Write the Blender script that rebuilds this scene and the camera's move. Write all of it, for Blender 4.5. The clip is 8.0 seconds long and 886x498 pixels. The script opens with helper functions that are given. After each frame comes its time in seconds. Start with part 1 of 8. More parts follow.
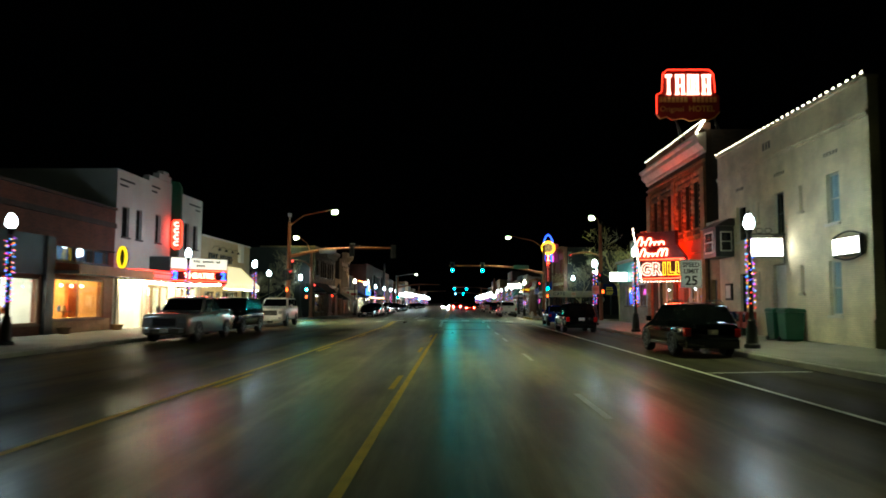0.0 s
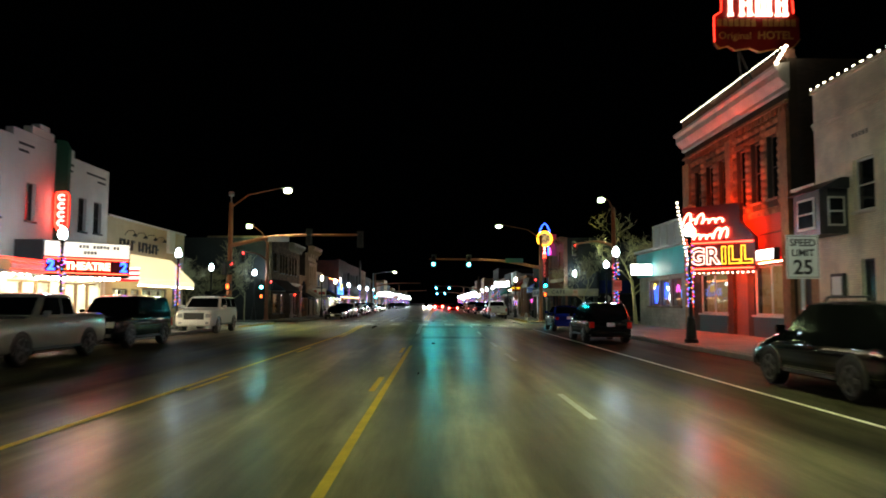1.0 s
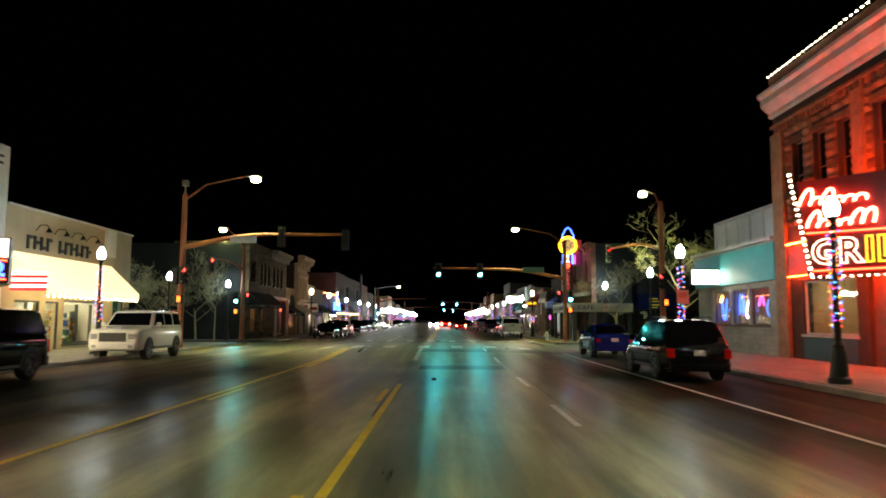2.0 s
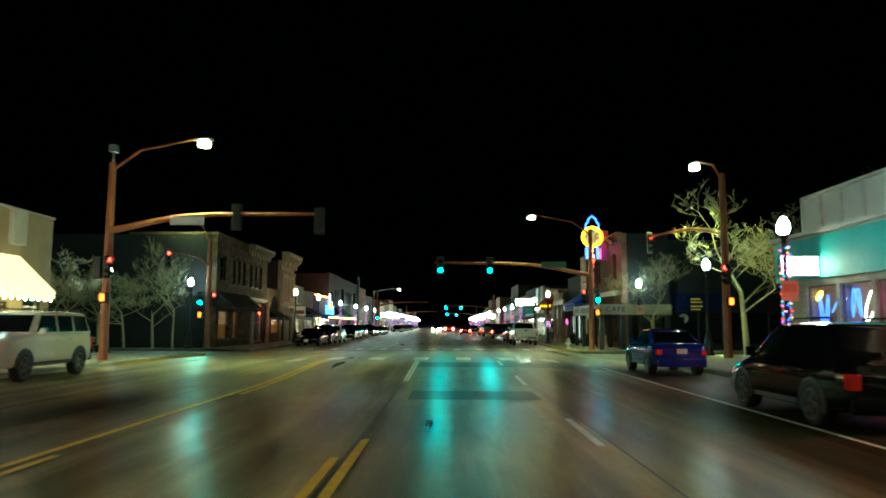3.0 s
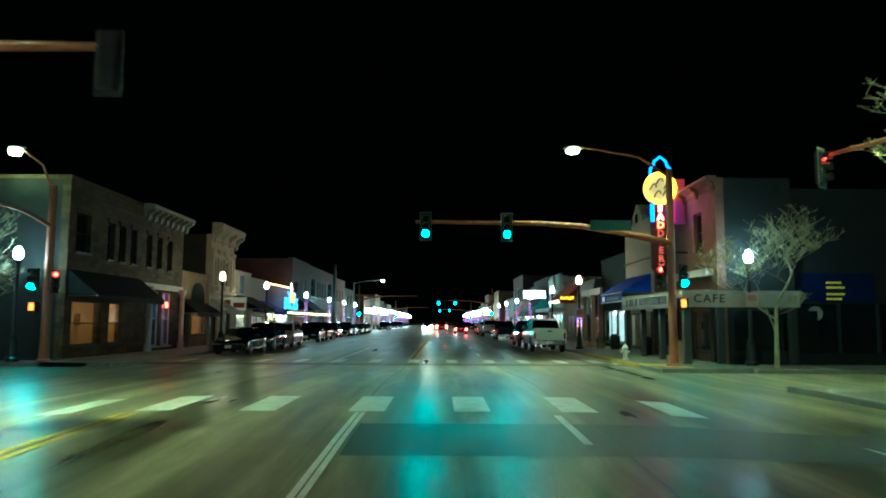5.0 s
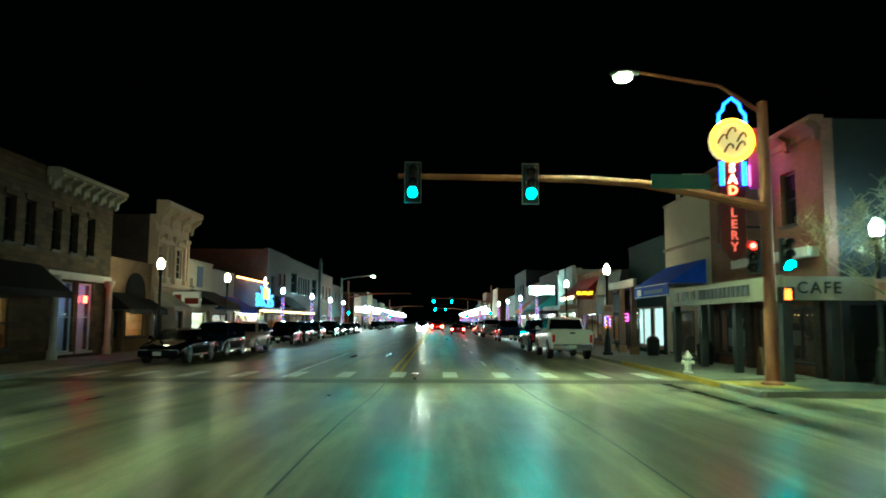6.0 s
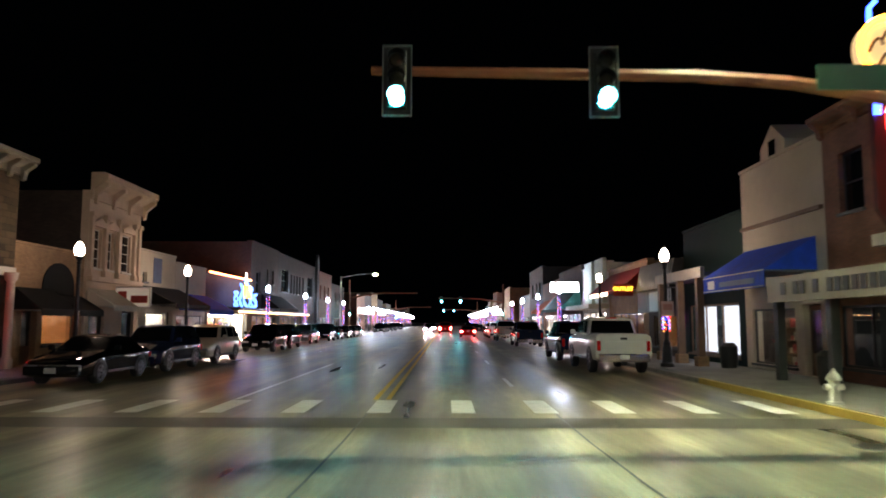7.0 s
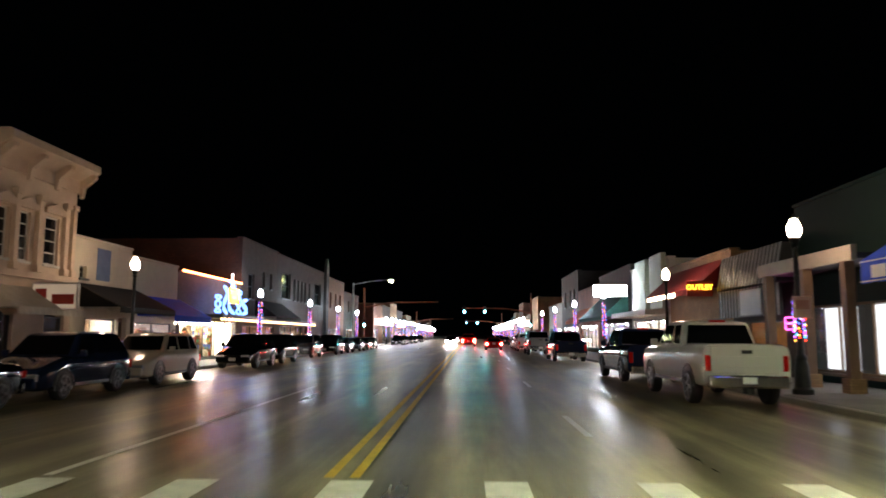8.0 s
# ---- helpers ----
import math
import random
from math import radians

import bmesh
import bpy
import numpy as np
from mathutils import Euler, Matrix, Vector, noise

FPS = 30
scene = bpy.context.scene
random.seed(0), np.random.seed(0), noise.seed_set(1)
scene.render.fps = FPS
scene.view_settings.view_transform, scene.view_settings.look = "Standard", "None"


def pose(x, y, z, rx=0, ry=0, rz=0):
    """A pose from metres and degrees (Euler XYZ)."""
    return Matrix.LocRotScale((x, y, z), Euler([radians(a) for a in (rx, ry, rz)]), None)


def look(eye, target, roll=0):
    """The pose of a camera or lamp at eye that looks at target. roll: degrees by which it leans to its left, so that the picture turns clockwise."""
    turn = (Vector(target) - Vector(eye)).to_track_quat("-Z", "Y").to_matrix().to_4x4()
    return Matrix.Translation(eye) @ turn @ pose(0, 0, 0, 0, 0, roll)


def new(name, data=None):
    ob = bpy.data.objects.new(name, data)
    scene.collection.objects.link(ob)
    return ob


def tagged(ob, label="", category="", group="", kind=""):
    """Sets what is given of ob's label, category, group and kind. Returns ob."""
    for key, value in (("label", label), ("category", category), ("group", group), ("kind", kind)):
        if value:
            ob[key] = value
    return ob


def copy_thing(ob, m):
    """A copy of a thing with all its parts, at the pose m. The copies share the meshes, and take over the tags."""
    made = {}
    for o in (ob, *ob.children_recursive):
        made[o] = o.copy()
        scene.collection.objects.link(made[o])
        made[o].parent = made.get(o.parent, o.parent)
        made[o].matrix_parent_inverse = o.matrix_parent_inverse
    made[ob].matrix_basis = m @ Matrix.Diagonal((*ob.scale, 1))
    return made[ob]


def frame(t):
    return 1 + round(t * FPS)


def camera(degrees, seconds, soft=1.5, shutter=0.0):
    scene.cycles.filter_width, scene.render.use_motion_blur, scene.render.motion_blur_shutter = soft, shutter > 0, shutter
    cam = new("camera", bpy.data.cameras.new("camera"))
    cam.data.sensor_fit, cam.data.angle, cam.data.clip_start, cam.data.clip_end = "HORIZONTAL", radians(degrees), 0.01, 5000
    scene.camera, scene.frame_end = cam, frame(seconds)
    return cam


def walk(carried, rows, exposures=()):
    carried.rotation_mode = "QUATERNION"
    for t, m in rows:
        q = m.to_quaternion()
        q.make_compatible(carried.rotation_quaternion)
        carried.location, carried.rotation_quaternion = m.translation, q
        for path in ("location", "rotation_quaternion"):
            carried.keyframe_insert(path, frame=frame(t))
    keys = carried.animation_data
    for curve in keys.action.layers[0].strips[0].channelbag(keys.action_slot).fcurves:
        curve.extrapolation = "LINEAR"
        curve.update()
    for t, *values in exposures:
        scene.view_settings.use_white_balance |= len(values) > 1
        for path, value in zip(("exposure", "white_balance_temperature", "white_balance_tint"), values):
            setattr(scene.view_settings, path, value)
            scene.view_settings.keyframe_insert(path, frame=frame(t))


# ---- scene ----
cam = camera(63.5, 8.0, soft=1.75, shutter=0.4)
PATH = [
    (0, (-0.11, -4.1, 1.757), (-0.147, -2.106, 1.907), 0.3),
    (0.5, (-0.195, 1.68, 1.77), (-0.203, 3.675, 1.912), 0.2),
    (1, (-0.12, 7.14, 1.75), (-0.106, 9.134, 1.9), 0.2),
    (1.5, (-0.064, 12.2, 1.78), (-0.049, 14.193, 1.95), 0.2),
    (2, (0.02, 16.85, 1.745), (0.013, 18.84, 1.942), 0.3),
    (2.2, (0.06, 18.6, 1.72), (0.04, 20.59, 1.925), 0.3),
    (3.5, (0.04, 30.05, 1.72), (0.026, 32.039, 1.931), 0.2),
    (4, (0.085, 34.68, 1.785), (0.076, 36.669, 1.989), 0.3),
    (4.5, (0.13, 39.05, 1.795), (0.125, 41.039, 1.997), 0.3),
    (6, (0.18, 52.1, 1.79), (0.194, 54.089, 1.99), 0.3),
    (6.5, (0.25, 56.29, 1.80), (0.257, 58.279, 1.999), 0.2),
    (7, (0.25, 60.4, 1.82), (0.241, 62.39, 2.024), 0.1),
    (7.5, (0.27, 64.68, 1.70), (0.222, 66.667, 1.922), 0.2),
    (8, (0.195, 69.15, 1.62), (0.123, 71.134, 1.86), 0.1),
]
walk(cam, [(t, look(eye, target, roll)) for t, eye, target, roll in PATH], [(0, 0.92, 6600, -2), (1, 1.06, 6700, 6), (2, 1.42, 7500, 9), (3.5, 1.68, 6300, -34), (4.5, 1.68, 5150, -31), (6.0, 1.85, 5900, -28), (6.5, 1.88, 6000, -12), (7.0, 1.95, 6500, 26), (8, 2.08, 7000, 24)])

# ---- night sky, far glow of the town ----
world = bpy.data.worlds.new("night")
scene.world = world
world.use_nodes = True
world.node_tree.nodes["Background"].inputs[0].default_value = (0.25, 0.42, 0.55, 1)
world.node_tree.nodes["Background"].inputs[1].default_value = 0.00016

# ---- mesh helpers ----
def box(bm, x0, x1, y0, y1, z0, z1, bevel=0.0):
    x0, x1 = min(x0, x1), max(x0, x1)
    y0, y1 = min(y0, y1), max(y0, y1)
    z0, z1 = min(z0, z1), max(z0, z1)
    v = [bm.verts.new(p) for p in ((x0, y0, z0), (x1, y0, z0), (x1, y1, z0), (x0, y1, z0), (x0, y0, z1), (x1, y0, z1), (x1, y1, z1), (x0, y1, z1))]
    fs = [bm.faces.new([v[i] for i in q]) for q in ((0, 3, 2, 1), (4, 5, 6, 7), (0, 1, 5, 4), (1, 2, 6, 5), (2, 3, 7, 6), (3, 0, 4, 7))]
    if bevel > 0:
        es = list({e for f in fs for e in f.edges})
        bmesh.ops.bevel(bm, geom=es, offset=bevel, segments=2, affect="EDGES", profile=0.5)
    return fs


def prism(bm, pts, a, b):
    """A solid between two copies of an outline: pts are 2D, a and b map a 2D point into space."""
    lo = [bm.verts.new(a(*p)) for p in pts]
    hi = [bm.verts.new(b(*p)) for p in pts]
    n = len(pts)
    bm.faces.new(lo[::-1])
    bm.faces.new(hi)
    for i in range(n):
        bm.faces.new((lo[i], lo[(i + 1) % n], hi[(i + 1) % n], hi[i]))
    bmesh.ops.recalc_face_normals(bm, faces=bm.faces[:])


def rings(bm, loops, cap=True, close=True):
    """Skin over loops of points, all of one length."""
    vs = [[bm.verts.new(p) for p in lp] for lp in loops]
    n = len(vs[0])
    for a, b in zip(vs, vs[1:]):
        for i in range(n if close else n - 1):
            bm.faces.new((a[i], a[(i + 1) % n], b[(i + 1) % n], b[i]))
    if cap:
        bm.faces.new(vs[0][::-1])
        bm.faces.new(vs[-1])
    return vs


def turned(bm, profile, cx=0.0, cy=0.0, n=14):
    """A body turned round the z axis from rows of (radius, z)."""
    rings(bm, [[(cx + r * math.cos(2 * math.pi * i / n), cy + r * math.sin(2 * math.pi * i / n), z) for i in range(n)] for r, z in profile])


def tube(bm, pts, radii, n=6):
    """A round bar along points; radii is one number or one per point."""
    pts = [Vector(p) for p in pts]
    if not isinstance(radii, (list, tuple)):
        radii = [radii] * len(pts)
    loops = []
    side = None
    for i, p in enumerate(pts):
        d = (pts[min(i + 1, len(pts) - 1)] - pts[max(i - 1, 0)]).normalized()
        if side is None:
            side = d.orthogonal().normalized()
        side = (side - d * side.dot(d)).normalized()
        up = d.cross(side)
        loops.append([p + (side * math.cos(2 * math.pi * k / n) + up * math.sin(2 * math.pi * k / n)) * radii[i] for k in range(n)])
    rings(bm, loops)


def ball(bm, c, r, sub=1):
    bmesh.ops.create_icosphere(bm, subdivisions=sub, radius=r, matrix=Matrix.Translation(c))


def thing(name, label, category, at=(0, 0, 0), group="", kind=""):
    ob = new(name)
    ob.location = at
    ob.empty_display_size = 0.2
    return tagged(ob, label, category, group, kind)


def origin(ob):
    p = Vector((0, 0, 0))
    while ob:
        p += ob.location
        ob = ob.parent
    return p


def part(name, bm, material, parent=None, label="", smooth=False):
    """One mesh object from a bmesh given in the world's metres, under a thing or a part."""
    if parent:
        bmesh.ops.translate(bm, verts=bm.verts, vec=-origin(parent))
    me = bpy.data.meshes.new(name)
    bm.to_mesh(me)
    bm.free()
    me.materials.append(material)
    if smooth:
        me.polygons.foreach_set("use_smooth", [True] * len(me.polygons))
        me.set_sharp_from_angle(angle=radians(38))
    ob = new(name, me)
    ob.parent = parent
    return tagged(ob, label)


def solid(name, material, parent, *boxes, label="", bevel=0.0):
    bm = bmesh.new()
    for b in boxes:
        box(bm, *b, bevel=bevel)
    return part(name, bm, material, parent, label)


def lettering(name, text, size, material, parent, m, depth=0.02, label="", spacing=1.0, bold=0.0, tube_r=0.0):
    """Raised lettering in the built-in font, centred on the pose m (x along the line, y up, z outwards)."""
    cu = bpy.data.curves.new(name, "FONT")
    cu.body, cu.size, cu.extrude, cu.align_x, cu.align_y = text, size, depth, "CENTER", "CENTER"
    cu.space_character, cu.offset, cu.resolution_u = spacing, bold, 3
    if tube_r:
        cu.fill_mode, cu.extrude, cu.bevel_depth, cu.bevel_resolution = "NONE", 0.0, tube_r, 1
    tmp = bpy.data.objects.new("tmp", cu)
    scene.collection.objects.link(tmp)
    me = bpy.data.meshes.new_from_object(tmp.evaluated_get(bpy.context.evaluated_depsgraph_get()))
    bpy.data.objects.remove(tmp)
    me.materials.clear()
    me.materials.append(material)
    ob = new(name, me)
    ob.parent = parent
    ob.matrix_basis = Matrix.Translation(-origin(parent)) @ m if parent else m
    return tagged(ob, label)


# ---- materials ----
def nodes_of(name):
    m = bpy.data.materials.new(name)
    m.use_nodes = True
    nt = m.node_tree
    return m, nt, nt.nodes["Principled BSDF"]


def surface(name, a, b, rough=0.7, scale=1.5, fine=40.0, bump=0.15, metal=0.0, vary=0.12, random_amount=0.0, spec=0.5, coat=0.0, bump_dist=0.01):
    """A surface that wanders between colours a and b at a large scale, with fine grain, uneven gloss and relief."""
    m, nt, p = nodes_of(name)
    co = nt.nodes.new("ShaderNodeTexCoord")
    n1 = nt.nodes.new("ShaderNodeTexNoise")
    n1.inputs["Scale"].default_value, n1.inputs["Detail"].default_value, n1.inputs["Roughness"].default_value = scale, 6, 0.65
    n2 = nt.nodes.new("ShaderNodeTexNoise")
    n2.inputs["Scale"].default_value, n2.inputs["Detail"].default_value = fine, 3
    nt.links.new(co.outputs["Object"], n1.inputs["Vector"])
    nt.links.new(co.outputs["Object"], n2.inputs["Vector"])
    ramp = nt.nodes.new("ShaderNodeValToRGB")
    ramp.color_ramp.elements[0].position, ramp.color_ramp.elements[1].position = 0.32, 0.68
    ramp.color_ramp.elements[0].color, ramp.color_ramp.elements[1].color = (*a, 1), (*b, 1)
    nt.links.new(n1.outputs["Fac"], ramp.inputs["Fac"])
    hsv = nt.nodes.new("ShaderNodeHueSaturation")
    nt.links.new(ramp.outputs["Color"], hsv.inputs["Color"])
    mr = nt.nodes.new("ShaderNodeMapRange")
    mr.inputs["To Min"].default_value, mr.inputs["To Max"].default_value = 1 - vary, 1 + vary
    nt.links.new(n2.outputs["Fac"], mr.inputs["Value"])
    value = mr.outputs["Result"]
    if random_amount:
        info = nt.nodes.new("ShaderNodeObjectInfo")
        mr2 = nt.nodes.new("ShaderNodeMapRange")
        mr2.inputs["To Min"].default_value, mr2.inputs["To Max"].default_value = 1 - random_amount, 1 + random_amount
        nt.links.new(info.outputs["Random"], mr2.inputs["Value"])
        mul = nt.nodes.new("ShaderNodeMath")
        mul.operation = "MULTIPLY"
        nt.links.new(value, mul.inputs[0])
        nt.links.new(mr2.outputs["Result"], mul.inputs[1])
        value = mul.outputs[0]
    nt.links.new(value, hsv.inputs["Value"])
    nt.links.new(hsv.outputs["Color"], p.inputs["Base Color"])
    mr3 = nt.nodes.new("ShaderNodeMapRange")
    mr3.inputs["To Min"].default_value, mr3.inputs["To Max"].default_value = max(0.02, rough - 0.12), min(1, rough + 0.12)
    nt.links.new(n1.outputs["Fac"], mr3.inputs["Value"])
    nt.links.new(mr3.outputs["Result"], p.inputs["Roughness"])
    p.inputs["Metallic"].default_value = metal
    p.inputs["Specular IOR Level"].default_value = spec
    p.inputs["Coat Weight"].default_value = coat
    if bump:
        bp = nt.nodes.new("ShaderNodeBump")
        bp.inputs["Strength"].default_value, bp.inputs["Distance"].default_value = bump, bump_dist
        nt.links.new(n2.outputs["Fac"], bp.inputs["Height"])
        nt.links.new(bp.outputs["Normal"], p.inputs["Normal"])
    return m


def brickwork(name, a, b, mortar, length=0.21, height=0.072, rough=0.8, bump=0.5):
    """Coursed brick on upright walls: courses follow height, lengths follow the sum of both plan directions."""
    m, nt, p = nodes_of(name)
    co = nt.nodes.new("ShaderNodeTexCoord")
    sep = nt.nodes.new("ShaderNodeSeparateXYZ")
    nt.links.new(co.outputs["Object"], sep.inputs[0])
    add = nt.nodes.new("ShaderNodeMath")
    nt.links.new(sep.outputs["X"], add.inputs[0])
    nt.links.new(sep.outputs["Y"], add.inputs[1])
    comb = nt.nodes.new("ShaderNodeCombineXYZ")
    nt.links.new(add.outputs[0], comb.inputs["X"])
    nt.links.new(sep.outputs["Z"], comb.inputs["Y"])
    br = nt.nodes.new("ShaderNodeTexBrick")
    br.inputs["Scale"].default_value = 1.0
    br.inputs["Brick Width"].default_value, br.inputs["Row Height"].default_value = length, height
    br.inputs["Mortar Size"].default_value = 0.006
    br.inputs["Color1"].default_value, br.inputs["Color2"].default_value, br.inputs["Mortar"].default_value = (*a, 1), (*b, 1), (*mortar, 1)
    nt.links.new(comb.outputs[0], br.inputs["Vector"])
    n1 = nt.nodes.new("ShaderNodeTexNoise")
    n1.inputs["Scale"].default_value, n1.inputs["Detail"].default_value = 0.9, 6
    nt.links.new(co.outputs["Object"], n1.inputs["Vector"])
    mr = nt.nodes.new("ShaderNodeMapRange")
    mr.inputs["From Min"].default_value, mr.inputs["From Max"].default_value = 0.3, 0.7
    mr.inputs["To Min"].default_value, mr.inputs["To Max"].default_value = 0.72, 1.15
    nt.links.new(n1.outputs["Fac"], mr.inputs["Value"])
    hsv = nt.nodes.new("ShaderNodeHueSaturation")
    nt.links.new(br.outputs["Color"], hsv.inputs["Color"])
    nt.links.new(mr.outputs["Result"], hsv.inputs["Value"])
    nt.links.new(hsv.outputs["Color"], p.inputs["Base Color"])
    p.inputs["Roughness"].default_value = rough
    bp = nt.nodes.new("ShaderNodeBump")
    bp.inputs["Strength"].default_value, bp.inputs["Distance"].default_value = bump, 0.008
    bp.invert = True
    nt.links.new(br.outputs["Fac"], bp.inputs["Height"])
    nt.links.new(bp.outputs["Normal"], p.inputs["Normal"])
    return m


def glow(name, colour, strength, sampled=True):
    m, nt, p = nodes_of(name)
    p.inputs["Base Color"].default_value = (*[min(0.8, c) for c in colour], 1)
    p.inputs["Emission Color"].default_value = (*colour, 1)
    p.inputs["Emission Strength"].default_value = strength
    if not sampled:
        m.cycles.emission_sampling = "NONE"
    return m


def clear_glass(name, tint=(0.9, 0.95, 0.95)):
    m, nt, p = nodes_of(name)
    out = nt.nodes["Material Output"]
    tr, gl, mix, fr, pw, sc = (nt.nodes.new("ShaderNode" + k) for k in ("BsdfTransparent", "BsdfGlossy", "MixShader", "LayerWeight", "Math", "MapRange"))
    tr.inputs[0].default_value = (*tint, 1)
    gl.inputs["Roughness"].default_value = 0.02
    fr.inputs["Blend"].default_value = 0.5
    pw.operation = "POWER"
    pw.inputs[1].default_value = 4.0
    sc.inputs["To Min"].default_value, sc.inputs["To Max"].default_value = 0.04, 0.7
    nt.links.new(fr.outputs["Facing"], pw.inputs[0])
    nt.links.new(pw.outputs[0], sc.inputs["Value"])
    nt.links.new(sc.outputs[0], mix.inputs[0])
    nt.links.new(tr.outputs[0], mix.inputs[1])
    nt.links.new(gl.outputs[0], mix.inputs[2])
    nt.links.new(mix.outputs[0], out.inputs["Surface"])
    return m


def asphalt():
    """Worn grey paving with long polished wheel tracks and dark patches."""
    m, nt, p = nodes_of("worn_paving")
    co = nt.nodes.new("ShaderNodeTexCoord")
    mp = nt.nodes.new("ShaderNodeMapping")
    mp.inputs["Scale"].default_value = (0.9, 0.035, 1)
    nt.links.new(co.outputs["Object"], mp.inputs["Vector"])
    streak = nt.nodes.new("ShaderNodeTexNoise")
    streak.inputs["Scale"].default_value, streak.inputs["Detail"].default_value = 1.7, 7
    nt.links.new(mp.outputs[0], streak.inputs["Vector"])
    patch = nt.nodes.new("ShaderNodeTexNoise")
    patch.inputs["Scale"].default_value, patch.inputs["Detail"].default_value = 0.22, 7
    nt.links.new(co.outputs["Object"], patch.inputs["Vector"])
    grain = nt.nodes.new("ShaderNodeTexNoise")
    grain.inputs["Scale"].default_value, grain.inputs["Detail"].default_value = 60, 3
    nt.links.new(co.outputs["Object"], grain.inputs["Vector"])
    r1 = nt.nodes.new("ShaderNodeValToRGB")
    r1.color_ramp.elements[0].position, r1.color_ramp.elements[1].position = 0.38, 0.62
    r1.color_ramp.elements[0].color, r1.color_ramp.elements[1].color = (0.085, 0.073, 0.048, 1), (0.37, 0.32, 0.215, 1)
    add = nt.nodes.new("ShaderNodeMath")
    add.operation = "MULTIPLY_ADD"
    nt.links.new(streak.outputs["Fac"], add.inputs[0])
    add.inputs[1].default_value = 0.62
    half = nt.nodes.new("ShaderNodeMath")
    half.operation = "MULTIPLY"
    half.inputs[1].default_value = 0.38
    nt.links.new(patch.outputs["Fac"], half.inputs[0])
    nt.links.new(half.outputs[0], add.inputs[2])
    nt.links.new(add.outputs[0], r1.inputs["Fac"])
    hsv = nt.nodes.new("ShaderNodeHueSaturation")
    mr = nt.nodes.new("ShaderNodeMapRange")
    mr.inputs["To Min"].default_value, mr.inputs["To Max"].default_value = 0.55, 1.45
    nt.links.new(grain.outputs["Fac"], mr.inputs["Value"])
    mp2 = nt.nodes.new("ShaderNodeMapping")
    mp2.inputs["Scale"].default_value = (4.0, 0.55, 1)
    nt.links.new(co.outputs["Object"], mp2.inputs["Vector"])
    worn = nt.nodes.new("ShaderNodeTexNoise")
    worn.inputs["Scale"].default_value, worn.inputs["Detail"].default_value, worn.inputs["Roughness"].default_value = 1.0, 8, 0.7
    nt.links.new(mp2.outputs[0], worn.inputs["Vector"])
    mr2 = nt.nodes.new("ShaderNodeMapRange")
    mr2.inputs["From Min"].default_value, mr2.inputs["From Max"].default_value = 0.3, 0.7
    mr2.inputs["To Min"].default_value, mr2.inputs["To Max"].default_value = 0.74, 1.22
    nt.links.new(worn.outputs["Fac"], mr2.inputs["Value"])
    both = nt.nodes.new("ShaderNodeMath")
    both.operation = "MULTIPLY"
    nt.links.new(mr.outputs[0], both.inputs[0])
    nt.links.new(mr2.outputs[0], both.inputs[1])
    # wheel tracks: polished and dark, with a paler dry strip along the middle of each lane
    tx = nt.nodes.new("ShaderNodeSeparateXYZ")
    nt.links.new(co.outputs["Object"], tx.inputs[0])
    shift = nt.nodes.new("ShaderNodeMath")
    shift.operation = "MULTIPLY_ADD"
    shift.inputs[1].default_value, shift.inputs[2].default_value = 2 * math.pi / 1.8, 2 * math.pi * 0.4 / 1.8
    nt.links.new(tx.outputs["X"], shift.inputs[0])
    drift = nt.nodes.new("ShaderNodeMath")
    drift.operation = "MULTIPLY_ADD"
    drift.inputs[1].default_value = 0.6
    nt.links.new(patch.outputs["Fac"], drift.inputs[0])
    nt.links.new(shift.outputs[0], drift.inputs[2])
    wave = nt.nodes.new("ShaderNodeMath")
    wave.operation = "COSINE"
    nt.links.new(drift.outputs[0], wave.inputs[0])
    track = nt.nodes.new("ShaderNodeMapRange")
    track.inputs["From Min"].default_value, track.inputs["From Max"].default_value = -0.8, 0.9
    nt.links.new(wave.outputs[0], track.inputs["Value"])
    wheel = nt.nodes.new("ShaderNodeMapRange")
    wheel.inputs["To Min"].default_value, wheel.inputs["To Max"].default_value = 1.3, 0.72
    nt.links.new(track.outputs[0], wheel.inputs["Value"])
    tread = nt.nodes.new("ShaderNodeMath")
    tread.operation = "MULTIPLY"
    nt.links.new(mr2.outputs[0], tread.inputs[0])
    nt.links.new(wheel.outputs[0], tread.inputs[1])
    nt.links.new(tread.outputs[0], both.inputs[1])
    # much darker, rougher and duller paving along the parking lanes of the first block
    sep = nt.nodes.new("ShaderNodeSeparateXYZ")
    nt.links.new(co.outputs["Object"], sep.inputs[0])
    wob = nt.nodes.new("ShaderNodeMath")
    wob.operation = "ADD"
    nt.links.new(sep.outputs["X"], wob.inputs[0])
    nt.links.new(patch.outputs["Fac"], wob.inputs[1])
    off = nt.nodes.new("ShaderNodeMath")
    off.operation = "SUBTRACT"
    off.inputs[1].default_value = -0.3
    nt.links.new(wob.outputs[0], off.inputs[0])
    far = nt.nodes.new("ShaderNodeMath")
    far.operation = "ABSOLUTE"
    nt.links.new(off.outputs[0], far.inputs[0])
    lane = nt.nodes.new("ShaderNodeMapRange")
    lane.inputs["From Min"].default_value, lane.inputs["From Max"].default_value = 3.6, 6.2
    lane.inputs["To Min"].default_value, lane.inputs["To Max"].default_value = 0.0, 1.0
    nt.links.new(far.outputs[0], lane.inputs["Value"])
    block = nt.nodes.new("ShaderNodeMapRange")
    block.inputs["From Min"].default_value, block.inputs["From Max"].default_value = 40.0, 58.0
    block.inputs["To Min"].default_value, block.inputs["To Max"].default_value = 1.0, 0.0
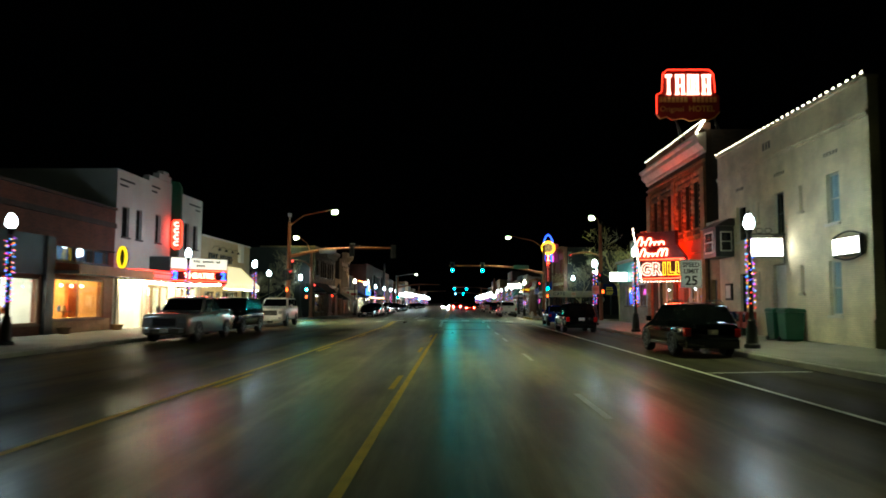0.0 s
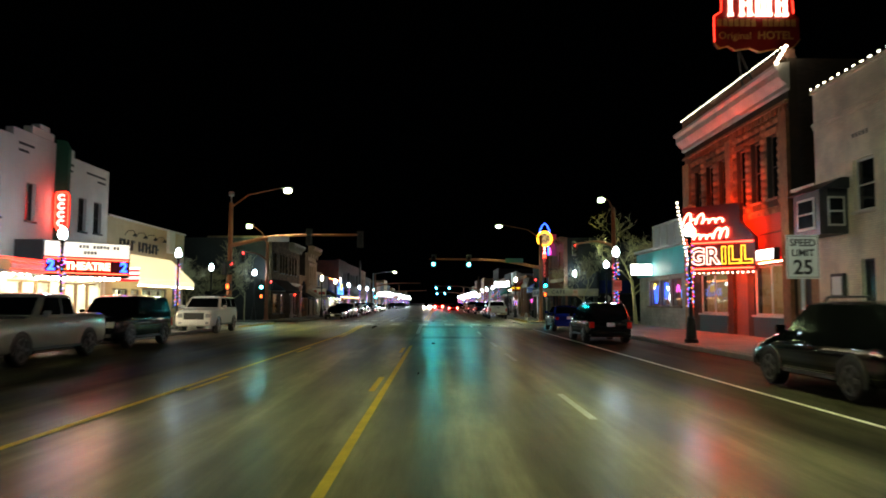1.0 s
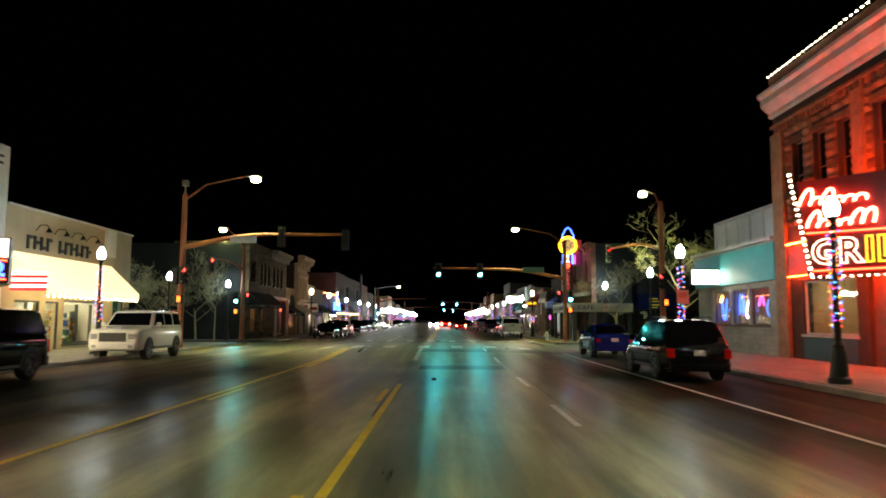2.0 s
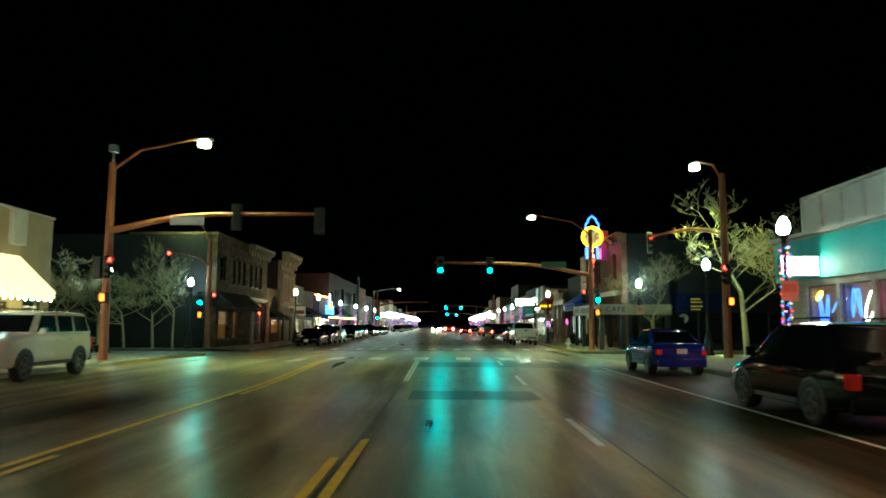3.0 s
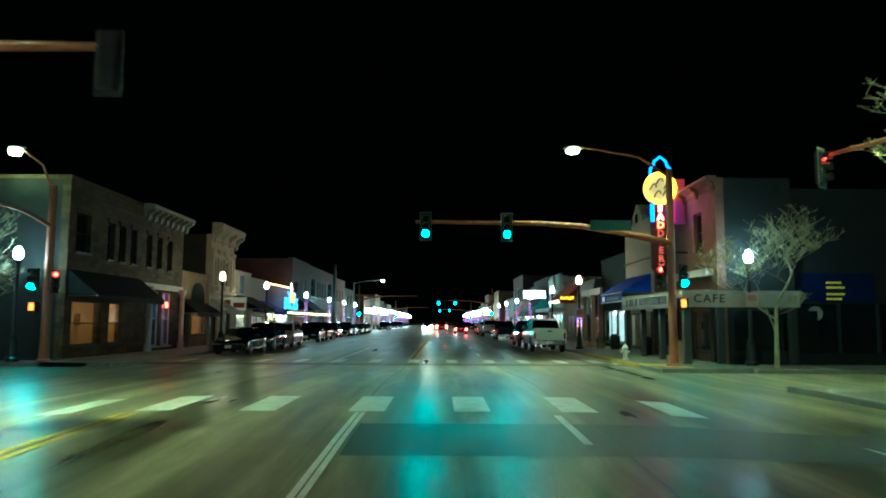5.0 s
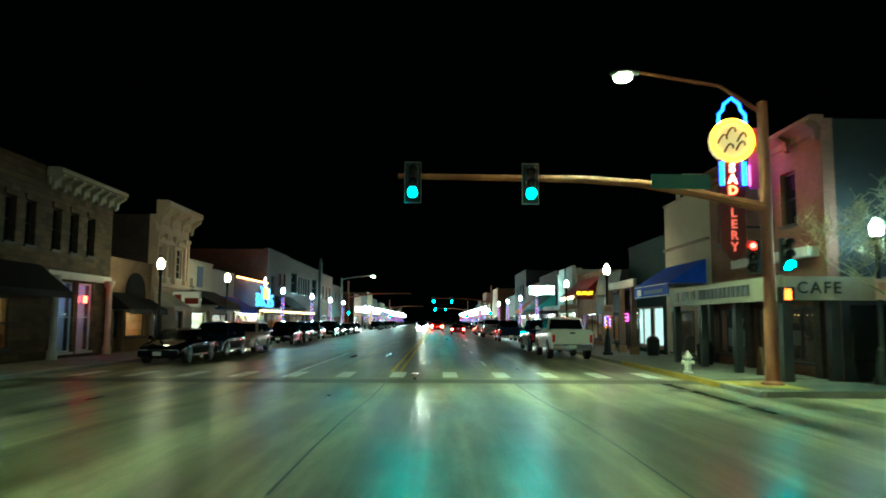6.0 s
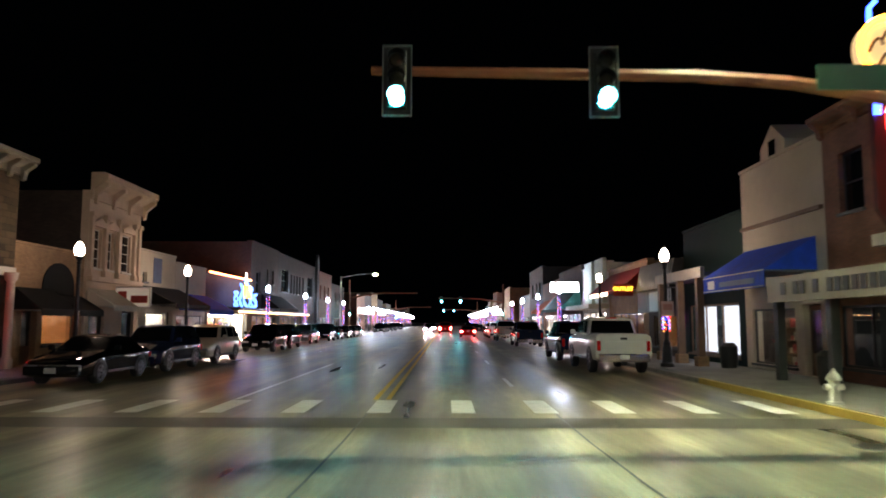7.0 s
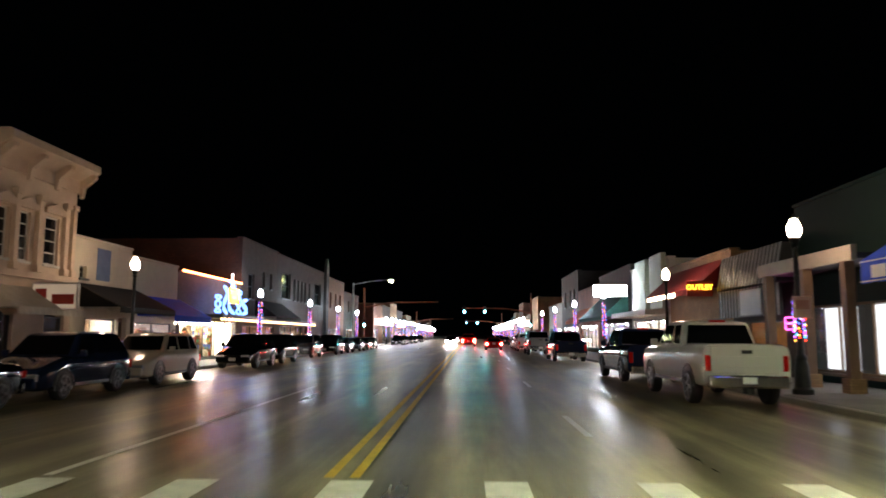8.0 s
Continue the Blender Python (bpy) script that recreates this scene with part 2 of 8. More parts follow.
    nt.links.new(sep.outputs["Y"], block.inputs["Value"])
    outer_lanes = nt.nodes.new("ShaderNodeMath")
    outer_lanes.operation = "MULTIPLY"
    nt.links.new(lane.outputs[0], outer_lanes.inputs[0])
    nt.links.new(block.outputs[0], outer_lanes.inputs[1])
    dark = nt.nodes.new("ShaderNodeMath")
    dark.operation = "MULTIPLY_ADD"
    dark.inputs[1].default_value, dark.inputs[2].default_value = -0.82, 1.0
    nt.links.new(outer_lanes.outputs[0], dark.inputs[0])
    shade = nt.nodes.new("ShaderNodeMath")
    shade.operation = "MULTIPLY"
    nt.links.new(both.outputs[0], shade.inputs[0])
    nt.links.new(dark.outputs[0], shade.inputs[1])
    nt.links.new(shade.outputs[0], hsv.inputs["Value"])
    gloss = nt.nodes.new("ShaderNodeMath")
    gloss.operation = "MULTIPLY_ADD"
    gloss.inputs[1].default_value = -0.065
    shine = nt.nodes.new("ShaderNodeMapRange")
    shine.inputs["To Min"].default_value, shine.inputs["To Max"].default_value = 0.08, 0.14
    nt.links.new(track.outputs[0], shine.inputs["Value"])
    nt.links.new(shine.outputs[0], gloss.inputs[2])
    nt.links.new(outer_lanes.outputs[0], gloss.inputs[0])
    nt.links.new(gloss.outputs[0], p.inputs["Specular IOR Level"])
    nt.links.new(r1.outputs["Color"], hsv.inputs["Color"])
    nt.links.new(hsv.outputs["Color"], p.inputs["Base Color"])
    rr = nt.nodes.new("ShaderNodeMapRange")
    rr.inputs["From Min"].default_value, rr.inputs["From Max"].default_value = 0.3, 0.7
    rr.inputs["To Min"].default_value, rr.inputs["To Max"].default_value = 0.3, 0.42
    nt.links.new(add.outputs[0], rr.inputs["Value"])
    polish = nt.nodes.new("ShaderNodeMath")
    polish.operation = "MULTIPLY_ADD"
    polish.inputs[1].default_value = -0.05
    nt.links.new(track.outputs[0], polish.inputs[0])
    nt.links.new(rr.outputs[0], polish.inputs[2])
    dry = nt.nodes.new("ShaderNodeMath")
    dry.operation = "MULTIPLY_ADD"
    dry.inputs[1].default_value = 0.12
    nt.links.new(outer_lanes.outputs[0], dry.inputs[0])
    nt.links.new(polish.outputs[0], dry.inputs[2])
    least = nt.nodes.new("ShaderNodeMath")
    least.operation = "MAXIMUM"
    least.inputs[1].default_value = 0.27
    nt.links.new(dry.outputs[0], least.inputs[0])
    nt.links.new(least.outputs[0], p.inputs["Roughness"])
    bp = nt.nodes.new("ShaderNodeBump")
    bp.inputs["Strength"].default_value, bp.inputs["Distance"].default_value = 0.07, 0.005
    nt.links.new(grain.outputs["Fac"], bp.inputs["Height"])
    nt.links.new(bp.outputs["Normal"], p.inputs["Normal"])
    # open-textured stone between the polished chippings scatters light and mirrors none
    coarse, blend, share = (nt.nodes.new("ShaderNode" + k) for k in ("BsdfDiffuse", "MixShader", "Math"))
    share.operation = "MULTIPLY_ADD"
    share.inputs[1].default_value, share.inputs[2].default_value = 0.62, 0.12
    nt.links.new(outer_lanes.outputs[0], share.inputs[0])
    nt.links.new(hsv.outputs["Color"], coarse.inputs["Color"])
    nt.links.new(bp.outputs["Normal"], coarse.inputs["Normal"])
    nt.links.new(share.outputs[0], blend.inputs[0])
    nt.links.new(p.outputs[0], blend.inputs[1])
    nt.links.new(coarse.outputs[0], blend.inputs[2])
    nt.links.new(blend.outputs[0], nt.nodes["Material Output"].inputs["Surface"])
    return m


PAVING = asphalt()
SOIL = surface("dark_ground", (0.03, 0.03, 0.025), (0.06, 0.055, 0.045), 0.9, 0.3, 12)
CONCRETE = surface("pavement_concrete", (0.14, 0.13, 0.115), (0.22, 0.205, 0.18), 0.75, 0.7, 45, 0.2, random_amount=0.12)
KERB = surface("kerb_concrete", (0.24, 0.22, 0.2), (0.36, 0.34, 0.3), 0.7, 1.2, 30)
KERB_YELLOW = surface("yellow_kerb_paint", (0.42, 0.28, 0.05), (0.55, 0.36, 0.06), 0.6, 2.5, 30)
WHITE_LINE = surface("worn_white_line", (0.68, 0.67, 0.62), (0.92, 0.9, 0.85), 0.6, 3.0, 50, vary=0.25)
YELLOW_LINE = surface("worn_yellow_line", (0.66, 0.42, 0.03), (0.88, 0.6, 0.06), 0.6, 3.0, 50, vary=0.25)
TAR = surface("tar_seam", (0.012, 0.012, 0.012), (0.03, 0.028, 0.026), 0.4, 2.0, 20)
PATCH = surface("dark_paving_patch", (0.065, 0.058, 0.045), (0.1, 0.09, 0.07), 0.52, 1.0, 50, spec=0.35)
CREAM_BRICK = brickwork("cream_painted_brick", (0.72, 0.64, 0.47), (0.8, 0.71, 0.53), (0.58, 0.51, 0.39), bump=0.35)
TAN_BRICK = brickwork("tan_brick", (0.34, 0.2, 0.1), (0.42, 0.26, 0.13), (0.25, 0.17, 0.1))
RED_BRICK = brickwork("red_brown_brick", (0.2, 0.085, 0.05), (0.26, 0.11, 0.065), (0.17, 0.12, 0.09))
DEEP_BRICK = brickwork("deep_red_brick", (0.13, 0.04, 0.02), (0.19, 0.062, 0.03), (0.09, 0.055, 0.04))
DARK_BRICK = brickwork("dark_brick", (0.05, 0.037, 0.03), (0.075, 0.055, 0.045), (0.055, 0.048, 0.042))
PALE_BRICK = brickwork("pale_brick", (0.2, 0.19, 0.165), (0.26, 0.245, 0.21), (0.18, 0.17, 0.15))
STUCCO = surface("white_stucco", (0.66, 0.64, 0.6), (0.78, 0.76, 0.72), 0.8, 0.6, 35, 0.2)
CREAM = surface("cream_plaster", (0.5, 0.44, 0.34), (0.6, 0.54, 0.42), 0.8, 0.7, 35, 0.2)
STONE = surface("rough_sandstone", (0.2, 0.1, 0.05), (0.38, 0.2, 0.095), 0.85, 3.0, 22, 0.8, random_amount=0.5, bump_dist=0.04)
STONE_BACK = surface("stone_mortar", (0.05, 0.035, 0.022), (0.08, 0.055, 0.035), 0.9, 2.0, 30)
# near-black: the night shade on side walls is put into the brick colour
SIDE_DARK = brickwork("night_shade_brick", (0.012, 0.015, 0.015), (0.018, 0.021, 0.02), (0.01, 0.012, 0.012))
NIGHT_GREEN = surface("dark_green_boards", (0.006, 0.02, 0.016), (0.011, 0.03, 0.025), 0.7, 1.2, 30, spec=0.15)
BLOCK_STONE = brickwork("tan_block_stone", (0.055, 0.038, 0.018), (0.145, 0.1, 0.048), (0.035, 0.025, 0.016), 0.52, 0.24, 0.85, 1.0)
TRIM_WHITE = surface("old_white_paint", (0.55, 0.52, 0.46), (0.72, 0.69, 0.62), 0.55, 1.5, 30)
TRIM_DARK = surface("dark_paint", (0.02, 0.022, 0.022), (0.04, 0.042, 0.04), 0.45, 1.5, 30)
TRIM_BROWN = surface("brown_paint", (0.14, 0.08, 0.045), (0.2, 0.12, 0.07), 0.55, 1.5, 30)
TEAL = surface("teal_paint", (0.03, 0.36, 0.34), (0.05, 0.48, 0.45), 0.55, 1.0, 30)
TEAL_DARK = surface("dark_teal_panel", (0.02, 0.06, 0.07), (0.03, 0.09, 0.1), 0.5, 1.0, 30)
RED_PAINT = surface("red_paint", (0.36, 0.03, 0.02), (0.48, 0.05, 0.03), 0.5, 1.2, 30)
GREEN_PAINT = surface("green_paint", (0.004, 0.06, 0.03), (0.008, 0.09, 0.045), 0.5, 1.2, 30)
WOOD = surface("brown_wood", (0.12, 0.065, 0.03), (0.25, 0.14, 0.07), 0.6, 3.0, 25)
ROOFING = surface("tar_roofing", (0.03, 0.03, 0.03), (0.055, 0.05, 0.05), 0.9, 0.8, 25)
WARM_WALL = surface("warm_shop_wall", (0.5, 0.3, 0.13), (0.62, 0.4, 0.2), 0.8, 1.0, 25)
PALE_WALL = surface("pale_shop_wall", (0.6, 0.58, 0.52), (0.72, 0.7, 0.64), 0.8, 1.0, 25)
ORANGE_CLOTH = surface("orange_cloth", (0.5, 0.1, 0.02), (0.62, 0.16, 0.04), 0.9, 3.0, 40)
BLUE_CLOTH = surface("blue_canvas", (0.004, 0.05, 0.55), (0.01, 0.09, 0.78), 0.75, 2.0, 60)
BLACK_CLOTH = surface("black_canvas", (0.005, 0.006, 0.006), (0.012, 0.013, 0.013), 0.8, 2.0, 60, spec=0.2)
RED_CLOTH = surface("red_canvas", (0.2, 0.008, 0.008), (0.3, 0.015, 0.012), 0.75, 2.0, 60)
GREEN_CLOTH = surface("green_canvas", (0.02, 0.12, 0.1), (0.04, 0.2, 0.16), 0.75, 2.0, 60)
PALE_BLUE_CLOTH = surface("pale_blue_curtain", (0.36, 0.48, 0.62), (0.46, 0.58, 0.72), 0.8, 3.0, 60)
TAN_CLOTH = surface("pale_canvas", (0.5, 0.46, 0.38), (0.62, 0.58, 0.5), 0.75, 2.0, 60)
# lit tone of the corrugated steel; its shaded gaps use TRIM_DARK
RIB_STEEL = surface("lit_rib_steel", (0.26, 0.27, 0.28), (0.38, 0.39, 0.4), 0.5, 2.0, 30)
IRON = surface("black_cast_iron", (0.01, 0.011, 0.011), (0.025, 0.026, 0.025), 0.4, 3.0, 40, metal=0.3)
RUST_STEEL = surface("rust_painted_steel", (0.26, 0.085, 0.04), (0.36, 0.125, 0.06), 0.5, 1.5, 30)
GALVANISED = surface("galvanised_steel", (0.4, 0.41, 0.4), (0.55, 0.56, 0.54), 0.4, 2.0, 40, metal=0.7)
SIGNAL_BLACK = surface("signal_housing", (0.012, 0.014, 0.012), (0.022, 0.025, 0.022), 0.5, 2, 30)
SIGN_EDGE = surface("faded_sign_edge", (0.16, 0.18, 0.16), (0.24, 0.26, 0.24), 0.5, 1, 30)
SIGN_WHITE = surface("white_sign_sheet", (0.72, 0.74, 0.72), (0.8, 0.82, 0.8), 0.35, 1, 30)
FASCIA = surface("aged_sign_board", (0.3, 0.26, 0.19), (0.42, 0.37, 0.28), 0.5, 1.0, 30)
# canvas with emission of its own, in place of bulb light shining through it
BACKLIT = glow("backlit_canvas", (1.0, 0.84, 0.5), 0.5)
TAN_PLASTER = surface("tan_plaster", (0.44, 0.35, 0.21), (0.55, 0.44, 0.28), 0.8, 0.7, 35, 0.2)
PALE_BLOCK = brickwork("pale_stone_block", (0.4, 0.36, 0.28), (0.5, 0.45, 0.35), (0.3, 0.27, 0.22), 0.4, 0.2)
WARM_STUCCO = surface("pinkish_stucco", (0.56, 0.42, 0.31), (0.7, 0.55, 0.42), 0.8, 0.8, 35, 0.25)
SIGN_GREEN = surface("green_sign_sheet", (0.006, 0.085, 0.055), (0.01, 0.12, 0.075), 0.35, 1, 30)
INK = surface("black_ink", (0.01, 0.01, 0.01), (0.02, 0.02, 0.02), 0.5, 1, 30)
DARK_GLASS = surface("dark_window_glass", (0.006, 0.008, 0.01), (0.012, 0.015, 0.018), 0.14, 0.8, 3, 0.03)
GLASS = clear_glass("shop_glass")
GLOBE = glow("lamp_globe", (0.6, 0.83, 1.0), 46)
GLOBE_WARM = glow("warm_lamp_globe", (1.0, 0.8, 0.55), 22)
COBRA = glow("street_light_lens", (0.86, 1.0, 0.48), 9500)
COBRA_DIM = glow("dim_street_light_lens", (0.84, 1.0, 0.34), 6500)
COBRA_FAR = glow("far_corner_lamp_lens", (0.8, 1.0, 0.58), 6500)
COBRA_FAINT = glow("faint_street_light_lens", (0.74, 1.0, 0.56), 190)
REFRACTOR = glow("street_light_refractor", (0.8, 1.0, 0.5), 28)
WARM_LIGHT = glow("warm_shop_light", (1.0, 0.62, 0.26), 55)
WHITE_LIGHT = glow("white_shop_light", (1.0, 0.93, 0.8), 58)
SIGN_LIT = glow("lit_sign_face", (1.0, 0.98, 0.92), 5.6)
BULB_WARM = glow("warm_bulb", (1.0, 0.86, 0.64), 9)
NEON_RED = glow("red_neon", (1.0, 0.025, 0.012), 13)
NEON_WHITE = glow("hot_red_neon", (1.0, 0.1, 0.065), 19)
NEON_SOFT = glow("soft_red_neon", (1.0, 0.03, 0.016), 2.6)
NEON_YELLOW = glow("yellow_neon", (1.0, 0.62, 0.06), 6)
NEON_BLUE = glow("blue_neon", (0.02, 0.07, 1.0), 5)
NEON_CYAN = glow("pale_blue_neon", (0.08, 0.28, 1.0), 1.5)
NEON_PINK = glow("magenta_neon", (1.0, 0.08, 0.55), 2.4)
GREEN_LENS = glow("green_lens", (0.001, 0.74, 0.86), 190)
GREEN_POLE = glow("pole_green_lens", (0.003, 0.74, 0.86), 110)
GREEN_CORE = glow("green_lens_core", (0.07, 0.79, 0.83), 620)
RED_CORE = glow("red_lens_core", (1.0, 0.06, 0.05), 5)
RED_LENS = glow("red_lens", (1.0, 0.012, 0.01), 1.6)
AMBER_LENS = glow("amber_lens", (1.0, 0.1, 0.015), 3.2)
LENS_OFF = surface("unlit_lens", (0.02, 0.02, 0.015), (0.035, 0.03, 0.02), 0.2, 1, 20)

# ---- the ground ----
def ramp01(a, b, v):
    k = min(1.0, max(0.0, (v - a) / (b - a)))
    return k * k * (3 - 2 * k)


def gz(x, y):
    """The street's surface: nearly level, rising a little to the first block's kerbs, with a low crown before the junction."""
    crown = 0.24 * ramp01(45, 56.5, y) * (1 - ramp01(61, 71.5, y)) * (1 - ramp01(3.6, 8.6, abs(x + 1.0)))
    return max(crown, (0.11 * ramp01(3, 8.9, x) + 0.08 * ramp01(-4, -10, x)) * (1 - ramp01(56, 67, y)))


def sheet(name, xs, ys, lift, material, label, category):
    bm = bmesh.new()
    vs = [[bm.verts.new((x, y, gz(x, y) + lift)) for x in xs] for y in ys]
    for a, b in zip(vs, vs[1:]):
        for i in range(len(xs) - 1):
            bm.faces.new((a[i], a[i + 1], b[i + 1], b[i]))
    return tagged(part(name, bm, material, None, label), "", category, "", "structure")


ROAD_X = [-13.6, -10, -8.6, -7.2, -5.8, -4.6, -1, 2.6, 3.8, 5, 6.2, 7.6, 8.95]
ROAD_Y = [-60, -20, 20, 45, 48, 51, 53.5, 56.5, 59, 61, 63.5, 66, 68.5, 71.5, 100, 200, 420]
sheet("ground", [-900, -60, -18] + ROAD_X + [20, 60, 900], [-300] + ROAD_Y + [2400], -0.04, SOIL, "dark bare ground under the whole town", "ground")
sheet("road", ROAD_X, ROAD_Y, 0.0, PAVING, "worn grey street paving with polished wheel tracks", "road")
sheet("road_side", [8.93, 14, 30, 70], [61.5, 63.5, 66, 68.5, 69.4], -0.006, PAVING, "worn grey paving of the side street", "road")
sheet("road_side_west", [-70, -30, -15, -13.58], [65, 66, 68.5, 71.2], -0.006, PAVING, "worn grey paving of the side street", "road")


def road_z(x, y):
    """Height of the road's flat facets."""
    i = max(k for k in range(len(ROAD_X) - 1) if k == 0 or ROAD_X[k] <= x)
    j = max(k for k in range(len(ROAD_Y) - 1) if k == 0 or ROAD_Y[k] <= y)
    u = (x - ROAD_X[i]) / (ROAD_X[i + 1] - ROAD_X[i])
    v = (y - ROAD_Y[j]) / (ROAD_Y[j + 1] - ROAD_Y[j])
    low, high = (gz(ROAD_X[i], ROAD_Y[n]) * (1 - u) + gz(ROAD_X[i + 1], ROAD_Y[n]) * u for n in (j, j + 1))
    return low * (1 - v) + high * v


def mark(name, x0, x1, y0, y1, material, label, group, lift=0.014):
    xs = [x0] + [x for x in ROAD_X if x0 < x < x1] + [x1]
    ys = [y0] + [y for y in ROAD_Y if y0 < y < y1] + [y1]
    bm = bmesh.new()
    vs = [[bm.verts.new((x, y, road_z(x, y) + lift)) for x in xs] for y in ys]
    for a, b in zip(vs, vs[1:]):
        for i in range(len(xs) - 1):
            bm.faces.new((a[i], a[i + 1], b[i + 1], b[i]))
    return tagged(part(name, bm, material, None, label), "", "road marking", group, "structure")


W = 0.062
mark("centre_line", -1.19 - W, -1.19 + W, -60, 36.5, YELLOW_LINE, "worn solid yellow centre line", "yellow lines")
for k in range(-1, 3):
    mark("centre_dash", -1.42 - W, -1.42 + W, 10.5 + 10.9 * k, 13.2 + 10.9 * k, YELLOW_LINE, "worn yellow dash beside the centre line", "yellow dashes")
mark("turn_lane_line", -5.26 - W, -5.26 + W, -60, 55.8, YELLOW_LINE, "worn solid yellow lane line", "yellow lines")
for k in range(-3, 4):
    mark("turn_lane_dash", -5.02 - W, -5.02 + W, 10.5 + 10.9 * k, 13.2 + 10.9 * k, YELLOW_LINE, "worn yellow dash beside the lane line", "yellow dashes")
mark("turn_lane_line", -5.04 - W, -5.04 + W, 46.1, 55.8, YELLOW_LINE, "worn solid yellow lane line", "yellow lines")
for y in (-37.2, -26.15, -15.1, -4.05, 7.0, 18.05, 28.9, 36.0, 46.2):
    mark("lane_dash", 2.23 - W, 2.23 + W, y, y + 3.0, WHITE_LINE, "worn white lane dash", "lane dashes")
mark("lane_dash", 2.08 - W, 2.08 + W, 53.0, 55.6, WHITE_LINE, "worn white lane dash", "lane dashes")
for k in range(0, 22):
    y = 79.0 + 11.05 * k
    mark("lane_dash", 2.12 - W, 2.12 + W, y + 2.0, y + 5.0, WHITE_LINE, "worn white lane dash", "lane dashes")
for x in (-1.29, -1.19):
    mark("turn_line", x - 0.038, x + 0.038, 47.2, 55.9, WHITE_LINE, "worn white half of a double turn lane line", "white lines")
mark("parking_line", 6.0 - 0.05, 6.0 + 0.05, -40, 53.5, WHITE_LINE, "thin white parking lane line", "white lines")
mark("bay_line", 6.0, 8.6, 13.7, 13.8, WHITE_LINE, "faint white parking bay line", "white lines")
mark("left_lane_line", -4.68 - W, -4.68 + W, 77.5, 92, WHITE_LINE, "solid white lane line", "white lines")
for off in (-0.15, 0.15):
    mark("double_line", -1.26 + off - W, -1.26 + off + W, 77.5, 300, YELLOW_LINE, "solid yellow double centre line", "yellow lines")
for x in (-6.6, -4.85, -3.05, -1.15, 0.68, 2.55, 4.45):
    mark("crossing_bar", x - 0.32, x + 0.32, 56.0, 58.4, WHITE_LINE, "worn white crossing bar", "near crossing bars")
for x in (-11.3, -9.6, -7.9, -6.2, -4.5, -2.84, -1.11, 0.6, 2.27, 3.84, 5.5, 7.1):
    mark("crossing_bar", x - 0.24, x + 0.24, 75.0, 77.35, WHITE_LINE, "white crossing bar", "far crossing bars")
mark("tar_seam", -1.32, -1.27, 30, 46.4, TAR, "dark tar seam in the paving", "seams", 0.0115)
mark("tar_seam", 2.42, 2.46, 30, 74.9, TAR, "dark tar seam in the paving", "seams", 0.011)
mark("tar_seam", -1.34, -1.30, 58.6, 74.9, TAR, "dark tar seam in the paving", "seams", 0.0115)
mark("paving_patch", -0.9, 2.2, 42.3, 44.5, PATCH, "darker repaired patch of paving", "patches", 0.008)
mark("paving_patch", -1.1, 8.4, 52.3, 54.7, PATCH, "darker repaired patch of paving", "patches", 0.008)
mark("paving_patch", -12.5, 8.4, 73.0, 74.3, PATCH, "darker repaired strip of paving", "patches", 0.008)

# ---- pavements: body, kerb and single slabs ----
def pavement(name, x_kerb, x_wall, y0, y1, rise0, rise1, label, slabs=None):
    """A raised walk between kerb and walls. slabs: the stretch that is laid out in single slabs."""
    s = 1 if x_wall > x_kerb else -1
    th = lambda x: rise0 + (rise1 - rise0) * (x - x_kerb) / (x_wall - x_kerb)
    bm = bmesh.new()
    ys = [y0 + (y1 - y0) * i / 12 for i in range(13)]
    xa = x_kerb + s * 0.16
    loops = []
    for y in ys:
        g = gz(x_kerb, y)
        loops.append([(xa, y, -0.3), (x_wall, y, -0.3), (x_wall, y, g + th(x_wall) - 0.02), (xa, y, g + th(xa) - 0.02)])
    rings(bm, loops)
    bmesh.ops.recalc_face_normals(bm, faces=bm.faces[:])
    ob = tagged(part(name, bm, CONCRETE, None, label), "", "pavement", "", "structure")
    bm = bmesh.new()
    rings(bm, [[(x_kerb, y, -0.2), (xa - s * 0.004, y, -0.2), (xa - s * 0.004, y, gz(x_kerb, y) + rise0 - 0.004), (x_kerb + s * 0.025, y, gz(x_kerb, y) + rise0), (x_kerb, y, gz(x_kerb, y) + rise0 - 0.03)] for y in ys])
    bmesh.ops.recalc_face_normals(bm, faces=bm.faces[:])
    tagged(part("kerb", bm, KERB, None, "weathered concrete kerb along the walk"), "", "kerb", "", "structure")
    return ob, th


walk_east, th_east = pavement("pavement_east", 8.9, 13.0, -40, 60, 0.16, 0.30, "concrete pavement in front of the hotel")
walk_east_park, th_ep = pavement("pavement_park", 10.0, 40.0, 55, 61.5, 0.14, 0.18, "pavement and lawn edge at the corner")
walk_west, th_west = pavement("pavement_west", -13.2, -18.2, -40, 64.8, 0.15, 0.2, "concrete pavement in front of the theatre")
walk_nw, th_nw = pavement("pavement_north_west", -12.5, -15.4, 71.3, 168, 0.15, 0.18, "concrete pavement below the shop fronts")
walk_ne, th_ne = pavement("pavement_north_east", 7.95, 11.4, 69.5, 168, 0.15, 0.2, "concrete pavement below the shop fronts")
walk_cafe, th_cafe = pavement("pavement_cafe", 11.4, 60.0, 69.5, 72.6, 0.15, 0.2, "concrete pavement of the side street")
walk_far_e, _ = pavement("pavement_far_east", 8.8, 11.4, 184, 420, 0.15, 0.2, "concrete pavement far down the street")
walk_far_w, _ = pavement("pavement_far_west", -13.2, -15.4, 184, 420, 0.15, 0.2, "concrete pavement far down the street")
bm = bmesh.new()
box(bm, -60, -13.5, 71.3, 72.6, -0.3, 0.15)
